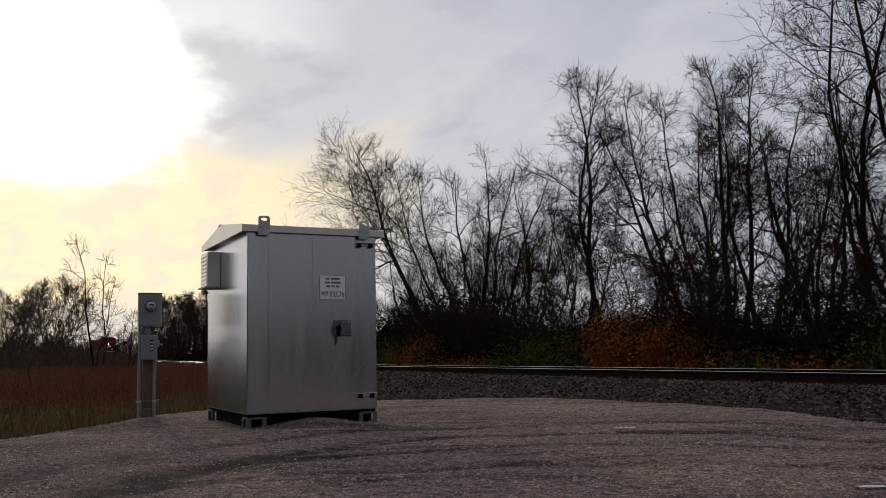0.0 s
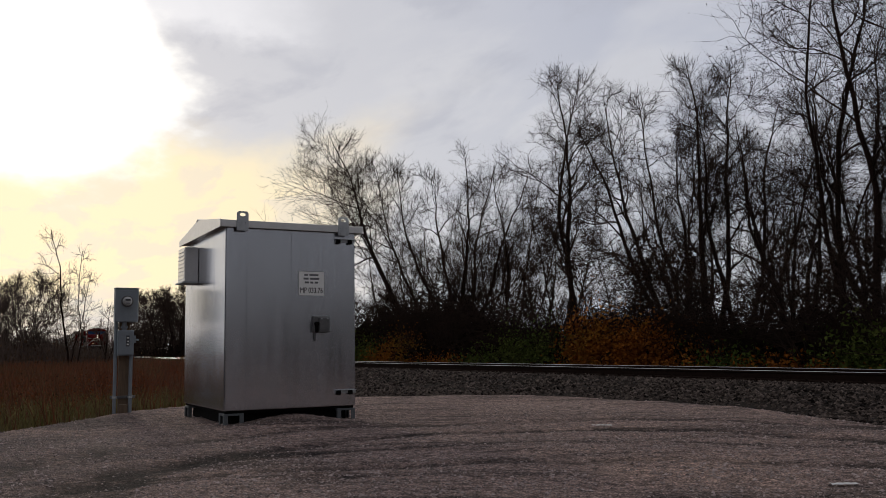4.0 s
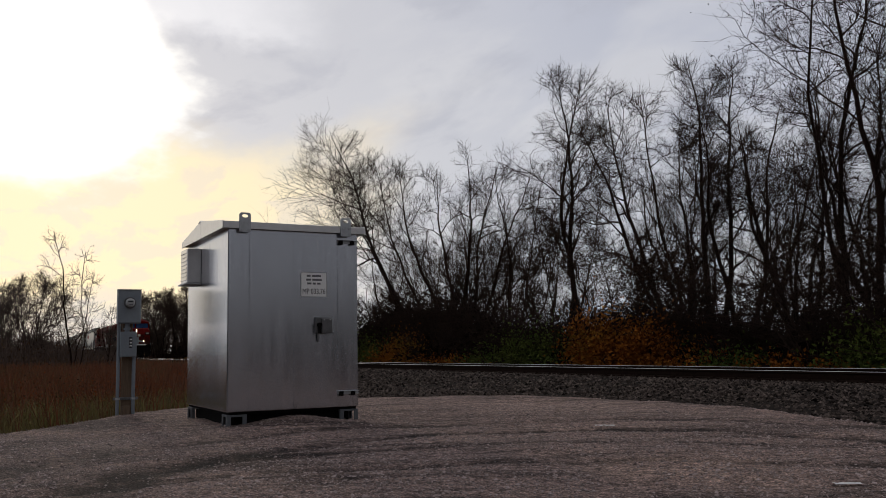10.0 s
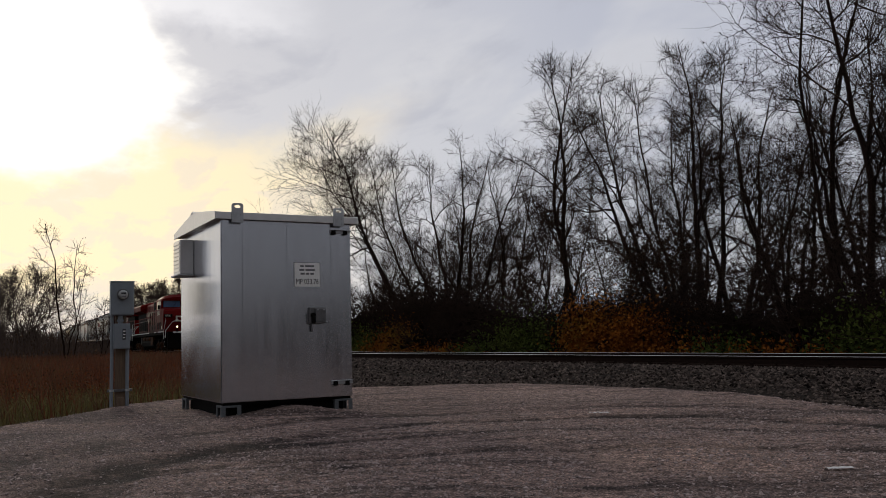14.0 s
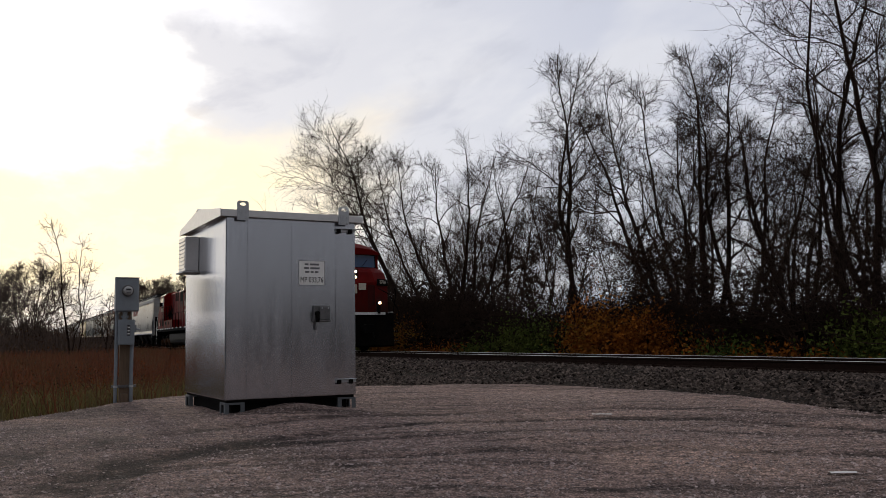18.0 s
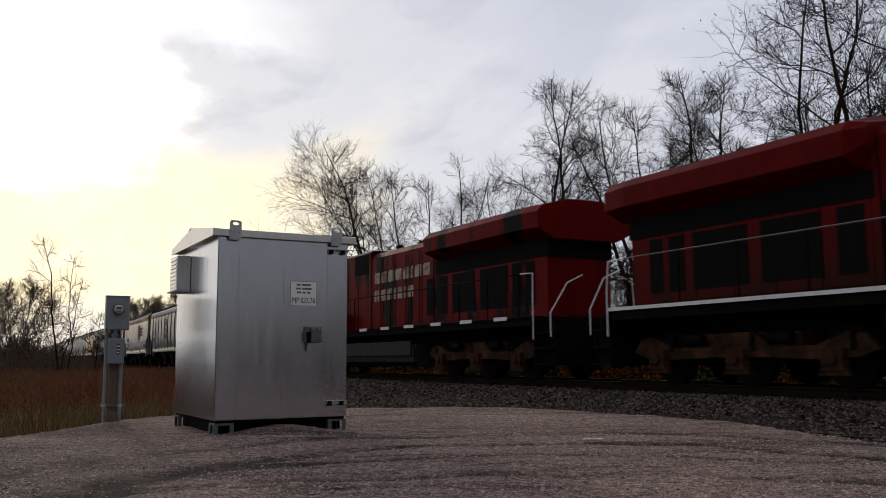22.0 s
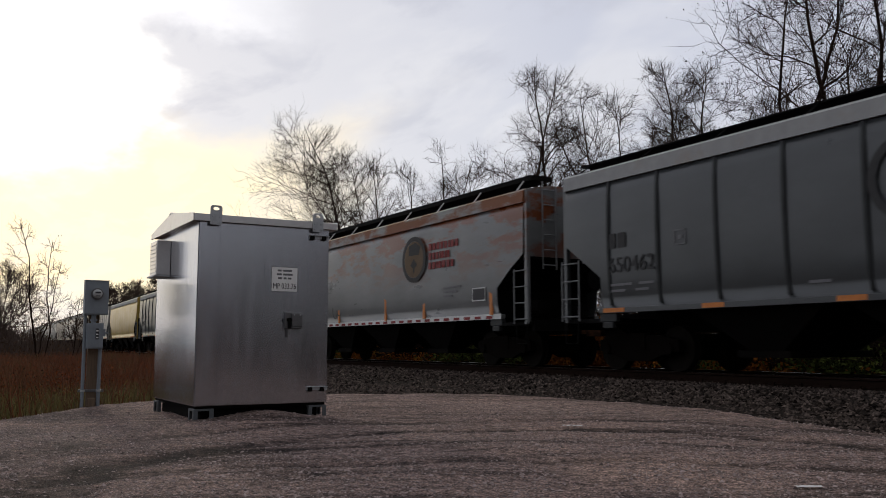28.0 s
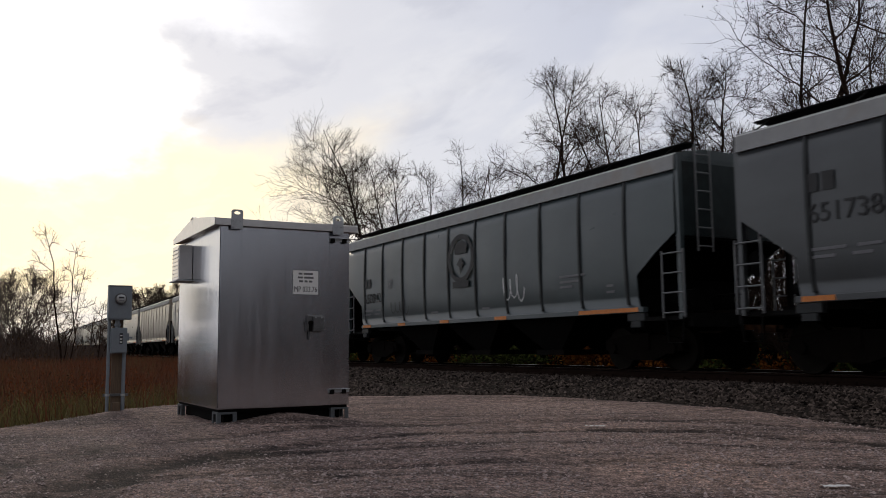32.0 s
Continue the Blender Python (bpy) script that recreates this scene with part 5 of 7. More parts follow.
def grass():
    r = np.random.default_rng(3)
    tufts = {"dry": [], "green": []}
    for x0, x1, n in ((-22, -9, 52000), (-40, -22, 38000), (-75, -40, 22000)):
        x = r.uniform(x0, x1, n)
        y = r.uniform(-9 + 0.14 * x, 11.4, n)
        ty = np.array([track_y(q) for q in x])
        lot = lot_depth(x, y)
        keep = (lot < -0.15) & (y < ty - np.where(x < -30, 2.6, 9.0))
        green = keep & (lot > -4.2 - 1.5 * np.sin(x * 0.9 + y)) & (r.random(n) < 0.8)
        for k, sel in (("green", green), ("dry", keep & ~green)):
            q = np.stack([x[sel], y[sel], np.full(sel.sum(), -0.17)], 1)
            tufts[k].append((q, -x[sel]))
    for k, m, lo, hi, label in (("dry", GRASS, 0.35, 0.85, "tall dry rust-brown grass and weeds"), ("green", GRASS_GREEN, 0.18, 0.46, "short yellow-green grass along the gravel edge")):
        p = np.concatenate([q[0] for q in tufts[k]])
        dist = np.concatenate([q[1] for q in tufts[k]])
        n = len(p)
        h = r.uniform(lo, hi, n)
        a = r.uniform(0, 2 * np.pi, n)
        side = np.stack([np.cos(a), np.sin(a), np.zeros(n)], 1) * (0.004 + 0.00030 * dist)[:, None]
        lean = np.stack([r.normal(0, 0.22, n), r.normal(0, 0.22, n), np.ones(n)], 1)
        mid, top = p + lean * h[:, None] * 0.55, p + lean * h[:, None] + np.stack([r.normal(0, 0.1, n), r.normal(0, 0.1, n), np.zeros(n)], 1)
        v = np.stack([p - side, p + side, mid + side * 0.7, mid - side * 0.7, top], 1).reshape(-1, 3)
        b = 5 * np.arange(n)[:, None]
        f = np.concatenate([b + np.array([0, 1, 2, 3]), ], 1)
        t = np.concatenate([b + np.array([3, 2, 4])], 1)
        me = bpy.data.meshes.new("grass")
        me.from_pydata(v.tolist(), [], f.tolist() + t.tolist())
        me.materials.append(m)
        tagged(new("grass", me), label, "grass", kind="stuff")


def weeds():
    r = np.random.default_rng(13)
    out = {"rust": [], "brown": []}
    for i in range(3000):
        x = -15 - 60 * r.random() ** 1.6
        y = r.uniform(-8 + 0.14 * x, 10.5)
        if float(lot_depth(x, y)) > -1.2 or y > track_y(x) - (3.4 if x < -30 else 8.0):
            continue
        h = r.uniform(0.25, 0.75)
        n = int(44 + 40 * h)
        c = r.normal(0, 1, (n, 3)) * np.array([0.28, 0.28, 0.30 * h])
        c[:, 2] = np.abs(c[:, 2]) + 0.35 * h
        out["rust" if r.random() < 0.55 else "brown"].append(c + np.array([x, y, -0.15]))
    for k, m, label in (("rust", RUST_WEED, "rust-red weed heads among the dry grass"), ("brown", WEED, "brown seed heads among the dry grass")):
        c = np.concatenate(out[k])
        tagged(new("weeds", quads("weeds", c, r.uniform(0.010, 0.028, len(c)), m, r, 0.4)), label, "weeds", kind="stuff")


RUST_WEED = mat("rust_weeds", (0.26, 0.062, 0.016), (0.150, 0.040, 0.012), 0.7, 0.9, island=0.4, c3=(0.07, 0.05, 0.022), scale3=0.3, spec=0.05)
WEED = mat("brown_weeds", (0.105, 0.060, 0.030), (0.065, 0.038, 0.020), 0.8, 0.9, island=0.5, spec=0.15)
scrub()
thicket()
far_woods()
grass()
weeds()


# ---------- the train ----------
TRAIN = []
RED = mat("red_locomotive_paint", (0.122, 0.0036, 0.0032), (0.080, 0.0030, 0.0027), 3.0, 0.42, c3=(0.032, 0.010, 0.007), scale3=0.7, amount3=(0.34, 0.58), rise=(2.95, 1.65), rough2=0.58, stretch=(1, 1, 0.55), spec=0.035)
RED_DIRTY = mat("grimy_red_paint", (0.080, 0.006, 0.006), (0.05, 0.007, 0.006), 4.0, 0.65, spec=0.08, c3=(0.022, 0.008, 0.006), scale3=0.7, amount3=(0.42, 0.62), stretch=(1, 1, 0.5))
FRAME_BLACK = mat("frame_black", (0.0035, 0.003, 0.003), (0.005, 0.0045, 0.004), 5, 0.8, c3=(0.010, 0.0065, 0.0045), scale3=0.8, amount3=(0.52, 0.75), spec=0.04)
TRUCK_GRIME = mat("truck_grime", (0.045, 0.021, 0.011), (0.012, 0.007, 0.005), 5, 0.85, bump=0.2, c3=(0.095, 0.040, 0.017), scale3=1.6, amount3=(0.48, 0.66), spec=0.06)
STRIPE = mat("reflective_white", (0.72, 0.73, 0.72), (0.58, 0.58, 0.57), 6, 0.5)
CREAM = mat("cream_lettering", (0.62, 0.57, 0.47), (0.48, 0.43, 0.36), 9, 0.6)
WORN_CREAM = mat("worn_cream_lettering", (0.36, 0.30, 0.22), (0.24, 0.17, 0.12), 7, 0.6, c3=(0.10, 0.014, 0.010), scale3=2.2, amount3=(0.50, 0.62))
RAIL_WHITE = mat("white_handrail", (0.70, 0.70, 0.68), (0.6, 0.6, 0.58), 9, 0.5)
HANDRAIL_GREY = mat("grey_handrail", (0.14, 0.10, 0.10), (0.09, 0.065, 0.065), 9, 0.55)
WHEEL = mat("wheel_steel", (0.012, 0.010, 0.008), (0.007, 0.006, 0.005), 9, 0.8, spec=0.04)
TANK_GREY = mat("grey_tank_paint", (0.026, 0.025, 0.025), (0.016, 0.015, 0.015), 4, 0.6, c3=(0.04, 0.032, 0.026), scale3=0.9, spec=0.08)
ORANGE = mat("orange_reflector", (0.62, 0.20, 0.03), (0.5, 0.16, 0.03), 8, 0.5)
HEADLIGHT = glow_mat("headlight_glow", (1.0, 0.60, 0.34), 1.7)
BULB = glow_mat("bulb_glow", (1.0, 0.74, 0.48), 45.0)
DITCH = glow_mat("ditch_light_glow", (1.0, 0.56, 0.30), 1.6)
LENS = mat("lamp_rim", (0.06, 0.055, 0.05), (0.04, 0.04, 0.04), 9, 0.4, metal=0.8)
MESHES = {}


def shared(key, build):
    if key not in MESHES:
        MESHES[key] = build()
    return MESHES[key]


def wheelset(parent, x, r=0.5, gauge=0.7175, tag="w"):
    def build():
        s = Shape()
        for y in (-gauge - 0.12, gauge - 0.01):
            s.tube([(0, y, 0), (0, y + 0.13, 0)], r, 24)
            s.tube([(0, y + (0.13 if y < 0 else -0.03), 0), (0, y + (0.16 if y < 0 else 0), 0)], r + 0.025, 24)
        s.tube([(0, -1.05, 0), (0, 1.05, 0)], 0.09, 10)
        return s.mesh("wheelset", WHEEL)
    w = part("wheelset", shared(("wheelset", r), build), None, parent)
    w.matrix_basis = pose(x, 0, r)
    return w


def loco_truck(root, cx):
    """Three-axle truck with sprung side frames."""
    def build():
        s = Shape()
        for y0, y1 in ((-1.18, -1.02), (1.02, 1.18)):
            s.prism([(-2.75, 0.62), (-2.55, 0.86), (-2.25, 0.92), (-1.6, 0.70), (-0.7, 0.70), (-0.35, 0.95), (0.35, 0.95), (0.7, 0.70), (1.6, 0.70), (2.25, 0.92), (2.55, 0.86),
                     (2.75, 0.62), (2.4, 0.50), (1.6, 0.46), (0.7, 0.50), (-0.7, 0.50), (-1.6, 0.46), (-2.4, 0.50)], y0, y1)
        s.box(-1.2, 1.2, -1.0, 1.0, 0.62, 0.95)
        return s.mesh("truck_frame", TRUCK_GRIME, bevel=0.015)
    t = part("truck", shared("ltruck", build), None, root, "grimy cast three-axle truck")
    t.matrix_basis = pose(cx, 0, 0)
    box_ = shared("journal", lambda: Shape().box(-0.20, 0.20, -0.09, 0.09, 0.28, 0.66).prism([(-0.30, 0.20), (0.30, 0.20), (0.20, 0.34), (-0.20, 0.34)], -0.07, 0.07).tube([(0, -0.14, 0.48), (0, 0.14, 0.48)], 0.11, 10).mesh("journal_box", TRUCK_GRIME, bevel=0.012))
    spring = shared("spring", lambda: Shape().tube([(0, 0, 0.62), (0, 0, 0.94)], 0.075, 8).mesh("spring", FRAME_BLACK))
    cyl = shared("bcyl", lambda: Shape().tube([(-0.22, 0, 0), (0.22, 0, 0)], 0.11, 12).mesh("brake_cylinder", FRAME_BLACK))
    for ax in (-1.98, 0.0, 1.98):
        wheelset(t, ax, 0.52)
        for y in (-1.22, 1.22):
            part("journal_box", box_, None, t).matrix_basis = pose(ax, y, 0)
            part("spring", spring, None, t).matrix_basis = pose(ax + 0.32, y * 0.93, 0)
    for ax in (-1.0, 1.0):
        for y in (-1.24, 1.24):
            part("brake_cylinder", cyl, None, t).matrix_basis = pose(ax, y, 0.84)


def rail_path(parent, pts, r=0.017, material=None, name="handrail", label=""):
    return part(name, Shape().tube(pts, r, 6), material or HANDRAIL_GREY, parent, label)


def locomotive(number, mid, reverse, label, line_stripe, body=None, low=None, tank_material=None):
    """A six-axle freight locomotive with a wide nose. x runs forward from the front end of the side sill."""
    body, low = body or RED, low or RED_DIRTY
    near = 1 if reverse else -1  # the side away from the woods
    root = thing("locomotive", label, "locomotive", "locomotives of the train")
    off = pose(10.05, 0, 0)
    L0 = -20.1

    def P(name, s, m, label="", parent=None, back=0.0, **kw):
        ob = part(name, s, m, parent or root, label, **kw)
        if not parent:
            ob.matrix_basis = off @ pose(-back, 0, 0) @ ob.matrix_basis
        return ob

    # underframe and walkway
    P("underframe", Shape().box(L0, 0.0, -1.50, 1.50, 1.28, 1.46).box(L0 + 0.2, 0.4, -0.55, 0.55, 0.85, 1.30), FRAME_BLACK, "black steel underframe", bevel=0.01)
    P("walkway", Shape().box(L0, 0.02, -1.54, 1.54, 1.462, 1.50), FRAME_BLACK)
    for y in (-1.0, 1.0):
        if line_stripe:
            for a, b in ((L0, -8.15), (-5.15, -4.2), (-3.1, 0.0)):
                P("sill_stripe", Shape().box(a, b, y * 1.545 - 0.006, y * 1.545 + 0.006, 1.475, 1.545), STRIPE, "white reflective sill stripe")
        else:
            for a, b in ((-0.92, -0.08), (-2.21, -1.72), (-2.56, -2.30), (-3.63, -3.14), (-5.05, -4.48), (-6.01, -5.49), (-7.07, -6.48), (-8.54, -8.03), (-10.5, -9.92), (-12.2, -11.6), (-13.9, -13.3), (-15.6, -15.0), (-17.3, -16.7), (-19.0, -18.4)):
                P("sill_stripe", Shape().box(a, b, y * 1.545 - 0.006, y * 1.545 + 0.006, 1.44, 1.53), STRIPE, "short white reflective strip")
    # cab and wide nose
    cab = [(-3.75, -1.52), (-1.45, -1.52), (-1.45, 1.52), (-3.75, 1.52)]
    s = Shape().loft([[(x, y * 1.0, 1.50) for x, y in cab], [(x, y, 3.95) for x, y in cab]])
    cabp = P("cab", s, body, "red cab with a rounded roof", bevel=0.02)
    prof = [(-1.54, 3.93), (-1.50, 4.10), (-1.25, 4.28), (-0.75, 4.40), (0, 4.44), (0.75, 4.40), (1.25, 4.28), (1.50, 4.10), (1.54, 3.93)]
    P("cab_roof", Shape().loft([[(x, y, z) for y, z in prof] for x in (-3.75, -1.62)] + [[(-1.25, y * 0.97, 3.93 + (z - 3.93) * 0.55) for y, z in prof]]), body, bevel=0.0)
    nose = [(-1.47, -1.52), (-0.42, -1.52), (-0.02, -0.80), (0.02, 0.80), (-0.42, 1.52), (-1.47, 1.52)]
    low_ = [(x, y, 1.50) for x, y in nose]
    mid_ = [(x - (0.05 if x > -1 else 0), y, 2.70) for x, y in nose]
    top_ = [(x - (0.28 if x > -1 else 0), y * (0.97 if x > -1 else 1), 3.12 if x > -1 else 3.30) for x, y in nose]
    crest = [(x - (0.42 if x > -1 else 0), y * 0.9, 3.26 if x > -1 else 3.42) for x, y in nose]
    P("nose", Shape().loft([low_, mid_, top_, crest]), body, "red wide nose with bevelled corners", bevel=0.02)
    P("headlight_hood", Shape().box(-0.62, 0.11, -0.17, 0.17, 2.78, 3.26), low, back=0.3, bevel=0.03)
    for z in (3.13, 2.91):
        h = P("headlight", Shape().tube([(-0.09, 0, z), (0.20, 0, z)], 0.10, 16), LENS, back=0.3)
        P("lens", Shape().tube([(0.202, 0, z), (0.207, 0, z)], 0.062, 16), HEADLIGHT if not reverse else GLASS, parent=h)
        if not reverse:
            P("bulb", Shape().tube([(0.207, 0, z), (0.214, 0, z)], 0.034, 12), BULB, parent=h)
    for sgn in (-1, 1):
        # number board on the bevelled corner
        m = pose(-0.225, sgn * 1.19, 2.72, 0, 0, -sgn * 59.2)
        nb = P("number_board", Shape().box(-0.33, 0.33, -0.03, 0.03, -0.13, 0.13), DARK, "black number board", bevel=0.01)
        nb.matrix_basis = off @ m
        t = part("car_number", letters(number, 0.20, CREAM), None, nb)
        t.matrix_basis = (pose(0, -0.034, 0) @ FACE_SIDE) if sgn < 0 else (pose(0, 0.034, 0, 0, 0, 180) @ FACE_SIDE)
        # ditch lights on brackets
        d = P("ditch_light", Shape().tube([(0.60, sgn * 0.67, 1.86), (0.76, sgn * 0.67, 1.86)], 0.10, 14).box(0.55, 0.72, sgn * 0.67 - 0.05, sgn * 0.67 + 0.05, 1.44, 1.80), FRAME_BLACK)
        P("lens", Shape().tube([(0.765, sgn * 0.67, 1.86), (0.772, sgn * 0.67, 1.86)], 0.062, 14), DITCH if not reverse else GLASS, parent=d)
        if not reverse:
            P("bulb", Shape().tube([(0.772, sgn * 0.67, 1.86), (0.779, sgn * 0.67, 1.86)], 0.038, 12), BULB, parent=d)
        # side windows
        for a, b, c, e in ((-3.44, -2.86, 3.30, 3.90), (-2.80, -2.28, 3.32, 3.93)):
            w = P("side_window", Shape().box(a - 0.035, b + 0.035, sgn * 1.525 - 0.012, sgn * 1.525 + 0.012, c - 0.035, e + 0.035), LENS, "side window with a grey frame", bevel=0.006)
            P("pane", Shape().box(a, b, sgn * 1.54 - 0.004, sgn * 1.54 + 0.004, c, e), GLASS, parent=w)
        w = P("quarter_window", Shape().box(-2.07, -1.76, sgn * 1.525 - 0.01, sgn * 1.525 + 0.01, 3.36, 3.92), LENS, bevel=0.01)
        P("pane", Shape().box(-2.04, -1.79, sgn * 1.537 - 0.004, sgn * 1.537 + 0.004, 3.39, 3.89), GLASS, parent=w)
        P("mirror", Shape().box(-2.32, -2.26, sgn * 1.60 - 0.07, sgn * 1.60 + 0.07, 3.30, 3.62), DARK, bevel=0.01)
        # windscreen pane under a brow
        y0, y1 = sorted((sgn * 0.10, sgn * 1.36))
        w = P("windscreen", Shape().prism([(y0 - 0.05, 3.36), (y1 + 0.05, 3.36), (y1 + 0.02, 3.95), (y0 - 0.02, 3.98)], -1.46, -1.425, "x"), DARK, "sloping windscreen in a black frame")
        P("pane", Shape().prism([(y0, 3.42), (y1, 3.42), (y1 - 0.03, 3.90), (y0, 3.93)], -1.424, -1.416, "x"), GLASS, parent=w)
        P("wiper", Shape().tube([(-1.40, (y0 + y1) / 2, 3.38), (-1.39, (y0 + y1) / 2 + 0.28, 3.72)], 0.012, 5), DARK, parent=w)
        # numerals on the cab side
        t = P("car_number", letters(number, 0.46, CREAM, extrude=0.003, spacing=1.28), None)
        base = pose(-2.93, sgn * 1.528, 2.98)
        t.matrix_basis = off @ base @ (pose(0, 0, 0, 0, 0, 0 if sgn < 0 else 180) @ FACE_SIDE)
        for px_ in (-3.1, -2.5):
            P("builder_plate", Shape().box(px_, px_ + 0.3, sgn * 1.53 - 0.003, sgn * 1.53 + 0.003, 2.62, 2.66), RED_DIRTY)
        # louvred lockers below the cab
        for a, b in ((-3.50, -2.83), (-2.36, -1.72)):
            g = P("louvre_panel", Shape().box(a, b, sgn * 1.527 - 0.008, sgn * 1.527 + 0.008, 1.70, 2.28), low, "grimy louvred panel", bevel=0.006)
            for k in range(9):
                z = 1.74 + k * 0.058
                y = sgn * 1.537
                P("slat", Shape().prism([(y, z), (y + sgn * 0.018, z + 0.01), (y, z + 0.045)], a + 0.04, b - 0.04, "x"), FRAME_BLACK, parent=g)
        P("notice_plate", Shape().box(-1.36, -1.08, sgn * 1.528 - 0.004, sgn * 1.528 + 0.004, 1.74, 1.97), CREAM, "pale square notice plate")
        # front steps and grab bars
        st = P("step_well", Shape().box(0.02, 0.62, sgn * 1.36 - 0.16, sgn * 1.36 + 0.16, 0.36, 0.40).box(0.02, 0.62, sgn * 1.36 - 0.16, sgn * 1.36 + 0.16, 0.72, 0.76).box(
            0.02, 0.62, sgn * 1.36 - 0.16, sgn * 1.36 + 0.16, 1.08, 1.12).box(0.0, 0.03, sgn * 1.36 - 0.16, sgn * 1.36 + 0.16, 0.3, 1.5), FRAME_BLACK, "open steel steps")
        for z in (0.38, 0.74, 1.10):
            P("tread_edge", Shape().box(0.04, 0.60, sgn * 1.525 - 0.004, sgn * 1.525 + 0.004, z - 0.015, z + 0.025), STRIPE, parent=st)
        rail_path(root, [off @ Vector(p) for p in ((0.03, sgn * 1.55, 0.95), (0.03, sgn * 1.55, 1.55), (0.40, sgn * 1.50, 2.15), (0.45, sgn * 1.45, 2.48))], 0.018, RAIL_WHITE if sgn == near else FRAME_BLACK, "grab_bar", "white bent grab bar" if sgn == near else "black bent grab bar")
        rail_path(root, [off @ Vector(p) for p in ((0.66, sgn * 1.52, 1.00), (0.66, sgn * 1.52, 1.55), (0.78, sgn * 1.05, 2.20), (0.78, sgn * 0.60, 2.42))], 0.018, RAIL_WHITE if sgn == near else FRAME_BLACK, "grab_bar", "white bent grab bar" if sgn == near else "black bent grab bar")
        # rear steps
        P("step_well", Shape().box(L0 - 0.62, L0 - 0.02, sgn * 1.36 - 0.16, sgn * 1.36 + 0.16, 0.36, 0.40).box(L0 - 0.62, L0 - 0.02, sgn * 1.36 - 0.16, sgn * 1.36 + 0.16, 0.72, 0.76).box(
            L0 - 0.62, L0 - 0.02, sgn * 1.36 - 0.16, sgn * 1.36 + 0.16, 1.08, 1.12).box(L0 - 0.03, L0, sgn * 1.36 - 0.16, sgn * 1.36 + 0.16, 0.3, 1.5), FRAME_BLACK, "open steel steps")
        rail_path(root, [off @ Vector(p) for p in ((L0 - 0.03, sgn * 1.55, 0.95), (L0 - 0.03, sgn * 1.55, 1.9), (L0 + 0.0, sgn * 1.52, 2.52), (L0 + 0.5, sgn * 1.52, 2.54))], 0.018, RAIL_WHITE, "grab_bar")
        rail_path(root, [off @ Vector(p) for p in ((L0 - 0.66, sgn * 1.50, 1.00), (L0 - 0.66, sgn * 1.50, 1.55), (L0 - 0.72, sgn * 1.05, 2.25), (L0 - 0.72, sgn * 0.6, 2.45))], 0.018, RAIL_WHITE, "grab_bar")
        # walkway handrail: low along the hood, stepped up over the equipment lockers
        rail_path(root, [off @ Vector(p) for p in ((L0 + 0.5, sgn * 1.52, 2.54), (-8.15, sgn * 1.52, 2.56), (-7.62, sgn * 1.52, 3.16), (-3.8, sgn * 1.52, 3.17))], 0.017, HANDRAIL_GREY if line_stripe else FRAME_BLACK, "handrail", "long thin handrail")
        for k in range(9):
            x = L0 + 0.6 + k * 1.44
            rail_path(root, [off @ Vector((x, sgn * 1.52, 1.5)), off @ Vector((x, sgn * 1.52, 2.55))], 0.02, FRAME_BLACK, "stanchion")
        for x in (-7.6, -6.35, -5.1):
            rail_path(root, [off @ Vector((x, sgn * 1.52, 2.12)), off @ Vector((x, sgn * 1.52, 3.17))], 0.02, FRAME_BLACK, "stanchion")
        # brand lettering as plain cream blocks
        hy = sgn * 0.985
        for x0, widths, z in ((-14.05, (0.40, 0.42, 0.42, 0.42, 0.40, 0.16, 0.42, 0.42), 3.24), (-14.05, (0.36, 0.38, 0.36, 0.15, 0.34, 0.15, 0.36), 2.64)):
            a = x0
            for wide in widths:
                e = a if sgn < 0 else -(a + wide) - 23.95
                P("lettering_block", Shape().prism([(e, z - 0.18), (e + wide, z - 0.18), (e + wide, z + 0.13), (e + wide - 0.06, z + 0.19), (e, z + 0.19)], hy - 0.004, hy + 0.004), WORN_CREAM)
                a += wide + 0.135
    # hood
    hood = [(-0.97, 1.50), (-0.97, 3.95), (-0.86, 4.12), (-0.55, 4.20), (0.55, 4.20), (0.86, 4.12), (0.97, 3.95), (0.97, 1.50)]
    P("hood", Shape().prism(hood, -19.95, -9.6, "x"), body, "long red engine hood", bevel=0.01)
    tall = [(-1.0, 1.50), (-1.0, 4.18), (-0.90, 4.27), (0.90, 4.27), (1.0, 4.18), (1.0, 1.50)]
    P("blower_hood", Shape().prism(tall, -9.6, -3.75, "x"), body, bevel=0.01)
    P("equipment_locker", Shape().box(-7.9, -3.76, -1.53, 1.53, 1.50, 2.12), low, "grimy full-width equipment lockers", bevel=0.012)
    for sgn in (-1, 1):
        for a, b, c, e in ((-9.38, -8.24, 3.46, 4.15), (-7.46, -6.87, 3.55, 4.18), (-6.63, -6.01, 3.56, 4.18)):
            v = P("air_intake", Shape().box(a, b, sgn * 1.003 - 0.01, sgn * 1.003 + 0.01, c, e), DARK, "black air intake")
            P("frame", Shape().box(a - 0.04, b + 0.04, sgn * 1.0 - 0.008, sgn * 1.0 + 0.008, c - 0.04, e + 0.03), body, parent=v)
        for k in range(10):
            a = -19.05 + k * 0.94
            P("hood_door", Shape().box(a, a + 0.90, sgn * 0.976 - 0.008, sgn * 0.976 + 0.008, 1.62, 3.10 if a < -14.4 else 3.86), body, bevel=0.008)
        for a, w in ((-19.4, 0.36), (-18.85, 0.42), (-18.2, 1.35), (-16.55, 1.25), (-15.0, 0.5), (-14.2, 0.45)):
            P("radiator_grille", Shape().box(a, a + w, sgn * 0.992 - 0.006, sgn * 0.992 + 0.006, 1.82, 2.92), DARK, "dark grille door")
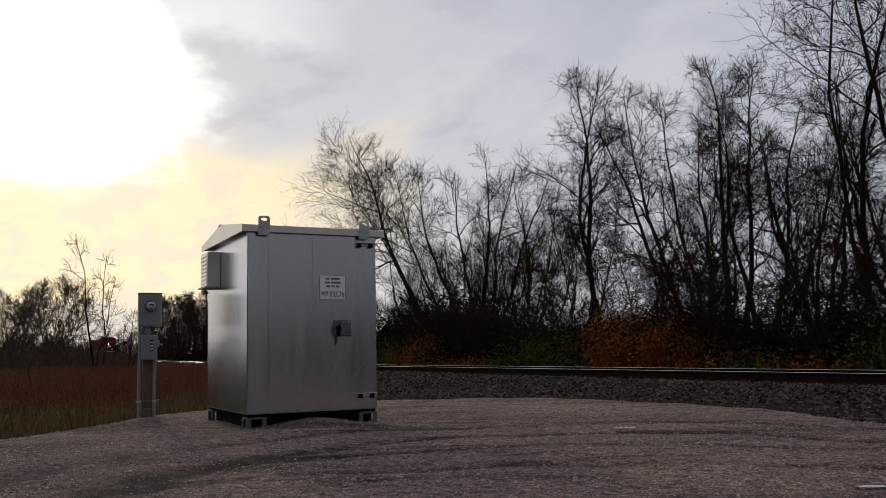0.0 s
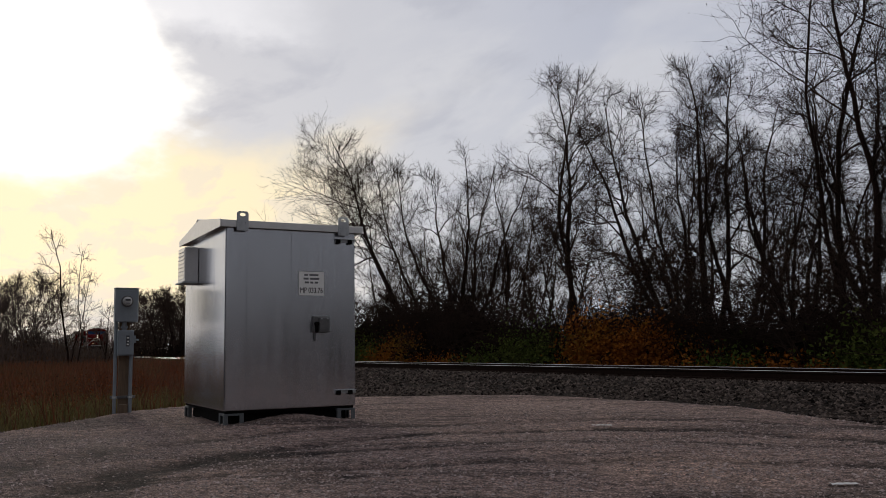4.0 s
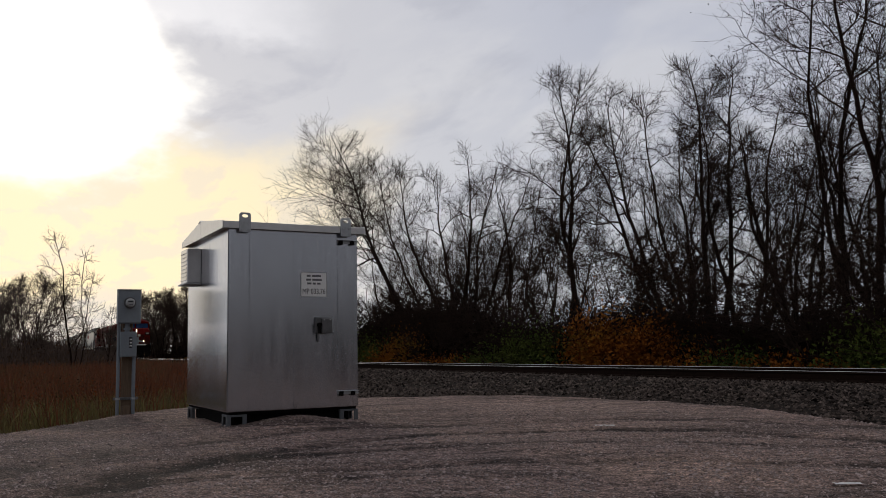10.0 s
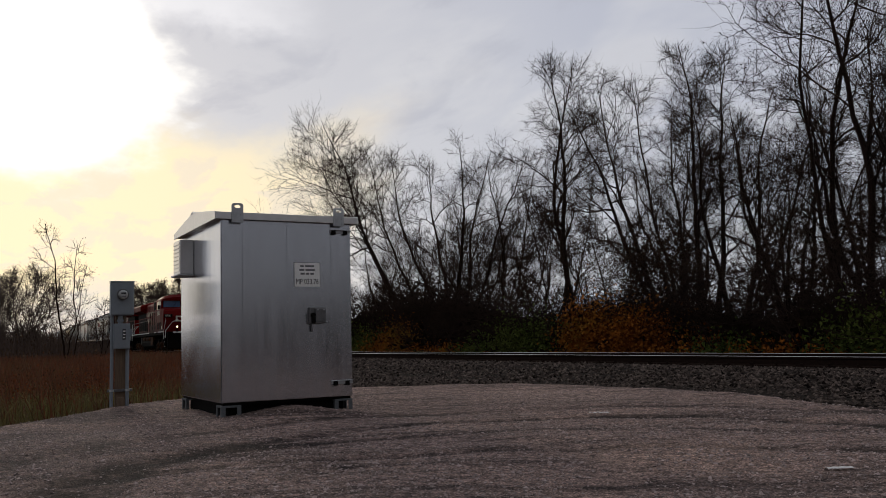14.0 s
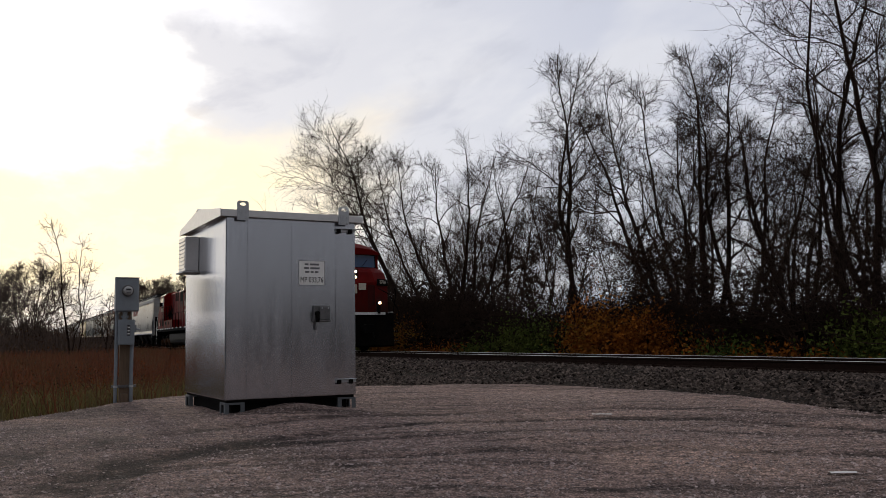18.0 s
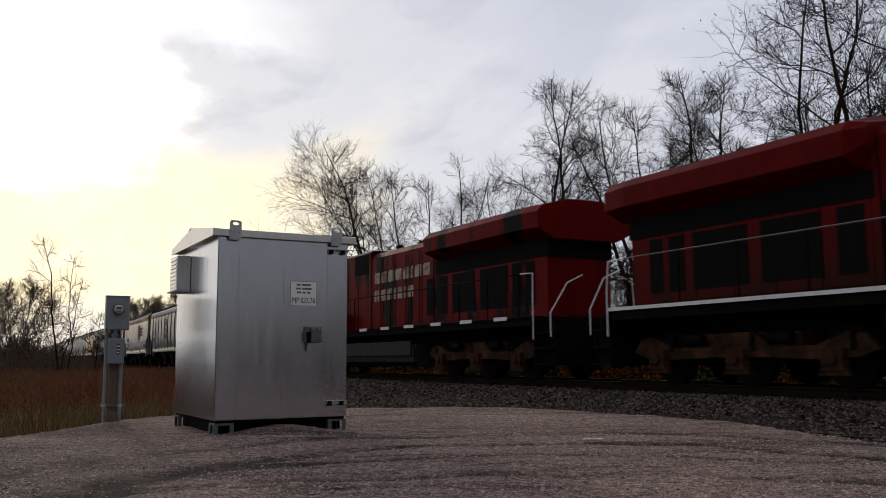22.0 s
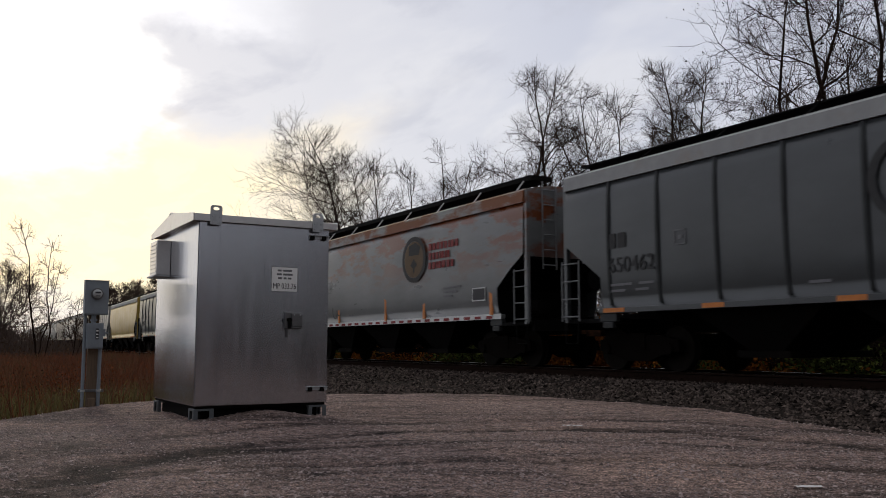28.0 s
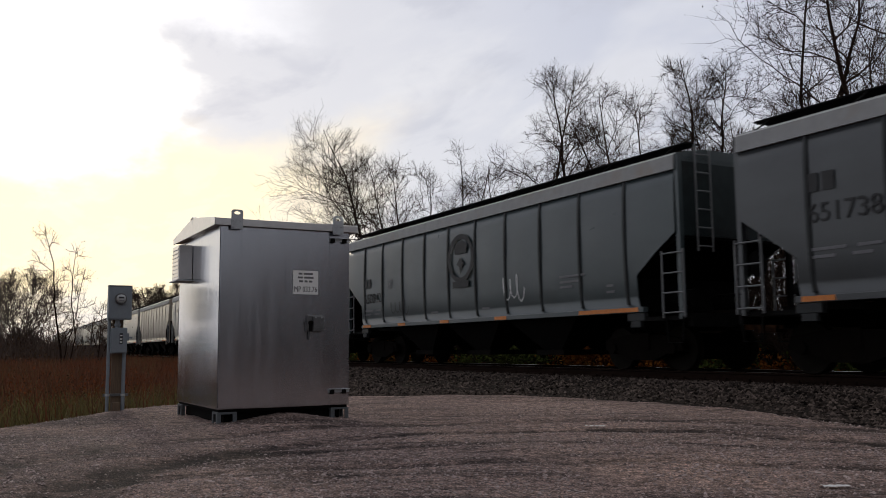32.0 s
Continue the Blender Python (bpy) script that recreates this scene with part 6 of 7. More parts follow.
        for a in (-5.05, -6.6):
            g = P("locker_louvre", Shape().box(a, a + 0.5, sgn * 1.535 - 0.004, sgn * 1.535 + 0.004, 1.78, 2.0), FRAME_BLACK)
        for k in range(11):
            x = -14.2 + k * 0.94
            if x < -9.7 or -9.3 < x < -4:
                P("door_gap", Shape().box(x - 0.012, x + 0.012, sgn * 1.004 - 0.006, sgn * 1.004 + 0.006, 2.15 if x > -8 else 1.6, 3.4 if x > -9.6 else 3.9), FRAME_BLACK)
        P("seam", Shape().box(-9.63, -9.57, sgn * 0.99 - 0.012, sgn * 0.99 + 0.012, 1.5, 4.1), low)
    # flared radiator canopy at the rear
    can = [(-0.98, 3.40), (-1.48, 3.62), (-1.50, 4.02), (-1.32, 4.20), (-0.5, 4.40), (0.5, 4.40), (1.32, 4.20), (1.50, 4.02), (1.48, 3.62), (0.98, 3.40)]
    P("radiator_canopy", Shape().loft([[(-20.25, y * 0.97, z - 0.02) for y, z in can], [(-19.6, y, z) for y, z in can], [(-14.45, y, z) for y, z in can],
                                       [(-14.25, y * 0.80, 4.12 + (z - 4.12) * 0.6) for y, z in can]]), body, "flared red radiator canopy", bevel=0.015)
    # a black box takes the place of the deep shade below the canopy
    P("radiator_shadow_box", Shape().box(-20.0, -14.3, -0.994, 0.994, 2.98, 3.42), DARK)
    P("exhaust_stack", Shape().box(-12.6, -11.9, -0.35, 0.35, 4.18, 4.34), FRAME_BLACK, bevel=0.02)
    P("horn", Shape().tube([(-10.2, 0.0, 4.24), (-10.0, 0.0, 4.42), (-9.7, 0.0, 4.42)], 0.05, 8, r2=0.09), FRAME_BLACK)
    P("antenna_dome", Shape().tube([(-2.6, 0.3, 4.42), (-2.6, 0.3, 4.54)], 0.12, 12, r2=0.05), FRAME_BLACK)
    P("dynamic_brake_vent", Shape().box(-8.9, -7.9, -0.5, 0.5, 4.26, 4.36), FRAME_BLACK, bevel=0.02)
    # rear face details
    P("rear_number", letters(number, 0.26, CREAM), None).matrix_basis = off @ pose(-19.96, 0, 3.2, 90, 0, -90)
    P("rear_door", Shape().box(-19.965, -19.95, -0.35, 0.35, 1.55, 3.1), low, bevel=0.01)
    # tank, reservoirs, trucks, pilot, couplers
    tm = tank_material or FRAME_BLACK
    P("fuel_tank", Shape().prism([(-1.32, 0.95), (-1.45, 0.75), (-1.40, 0.42), (-1.05, 0.28), (1.05, 0.28), (1.40, 0.42), (1.45, 0.75), (1.32, 0.95)], -13.7, -6.4, "x"), tm, "long fuel tank between the trucks", bevel=0.02)
    for sgn in (-1, 1):
        if tank_material is None:
            for a, b in ((-12.9, -11.25), (-10.75, -8.75)):
                P("air_reservoir", Shape().tube([(a, sgn * 1.30, 1.02), (a + 0.08, sgn * 1.30, 1.02)], 0.10, 14, r2=0.19, caps=True).tube([(a + 0.08, sgn * 1.30, 1.02), (b - 0.08, sgn * 1.30, 1.02)], 0.19, 14).tube(
                    [(b - 0.08, sgn * 1.30, 1.02), (b, sgn * 1.30, 1.02)], 0.19, 14, r2=0.10), TRUCK_GRIME, "grimy cylindrical air reservoir", smooth=False)
            P("battery_box", Shape().box(-8.0, -6.45, sgn * 1.36 - 0.10, sgn * 1.36 + 0.10, 0.5, 1.2), TRUCK_GRIME, bevel=0.02)
            P("filter_box", Shape().box(-13.95, -13.35, sgn * 1.36 - 0.10, sgn * 1.36 + 0.10, 0.6, 1.2), TANK_GREY, bevel=0.02)
        else:
            P("tank_side", Shape().box(-13.6, -6.5, sgn * 1.47 - 0.02, sgn * 1.47 + 0.02, 0.62, 1.05), tank_material, "flat grey tank side", bevel=0.01)
    for cx in (-3.1, -17.0):
        loco_truck(root, cx + 10.05)
    P("pilot", Shape().prism([(0.10, 1.44), (0.58, 1.44), (0.60, 0.95), (0.66, 0.22), (0.55, 0.16), (0.20, 0.30)], -1.32, 1.32), FRAME_BLACK, "black snow-plough pilot", bevel=0.01)
    P("anticlimber", Shape().box(0.10, 0.64, -0.95, 0.95, 1.42, 1.50), FRAME_BLACK)
    P("front_stripe", Shape().box(0.642, 0.65, -0.95, 0.95, 1.40, 1.50), STRIPE, "white stripe across the front")
    P("rear_pilot", Shape().box(L0 - 0.6, L0 - 0.05, -1.3, 1.3, 0.35, 1.40), FRAME_BLACK, bevel=0.02)
    for x0, d in ((0.6, 1), (L0 - 0.5, -1)):
        P("coupler", Shape().box(min(x0, x0 + d * 0.75), max(x0, x0 + d * 0.75), -0.09, 0.09, 0.78, 0.98).box(min(x0 + d * 0.55, x0 + d * 0.86), max(x0 + d * 0.55, x0 + d * 0.86), -0.17, 0.15, 0.72, 1.02), FRAME_BLACK, bevel=0.02)
        P("air_hose", Shape().tube([(x0 + d * 0.2, 0.3, 0.9), (x0 + d * 0.5, 0.32, 0.45), (x0 + d * 0.8, 0.25, 0.6)], 0.028, 6), DARK)
    # emblem on the nose, plain pale blocks
    for y0, y1, z0, z1 in ((-0.66, -0.22, 2.26, 2.70), (-0.12, 0.02, 2.26, 2.62), (0.10, 0.40, 2.40, 2.66)):
        if y1 < -0.2:
            P("emblem_block", Shape().box(0.30, 0.322, y0, y1, z1 - 0.10, z1).box(0.30, 0.322, y0, y1, z0, z0 + 0.10).box(0.30, 0.322, y0, y0 + 0.12, z0 + 0.10, z1 - 0.10), CREAM, back=0.3)
        else:
            P("emblem_block", Shape().box(0.30, 0.322, y0, y1, z0, z1), CREAM, back=0.3)
    P("nose_door", Shape().box(0.29, 0.305, 0.48, 0.78, 1.55, 2.6), low, back=0.3, bevel=0.01)
    TRAIN.append((root, mid, reverse))
    return root


locomotive("8706", -10.05, False, "grimy red leading locomotive with lit headlights and cream numerals", True)
RED_SOOT = mat("sooty_red_paint", (0.138, 0.0032, 0.0028), (0.092, 0.0028, 0.0025), 3.0, 0.42, c3=(0.006, 0.004, 0.004), scale3=0.75, amount3=(0.52, 0.58), rough2=0.58, stretch=(1.3, 1, 0.42), spec=0.035)
locomotive("8941", -32.85, True, "red second locomotive running backwards, cream numerals and white dashes", False, body=RED_SOOT, low=RED_SOOT, tank_material=TANK_GREY)


# ---------- covered hopper cars ----------
def hopper_paint(name, c, c2, rust=None, amount=(0.56, 0.70), rise=None, stretch=(0.5, 1, 1.0)):
    return mat(name, c, c2, 2.2, 0.26, c3=rust or tuple(v * 0.72 for v in c), scale3=0.9, amount3=amount, stretch=stretch, rough2=0.38, rise=rise, spec=0.55)


GREY_CAR = hopper_paint("grey_car_paint", (0.050, 0.056, 0.059), (0.040, 0.044, 0.047))
TEAL_CAR = hopper_paint("blue_grey_car_paint", (0.046, 0.064, 0.068), (0.038, 0.052, 0.056))
WHITE_CAR = hopper_paint("white_car_paint", (0.34, 0.34, 0.325), (0.28, 0.28, 0.265), (0.20, 0.11, 0.05), (0.52, 0.66), (2.9, 3.8), (0.5, 1, 1.8))
RUST_CAR = hopper_paint("rusting_white_paint", (0.150, 0.155, 0.157), (0.120, 0.125, 0.127), (0.150, 0.036, 0.006), (0.475, 0.56), (2.0, 3.2), (0.75, 1, 2.2))
RUST_BAND = mat("rusting_roof_band", (0.30, 0.30, 0.29), (0.24, 0.23, 0.22), 4, 0.6, c3=(0.19, 0.055, 0.012), scale3=0.9, amount3=(0.42, 0.54), stretch=(0.6, 1, 1.5))
YELLOW_CAR = hopper_paint("yellow_car_paint", (0.52, 0.36, 0.08), (0.45, 0.31, 0.07), (0.25, 0.17, 0.08), (0.60, 0.75))
TAN_CAR = hopper_paint("tan_car_paint", (0.40, 0.36, 0.30), (0.34, 0.30, 0.25), (0.22, 0.15, 0.10), (0.56, 0.7))
BAND = mat("pale_roof_band", (0.31, 0.315, 0.315), (0.26, 0.265, 0.265), 4, 0.6, c3=(0.28, 0.25, 0.22), scale3=1.2)
TAN_FIELD = mat("tan_emblem", (0.16, 0.10, 0.05), (0.11, 0.07, 0.035), 6, 0.7)
RED_INK = mat("red_lettering", (0.24, 0.010, 0.012), (0.17, 0.010, 0.012), 8, 0.6)
DARK_INK = mat("dark_lettering", (0.014, 0.014, 0.015), (0.022, 0.022, 0.023), 8, 0.65)
SPRAY_DARK = mat("dark_spray_paint", (0.030, 0.031, 0.033), (0.06, 0.06, 0.06), 6, 0.7)
SPRAY_WHITE = mat("white_spray_paint", (0.7, 0.7, 0.7), (0.6, 0.6, 0.6), 6, 0.7)
LADDER_GREY = mat("grey_ladder_paint", (0.17, 0.175, 0.18), (0.11, 0.115, 0.12), 6, 0.6)
# blue-green car ends, with the shade of facing away from the sun in the colour
END_TEAL_SHADE = mat("shaded_blue_green_end_paint", (0.020, 0.030, 0.031), (0.013, 0.019, 0.020), 3, 0.5, c3=(0.010, 0.010, 0.009), scale3=0.9, spec=0.2)
RIB_GRIME = mat("grimy_rib_paint", (0.026, 0.029, 0.030), (0.017, 0.019, 0.020), 4, 0.5, spec=0.25)
# near-black steel for trucks, end parts and roof fittings
HOPPER_TRUCK = mat("near_black_truck", (0.006, 0.0045, 0.0035), (0.004, 0.003, 0.0025), 5, 0.85, spec=0.03)
END_DARK = mat("near_black_steel", (0.0065, 0.0065, 0.0065), (0.0045, 0.0042, 0.004), 5, 0.75, spec=0.06)
SIDE = [(1.50, 1.22), (1.56, 1.50), (1.595, 2.2), (1.60, 2.9), (1.58, 3.6), (1.54, 3.97)]


def side_y(z):
    return float(np.interp(z, [p[1] for p in SIDE], [p[0] for p in SIDE]))


def side_sheet(material, sgn):
    """A curved side sheet with cut lower corners."""
    s = Shape()
    xs = np.linspace(-1, 1, 67)
    rings = []
    for z in (1.22, 1.5, 1.9, 2.3, 2.65, 3.1, 3.6, 3.97):
        ln = 6.84 if z <= 1.9 else (6.80 + (z - 1.9) / 0.75 * 1.15 if z < 2.65 else 7.95)
        # the sheet is drawn in a little at its ribs and sags unevenly between them
        sag = 0.014 * math.sin(math.pi * (z - 1.22) / 2.75)
        rings.append([(x * ln, sgn * (side_y(z) + sag * (0.5 + 0.5 * math.cos(2 * math.pi * (x * ln - 1.32) / 1.455) + 0.5 * math.sin(1.3 * x * ln + 2.1 * z)) - sag), z) for x in xs])
    inner = [[(x, y - sgn * 0.03, z) for x, y, z in r] for r in rings]
    s.loft([rings[0]] + rings + rings[-1:] + inner[::-1] + inner[:1], closed=False, caps=False)
    me = s.mesh("side_sheet", material, fix=True)
    me.polygons.foreach_set("use_smooth", [True] * len(me.polygons))
    return me


RIBS = [6.53, 5.03, 3.54, 2.05, 0.60, -0.85, -2.28, -3.72, -5.16, -6.55]


def seg_curve(parent, name, pts, width, material, y):
    """A flat painted stroke on the side sheet."""
    s = Shape()
    for (x0, z0), (x1, z1) in zip(pts, pts[1:]):
        d = Vector((x1 - x0, z1 - z0))
        if d.length < 1e-4:
            continue
        n = Vector((-d.y, d.x)).normalized() * width / 2
        ya, yb = -side_y(z0) - y, -side_y(z1) - y
        s.add([(x0 + n.x, ya, z0 + n.y), (x0 - n.x, ya, z0 - n.y), (x1 - n.x, yb, z1 - n.y), (x1 + n.x, yb, z1 + n.y)], [(0, 1, 2, 3)])
    return part(name, s, material, parent, fix=False)


def hopper(index, material, label, number="", marks=(), stripe="orange", ribs=True, band=None, boards=False, shift=(0.0, 0.0)):
    sx_, sz_ = shift
    root = thing("hopper_car", label, "freight car", "covered hopper cars of the train")
    for g in (-1, 1):
        part("side_sheet", shared(("side", material.name, g), lambda: side_sheet(material, g)), None, root)
        part("end_sheet", shared(("end", material.name, g), lambda: Shape().box(min(g * 7.93, g * 7.96), max(g * 7.93, g * 7.96), -1.5, 1.5, 2.6, 4.15).mesh("end_sheet", END_TEAL_SHADE if material in (GREY_CAR, TEAL_CAR) else material)), None, root)
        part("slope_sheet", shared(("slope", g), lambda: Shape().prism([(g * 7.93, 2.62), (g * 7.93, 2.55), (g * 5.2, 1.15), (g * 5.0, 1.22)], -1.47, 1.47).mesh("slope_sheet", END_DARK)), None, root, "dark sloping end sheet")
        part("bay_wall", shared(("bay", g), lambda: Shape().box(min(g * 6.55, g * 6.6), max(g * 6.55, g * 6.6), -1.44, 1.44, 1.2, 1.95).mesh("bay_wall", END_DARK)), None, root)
    bm_ = band or BAND
    for g in (-1, 1):
        part("roof_band", shared(("band", bm_.name, g), lambda: Shape().prism([(g * 1.53, 3.86), (g * 1.60, 3.86), (g * 1.585, 4.14), (g * 1.50, 4.20)], -7.98, 7.98, "x").mesh("roof_band", bm_)), None, root, "pale band along the eaves")
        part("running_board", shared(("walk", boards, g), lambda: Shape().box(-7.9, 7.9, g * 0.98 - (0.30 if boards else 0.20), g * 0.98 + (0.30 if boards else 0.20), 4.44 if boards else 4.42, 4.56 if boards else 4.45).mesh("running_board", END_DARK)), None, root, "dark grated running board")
        part("side_sill", shared(("sill", material.name, g), lambda: Shape().box(-6.95, 6.95, min(g * 1.53, g * 1.40), max(g * 1.53, g * 1.40), 1.16, 1.27).mesh("side_sill", material, bevel=0.01)), None, root)
    part("roof", shared(("roof", material.name), lambda: Shape().prism([(-1.52, 4.05), (-1.52, 4.19), (-0.75, 4.33), (0.75, 4.33), (1.52, 4.19), (1.52, 4.05)], -7.96, 7.96, "x").mesh("roof", material)), None, root)

    def build_hatch():
        s = Shape().box(-7.2, 7.2, -0.32, 0.32, 4.33, 4.45)
        for k in range(9):
            x = -6.4 + k * 1.6
            s.box(x - 0.55, x + 0.55, -0.38, 0.38, 4.45, 4.50)
        return s.mesh("hatch_cover", END_DARK)
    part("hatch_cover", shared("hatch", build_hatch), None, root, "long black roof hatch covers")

    if index < 6:
        for k in range(9):
            for sgn in (-1, 1):
                br = shared(("bracket", boards, sgn), lambda: Shape().tube([(0, sgn * 1.52, 4.17), (0.02, sgn * (1.30 if boards else 1.15), 4.45 if boards else 4.42)], 0.02, 5).mesh("bracket", STRIPE if boards else END_DARK))
                part("bracket", br, None, root).matrix_basis = pose(-7.6 + k * 1.9, 0, 0)
    if ribs:
        for x in RIBS:
            for sgn in (-1, 1):
                def build_rib():
                    ring = [[(dx, sgn * (side_y(z) + h), z) for dx, h in ((-0.055, -0.01), (-0.03, 0.028), (0.03, 0.028), (0.055, -0.01))] for z in (1.32, 1.7, 2.3, 2.9, 3.5, 3.9)]
                    return Shape().loft(ring).mesh("rib", RIB_GRIME if material in (GREY_CAR, TEAL_CAR) else material)
                part("rib", shared(("rib", material.name, sgn), build_rib), None, root).matrix_basis = pose(x, 0, 0)
    # side sill with its stripe or reflectors
    if stripe == "orange":
        for x, w in ((-6.5, 0.62), (-3.9, 0.5), (-1.2, 0.5), (1.7, 0.55), (5.85, 1.9)):
            part("reflector", shared(("refl", w), lambda: Shape().box(0, w, -1.538, -1.53, 1.175, 1.262).mesh("reflector", ORANGE)), None, root, "orange reflector strip").matrix_basis = pose(x - w / 2, 0, 0)
    elif stripe == "red":
        part("placard", Shape().box(5.75, 6.35, -side_y(1.8) - 0.02, -side_y(1.8) - 0.012, 1.62, 1.96), STRIPE, root, "white-edged black data placard")
        part("placard_field", Shape().box(5.78, 6.32, -side_y(1.8) - 0.026, -side_y(1.8) - 0.020, 1.65, 1.93), BLACK_INK, root)
        for x, lean in ((-6.72, 0.05), (-2.8, 0.0), (0.7, 0.0), (3.1, 0.0), (6.5, 0.03)):
            part("tall_reflector", Shape().prism([(x, 1.26), (x + 0.13, 1.26), (x + 0.13 - lean, 2.1), (x - lean, 2.1)], -side_y(1.3) - 0.05, -side_y(1.3) - 0.02), ORANGE, root, "upright orange reflector")
        part("stripe", Shape().box(-6.95, 6.95, -1.537, -1.53, 1.15, 1.28), STRIPE, root)
        for k in range(26):
            part("reflector", shared("redref", lambda: Shape().box(0, 0.28, -1.542, -1.536, 1.165, 1.235).mesh("reflector", RED_INK)), None, root).matrix_basis = pose(-6.7 + k * 0.52, 0, 0)
    elif stripe == "white":
        part("stripe", Shape().box(-6.95, 6.95, -1.537, -1.53, 1.165, 1.262), STRIPE, root)
    # ends: ladders, posts, platform, brake wheel
    for sx in (-1, 1):
        for sy in (-1, 1):
            def build_ladder():
                s = Shape()
                for x in (7.55, 8.12):
                    s.tube([(sx * x, sy * 1.56, 1.02), (sx * x, sy * 1.56, 2.32)], 0.022, 6)
                for k in range(4):
                    s.tube([(sx * 7.55, sy * 1.56, 1.12 + k * 0.38), (sx * 8.12, sy * 1.56, 1.12 + k * 0.38)], 0.018, 6)
                return s.mesh("ladder", LADDER_GREY)
            part("ladder", shared(("ladder", sx, sy), build_ladder), None, root, "pale steel end ladder")
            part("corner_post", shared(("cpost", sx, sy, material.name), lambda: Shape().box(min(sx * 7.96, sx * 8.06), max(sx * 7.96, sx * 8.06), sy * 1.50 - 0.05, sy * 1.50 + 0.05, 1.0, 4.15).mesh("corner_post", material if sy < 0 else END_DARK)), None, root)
            part("jacking_pad", shared(("jack", sx, sy), lambda: Shape().box(min(sx * 6.45, sx * 6.95), max(sx * 6.45, sx * 6.95), sy * 1.45 - 0.06, sy * 1.45 + 0.06, 0.99, 1.15).box(min(sx * 6.55, sx * 6.85), max(sx * 6.55, sx * 6.85), sy * 1.47 - 0.05, sy * 1.47 + 0.05, 0.86, 0.985).mesh("jacking_pad", RIB_GRIME, bevel=0.01)), None, root)
            part("stirrup", shared(("stirrup", sx, sy), lambda: Shape().tube([(sx * 7.6, sy * 1.54, 1.05), (sx * 7.64, sy * 1.54, 0.55), (sx * 8.02, sy * 1.54, 0.55), (sx * 8.06, sy * 1.54, 1.05)], 0.02, 6).mesh("stirrup", END_DARK)), None, root)

        def build_high():
            s = Shape()
            for y in (-0.75, -0.35):
                s.tube([(sx * 8.02, y - 0.3, 2.3), (sx * 8.02, y - 0.3, 4.4)], 0.02, 6)
            for k in range(6):
                s.tube([(sx * 8.02, -1.05, 2.4 + k * 0.36), (sx * 8.02, -0.65, 2.4 + k * 0.36)], 0.016, 5)
            return s.mesh("end_ladder", LADDER_GREY)
        part("end_ladder", shared(("high", sx), build_high), None, root)
        part("end_platform", shared(("plat", sx), lambda: Shape().box(min(sx * 6.6, sx * 8.15), max(sx * 6.6, sx * 8.15), -1.5, 1.5, 0.98, 1.06).box(min(sx * 8.1, sx * 8.2), max(sx * 8.1, sx * 8.2), -1.45, 1.45, 0.85, 1.1).mesh("end_platform", END_DARK)), None, root)
        part("coupler", shared(("cpl", sx), lambda: Shape().box(min(sx * 8.1, sx * 8.76), max(sx * 8.1, sx * 8.76), -0.09, 0.09, 0.78, 0.98).box(min(sx * 8.5, sx * 8.77), max(sx * 8.5, sx * 8.77), -0.17, 0.15, 0.72, 1.02).mesh("coupler", TRUCK_GRIME)), None, root)
        part("brake_wheel", shared(("bw", sx), lambda: Shape().tube([(sx * 8.06, 0.5, 2.1), (sx * 8.10, 0.5, 2.1)], 0.26, 14).mesh("brake_wheel", END_DARK)), None, root)
        part("brake_cylinder", shared(("bcy", sx), lambda: Shape().tube([(sx * 6.9, -0.7, 1.45), (sx * 7.5, -0.7, 1.45)], 0.16, 12).mesh("brake_cylinder", END_DARK)), None, root)
        part("air_tank", shared(("tank", sx), lambda: Shape().tube([(sx * 7.1, 0.4, 1.35), (sx * 7.7, 0.4, 1.35)], 0.2, 12).mesh("air_tank", END_DARK)), None, root)

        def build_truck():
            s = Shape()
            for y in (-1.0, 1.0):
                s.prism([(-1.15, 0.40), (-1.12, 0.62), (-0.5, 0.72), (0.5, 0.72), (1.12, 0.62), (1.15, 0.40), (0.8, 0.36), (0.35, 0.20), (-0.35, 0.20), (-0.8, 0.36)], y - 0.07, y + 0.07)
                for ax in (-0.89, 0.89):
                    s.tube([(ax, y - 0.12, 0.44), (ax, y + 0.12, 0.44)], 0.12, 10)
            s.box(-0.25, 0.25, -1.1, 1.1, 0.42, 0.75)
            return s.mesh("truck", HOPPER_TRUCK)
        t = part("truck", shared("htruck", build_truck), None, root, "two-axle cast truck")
        t.matrix_basis = pose(sx * 6.35, 0, 0)
        for ax in (-0.89, 0.89):
            wheelset(t, ax, 0.44)
    part("center_sill", shared("csill", lambda: Shape().box(-8.2, 8.2, -0.32, 0.32, 0.78, 1.18).mesh("center_sill", FRAME_BLACK)), None, root)
    for x in (-3.2, 0.0, 3.2):
        for y in (-0.72, 0.72):
            funnel = shared("hbay", lambda: Shape().loft([[(-1.45, -0.66, 1.2), (1.45, -0.66, 1.2), (1.45, 0.66, 1.2), (-1.45, 0.66, 1.2)], [(-0.35, -0.3, 0.42), (0.35, -0.3, 0.42), (0.35, 0.3, 0.42), (-0.35, 0.3, 0.42)]]).mesh("discharge_bay", FRAME_BLACK))
            gate = shared("hgate", lambda: Shape().box(-0.55, 0.55, -0.4, 0.4, 0.30, 0.42).mesh("gate", FRAME_BLACK))
            bay = part("discharge_bay", funnel, None, root, "black funnel-shaped discharge bay")
            bay.matrix_basis = pose(x, y, 0)
            part("gate", gate, None, bay)
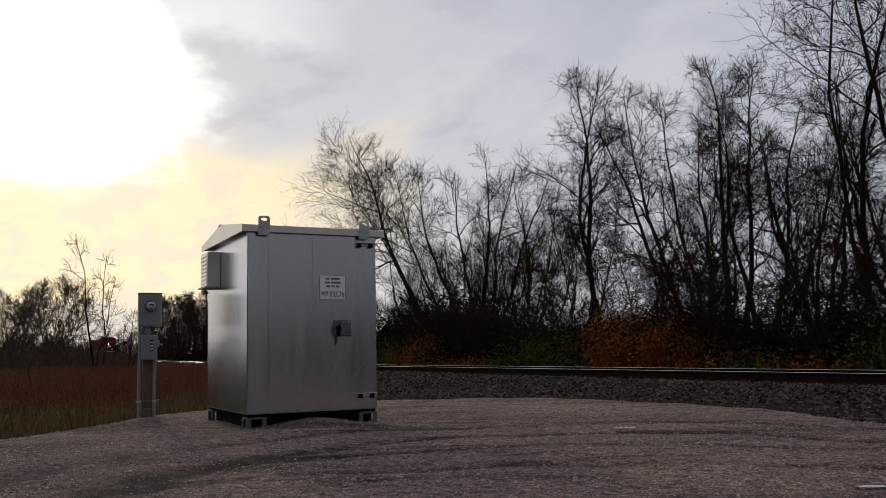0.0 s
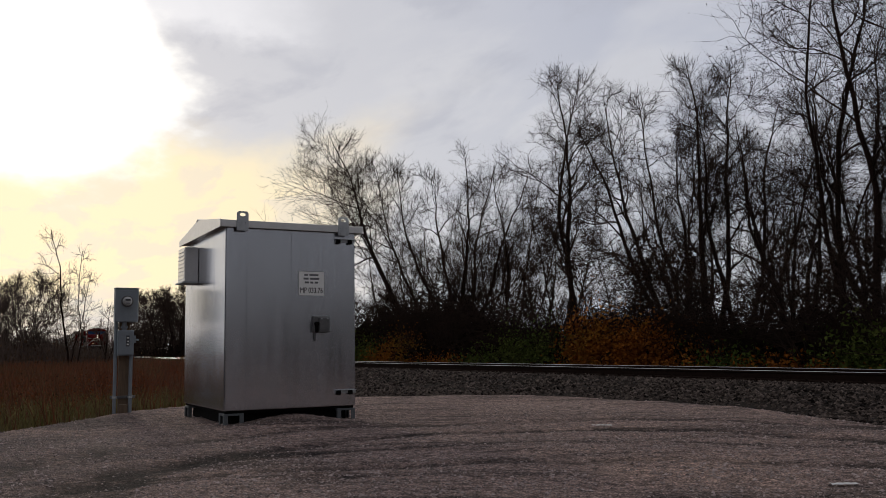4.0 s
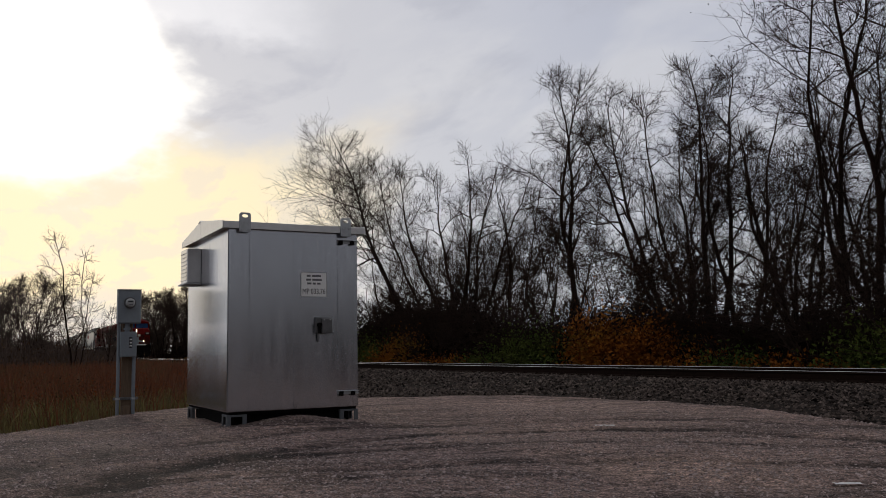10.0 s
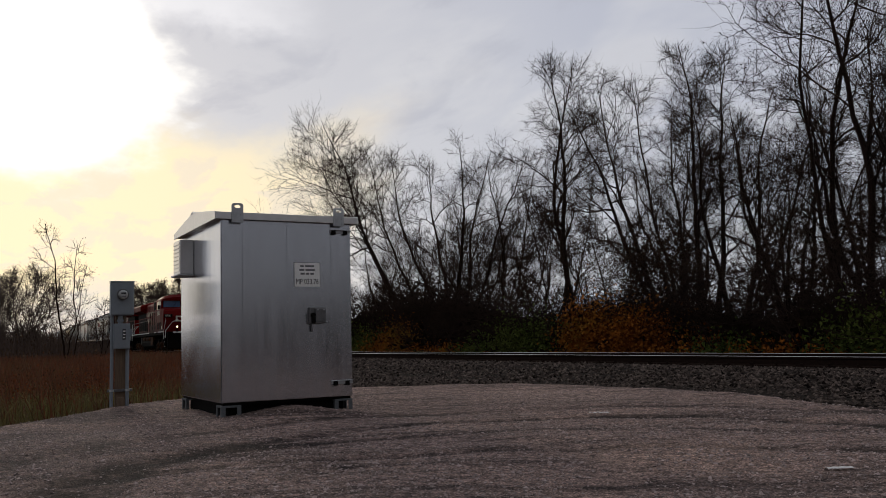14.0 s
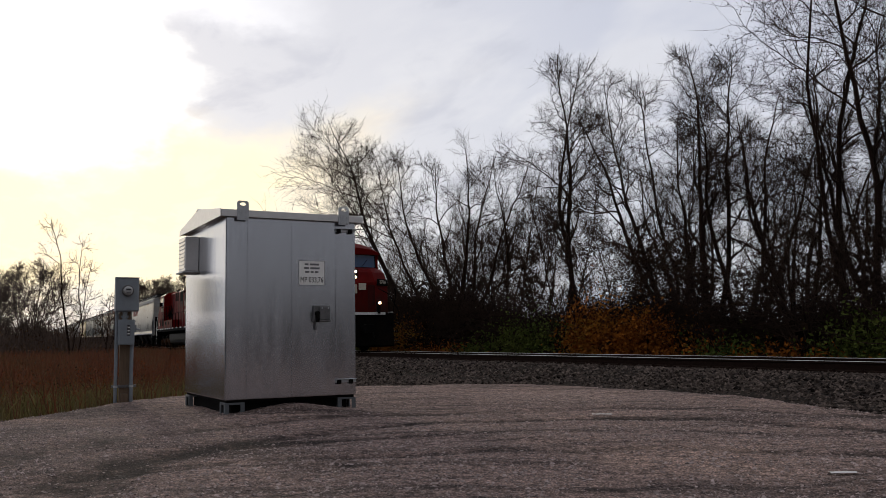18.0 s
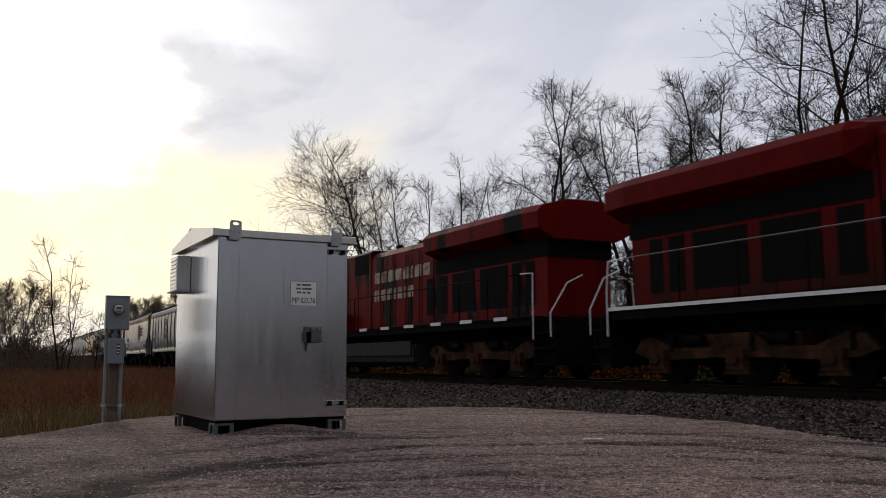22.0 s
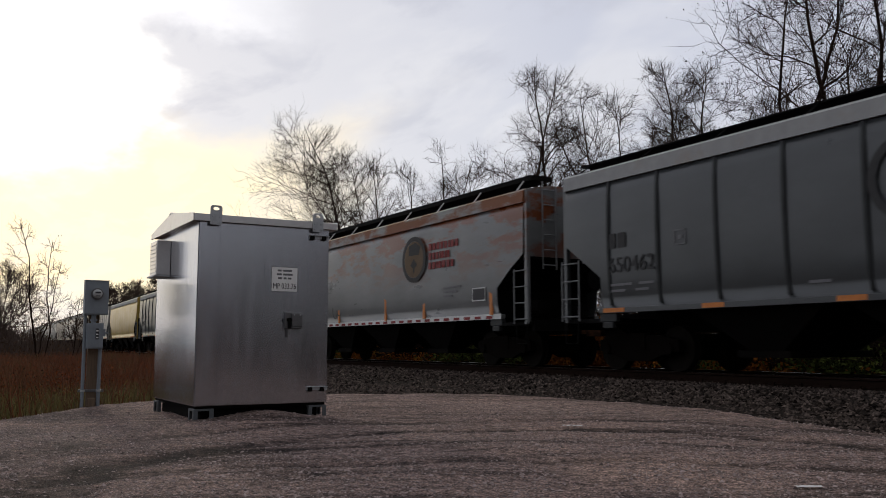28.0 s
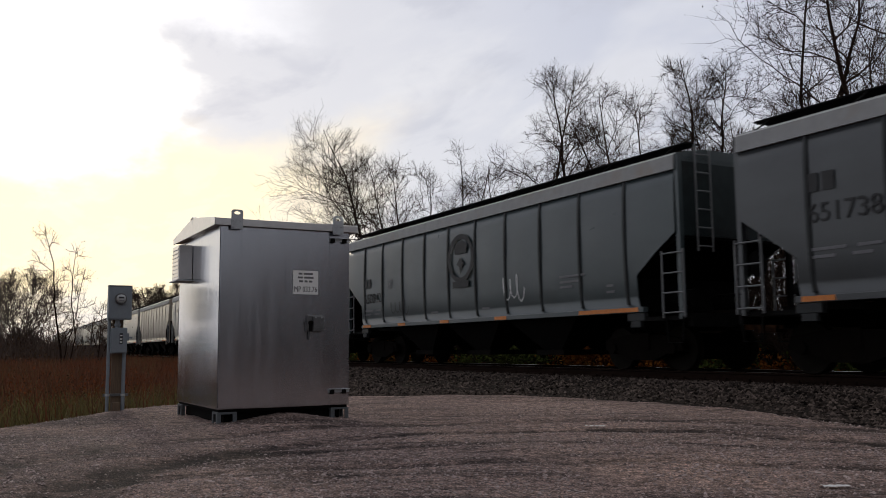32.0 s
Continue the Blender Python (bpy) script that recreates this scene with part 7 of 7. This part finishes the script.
    # lettering
    if number:
        t = part("car_number", letters(number, 0.44, DARK_INK, extrude=0.003), None, root)
        t.matrix_basis = pose(-5.9 + sx_, -side_y(2.1) - 0.014, 2.1 + sz_) @ FACE_SIDE
        s = Shape()
        for k in range(2 if len(number) == 6 and number[0] == "6" else 3):
            part("owner_mark", Shape().box(-6.55 + sx_ + k * 0.30, -6.33 + sx_ + k * 0.30, -side_y(2.6) - 0.014, -side_y(2.6) - 0.008, 2.46 + sz_, 2.76 + sz_), DARK_INK, root)
        s = Shape()
        for k, (x, z, w) in enumerate(((-6.6, 1.72, 0.7), (-5.7, 1.72, 0.4), (-6.6, 1.60, 0.5), (-5.8, 1.60, 0.35), (4.3, 2.05, 0.9), (4.3, 1.93, 0.7), (4.3, 1.82, 0.45), (5.9, 1.75, 0.22), (5.9, 1.62, 0.25), (-1.9, 1.5, 0.4), (0.9, 1.5, 0.35))):
            if x < -5:
                x, z = x + sx_, z + sz_ * 0.6
            part("data_line", Shape().box(x, x + w, -side_y(z) - 0.012, -side_y(z) - 0.006, z - 0.025, z + 0.025), GREY_INK, root)
        s = Shape()
        for x0, x1, z0, z1 in ((-4.72, -4.42, 2.62, 2.645), (-4.72, -4.42, 2.36, 2.385), (-4.72, -4.70, 2.36, 2.64), (-4.44, -4.42, 2.36, 2.64), (-4.63, -4.52, 2.46, 2.54)):
            s.box(x0 + sx_, x1 + sx_, -side_y(2.5) - 0.010, -side_y(2.5) - 0.005, z0 + sz_ * 0.4, z1 + sz_ * 0.4)
        part("test_square", s, GREY_INK, root)
    if "emblem" in marks:
        cx, cz, ry = (2.68 if material is RUST_CAR else -0.10), 2.95 if material is RUST_CAR else 2.90, -side_y(2.9) - 0.03
        if material is RUST_CAR:
            disc = [(cx + 0.56 * math.cos(a), cz + 0.52 * math.sin(a)) for a in np.linspace(0, 2 * math.pi, 24, endpoint=False)]
            part("emblem_field", Shape().prism(disc, ry + 0.004, ry + 0.012), TAN_FIELD, root, "tan field of the emblem")
        ringo = [(0.70 * math.cos(a), 0.66 * math.sin(a)) for a in np.linspace(0, 2 * math.pi, 28, endpoint=False)]
        s = Shape()
        n = len(ringo)
        v = [(cx + p[0], ry, cz + p[1]) for p in ringo] + [(cx + p[0] * 0.80, ry, cz + p[1] * 0.80) for p in ringo]
        s.add(v, [(i, (i + 1) % n, n + (i + 1) % n, n + i) for i in range(n)])
        if material is not RUST_CAR:
            s.box(cx - 0.42, cx + 0.42, ry - 0.002, ry + 0.002, cz - 0.80, cz - 0.62)
        s.prism([(cx - 0.30, cz + 0.12), (cx + 0.30, cz + 0.12), (cx + 0.38, cz + 0.34), (cx + 0.10, cz + 0.48), (cx - 0.28, cz + 0.40)], ry - 0.002, ry + 0.002)
        s.prism([(cx, cz + 0.02), (cx + 0.2, cz - 0.16), (cx + 0.06, cz - 0.24), (cx, cz - 0.42), (cx - 0.06, cz - 0.24), (cx - 0.2, cz - 0.16)], ry - 0.002, ry + 0.002)
        part("emblem", s, DARK_INK, root, "dark oval emblem of plain shapes", fix=False)
    if "red_words" in marks:
        for z, ws in ((3.22, (0.34, 0.34, 0.34, 0.3, 0.34, 0.2, 0.34, 0.34)), (2.96, (0.32, 0.32, 0.3, 0.16, 0.3, 0.16, 0.3)), (2.70, (0.34, 0.34, 0.16, 0.3, 0.4, 0.34, 0.3))):
            x = 3.5
            for w in ws:
                part("lettering_block", Shape().box(x, x + w * 0.46, -side_y(z) - 0.012, -side_y(z) - 0.006, z - 0.095, z + 0.095), RED_INK, root)
                x += w * 0.64
    if "red_name" in marks:
        for x, w, h in ((-6.55, 0.62, 0.62), (-5.80, 0.55, 0.62), (-4.75, 0.6, 0.62), (-4.02, 0.48, 0.45), (-3.42, 0.16, 0.62), (-3.14, 0.16, 0.70)):
            z = 3.02
            part("lettering_block", Shape().prism([(x, z), (x + w, z), (x + w + h * 0.2, z + h), (x + h * 0.2, z + h)], -side_y(3.3) - 0.016, -side_y(3.3) - 0.008), RED_INK, root)
    r = random.Random(index * 7 + 1)
    for kind in marks:
        if not kind.startswith("spray"):
            continue
        _, x0, z0, w, h, tone = kind.split(":")
        x0, z0, w, h = float(x0), float(z0), float(w), float(h)
        m = SPRAY_WHITE if tone == "w" else SPRAY_DARK
        loops, pts, sway = max(2, int(w / 0.26)), [], 1.0
        for i in range(loops * 8 + 1):
            if i % 8 == 0:
                sway = r.uniform(0.45, 1.0)
            turn = i * math.pi / 4
            pts.append((x0 + w * i / (loops * 8) + 0.09 * math.cos(turn), z0 + h * (0.5 + 0.5 * sway * math.sin(turn))))
        seg_curve(root, "spray_stroke", pts, 0.030, m, 0.012)
    TRAIN.append((root, -44.97 - 7.95 - 17.5 * index, False))
    return root


hopper(0, WHITE_CAR, "dirty white covered hopper car with a red name and spray-painted tags", "117073", ("red_name", "spray:-2.6:1.5:2.4:0.8:d", "spray:3.2:1.45:2.0:0.8:d", "spray:-4.6:1.5:1.2:0.5:d"), "white", ribs=False, boards=True)
hopper(1, GREY_CAR, "grey ribbed covered hopper car with a dark oval emblem", "650462", ("emblem", "spray:0.6:1.55:2.2:0.45:d"))
hopper(2, RUST_CAR, "rust-streaked white covered hopper car with a red and white sill stripe", "120032", ("emblem", "red_words", "spray:-6.75:2.35:0.9:0.75:d", "spray:-3.3:1.4:0.7:0.4:d"), "red", ribs=False, boards=True, band=RUST_BAND, shift=(1.1, -0.17))
hopper(3, GREY_CAR, "grey ribbed covered hopper car with a dark oval emblem", "651738", ("emblem",), shift=(0.0, 0.45))
hopper(4, TEAL_CAR, "blue-grey ribbed covered hopper car with a small white spray tag", "650842", ("emblem", "spray:1.9:1.55:0.9:0.75:w", "spray:-4.6:1.5:1.2:0.5:d"))
COLOURS = [(YELLOW_CAR, "yellow"), (WHITE_CAR, "white"), (TAN_CAR, "tan"), (WHITE_CAR, "white"), (TAN_CAR, "tan"), (WHITE_CAR, "white"), (TEAL_CAR, "blue-grey"), (GREY_CAR, "grey"), (TAN_CAR, "tan"), (WHITE_CAR, "white"),
           (GREY_CAR, "grey"), (TAN_CAR, "tan"), (GREY_CAR, "grey"), (WHITE_CAR, "white")]
for i, (m, word) in enumerate(COLOURS):
    hopper(5 + i, m, "weathered %s covered hopper car far back in the train" % word, ribs=(i % 3 != 0))


# ---------- what moves ----------
def train_x(t):
    """Where the leading locomotive's front sill stands along the track."""
    u = t - 20.0
    return -12.93 + 9.37 * u + 0.0225 * u * u


def motions():
    times = [0.0, 0.1] + [0.5 * i for i in range(1, 64)] + [31.9, 32.0]
    for ob, mid, back in TRAIN:
        walk(ob, [(t, track_pose(train_x(t) + mid) @ pose(0, 0, 0, 0, 0, 180 if back else 0)) for t in times])
        if mid < -175:
            continue
        # the wheels roll
        for truck in [c for c in ob.children if c.name.startswith("truck")]:
            for w in [c for c in truck.children if c.name.startswith("wheelset")]:
                x, y, z = w.matrix_basis.translation
                rows = []
                for i in range(535):
                    t = min(32.0, i * 0.06)
                    turn = math.degrees((train_x(t) - train_x(0)) / z) * (-1 if back else 1)
                    rows.append((t, pose(x, y, z, 0, turn % 360, 0)))
                walk(w, rows)


motions()
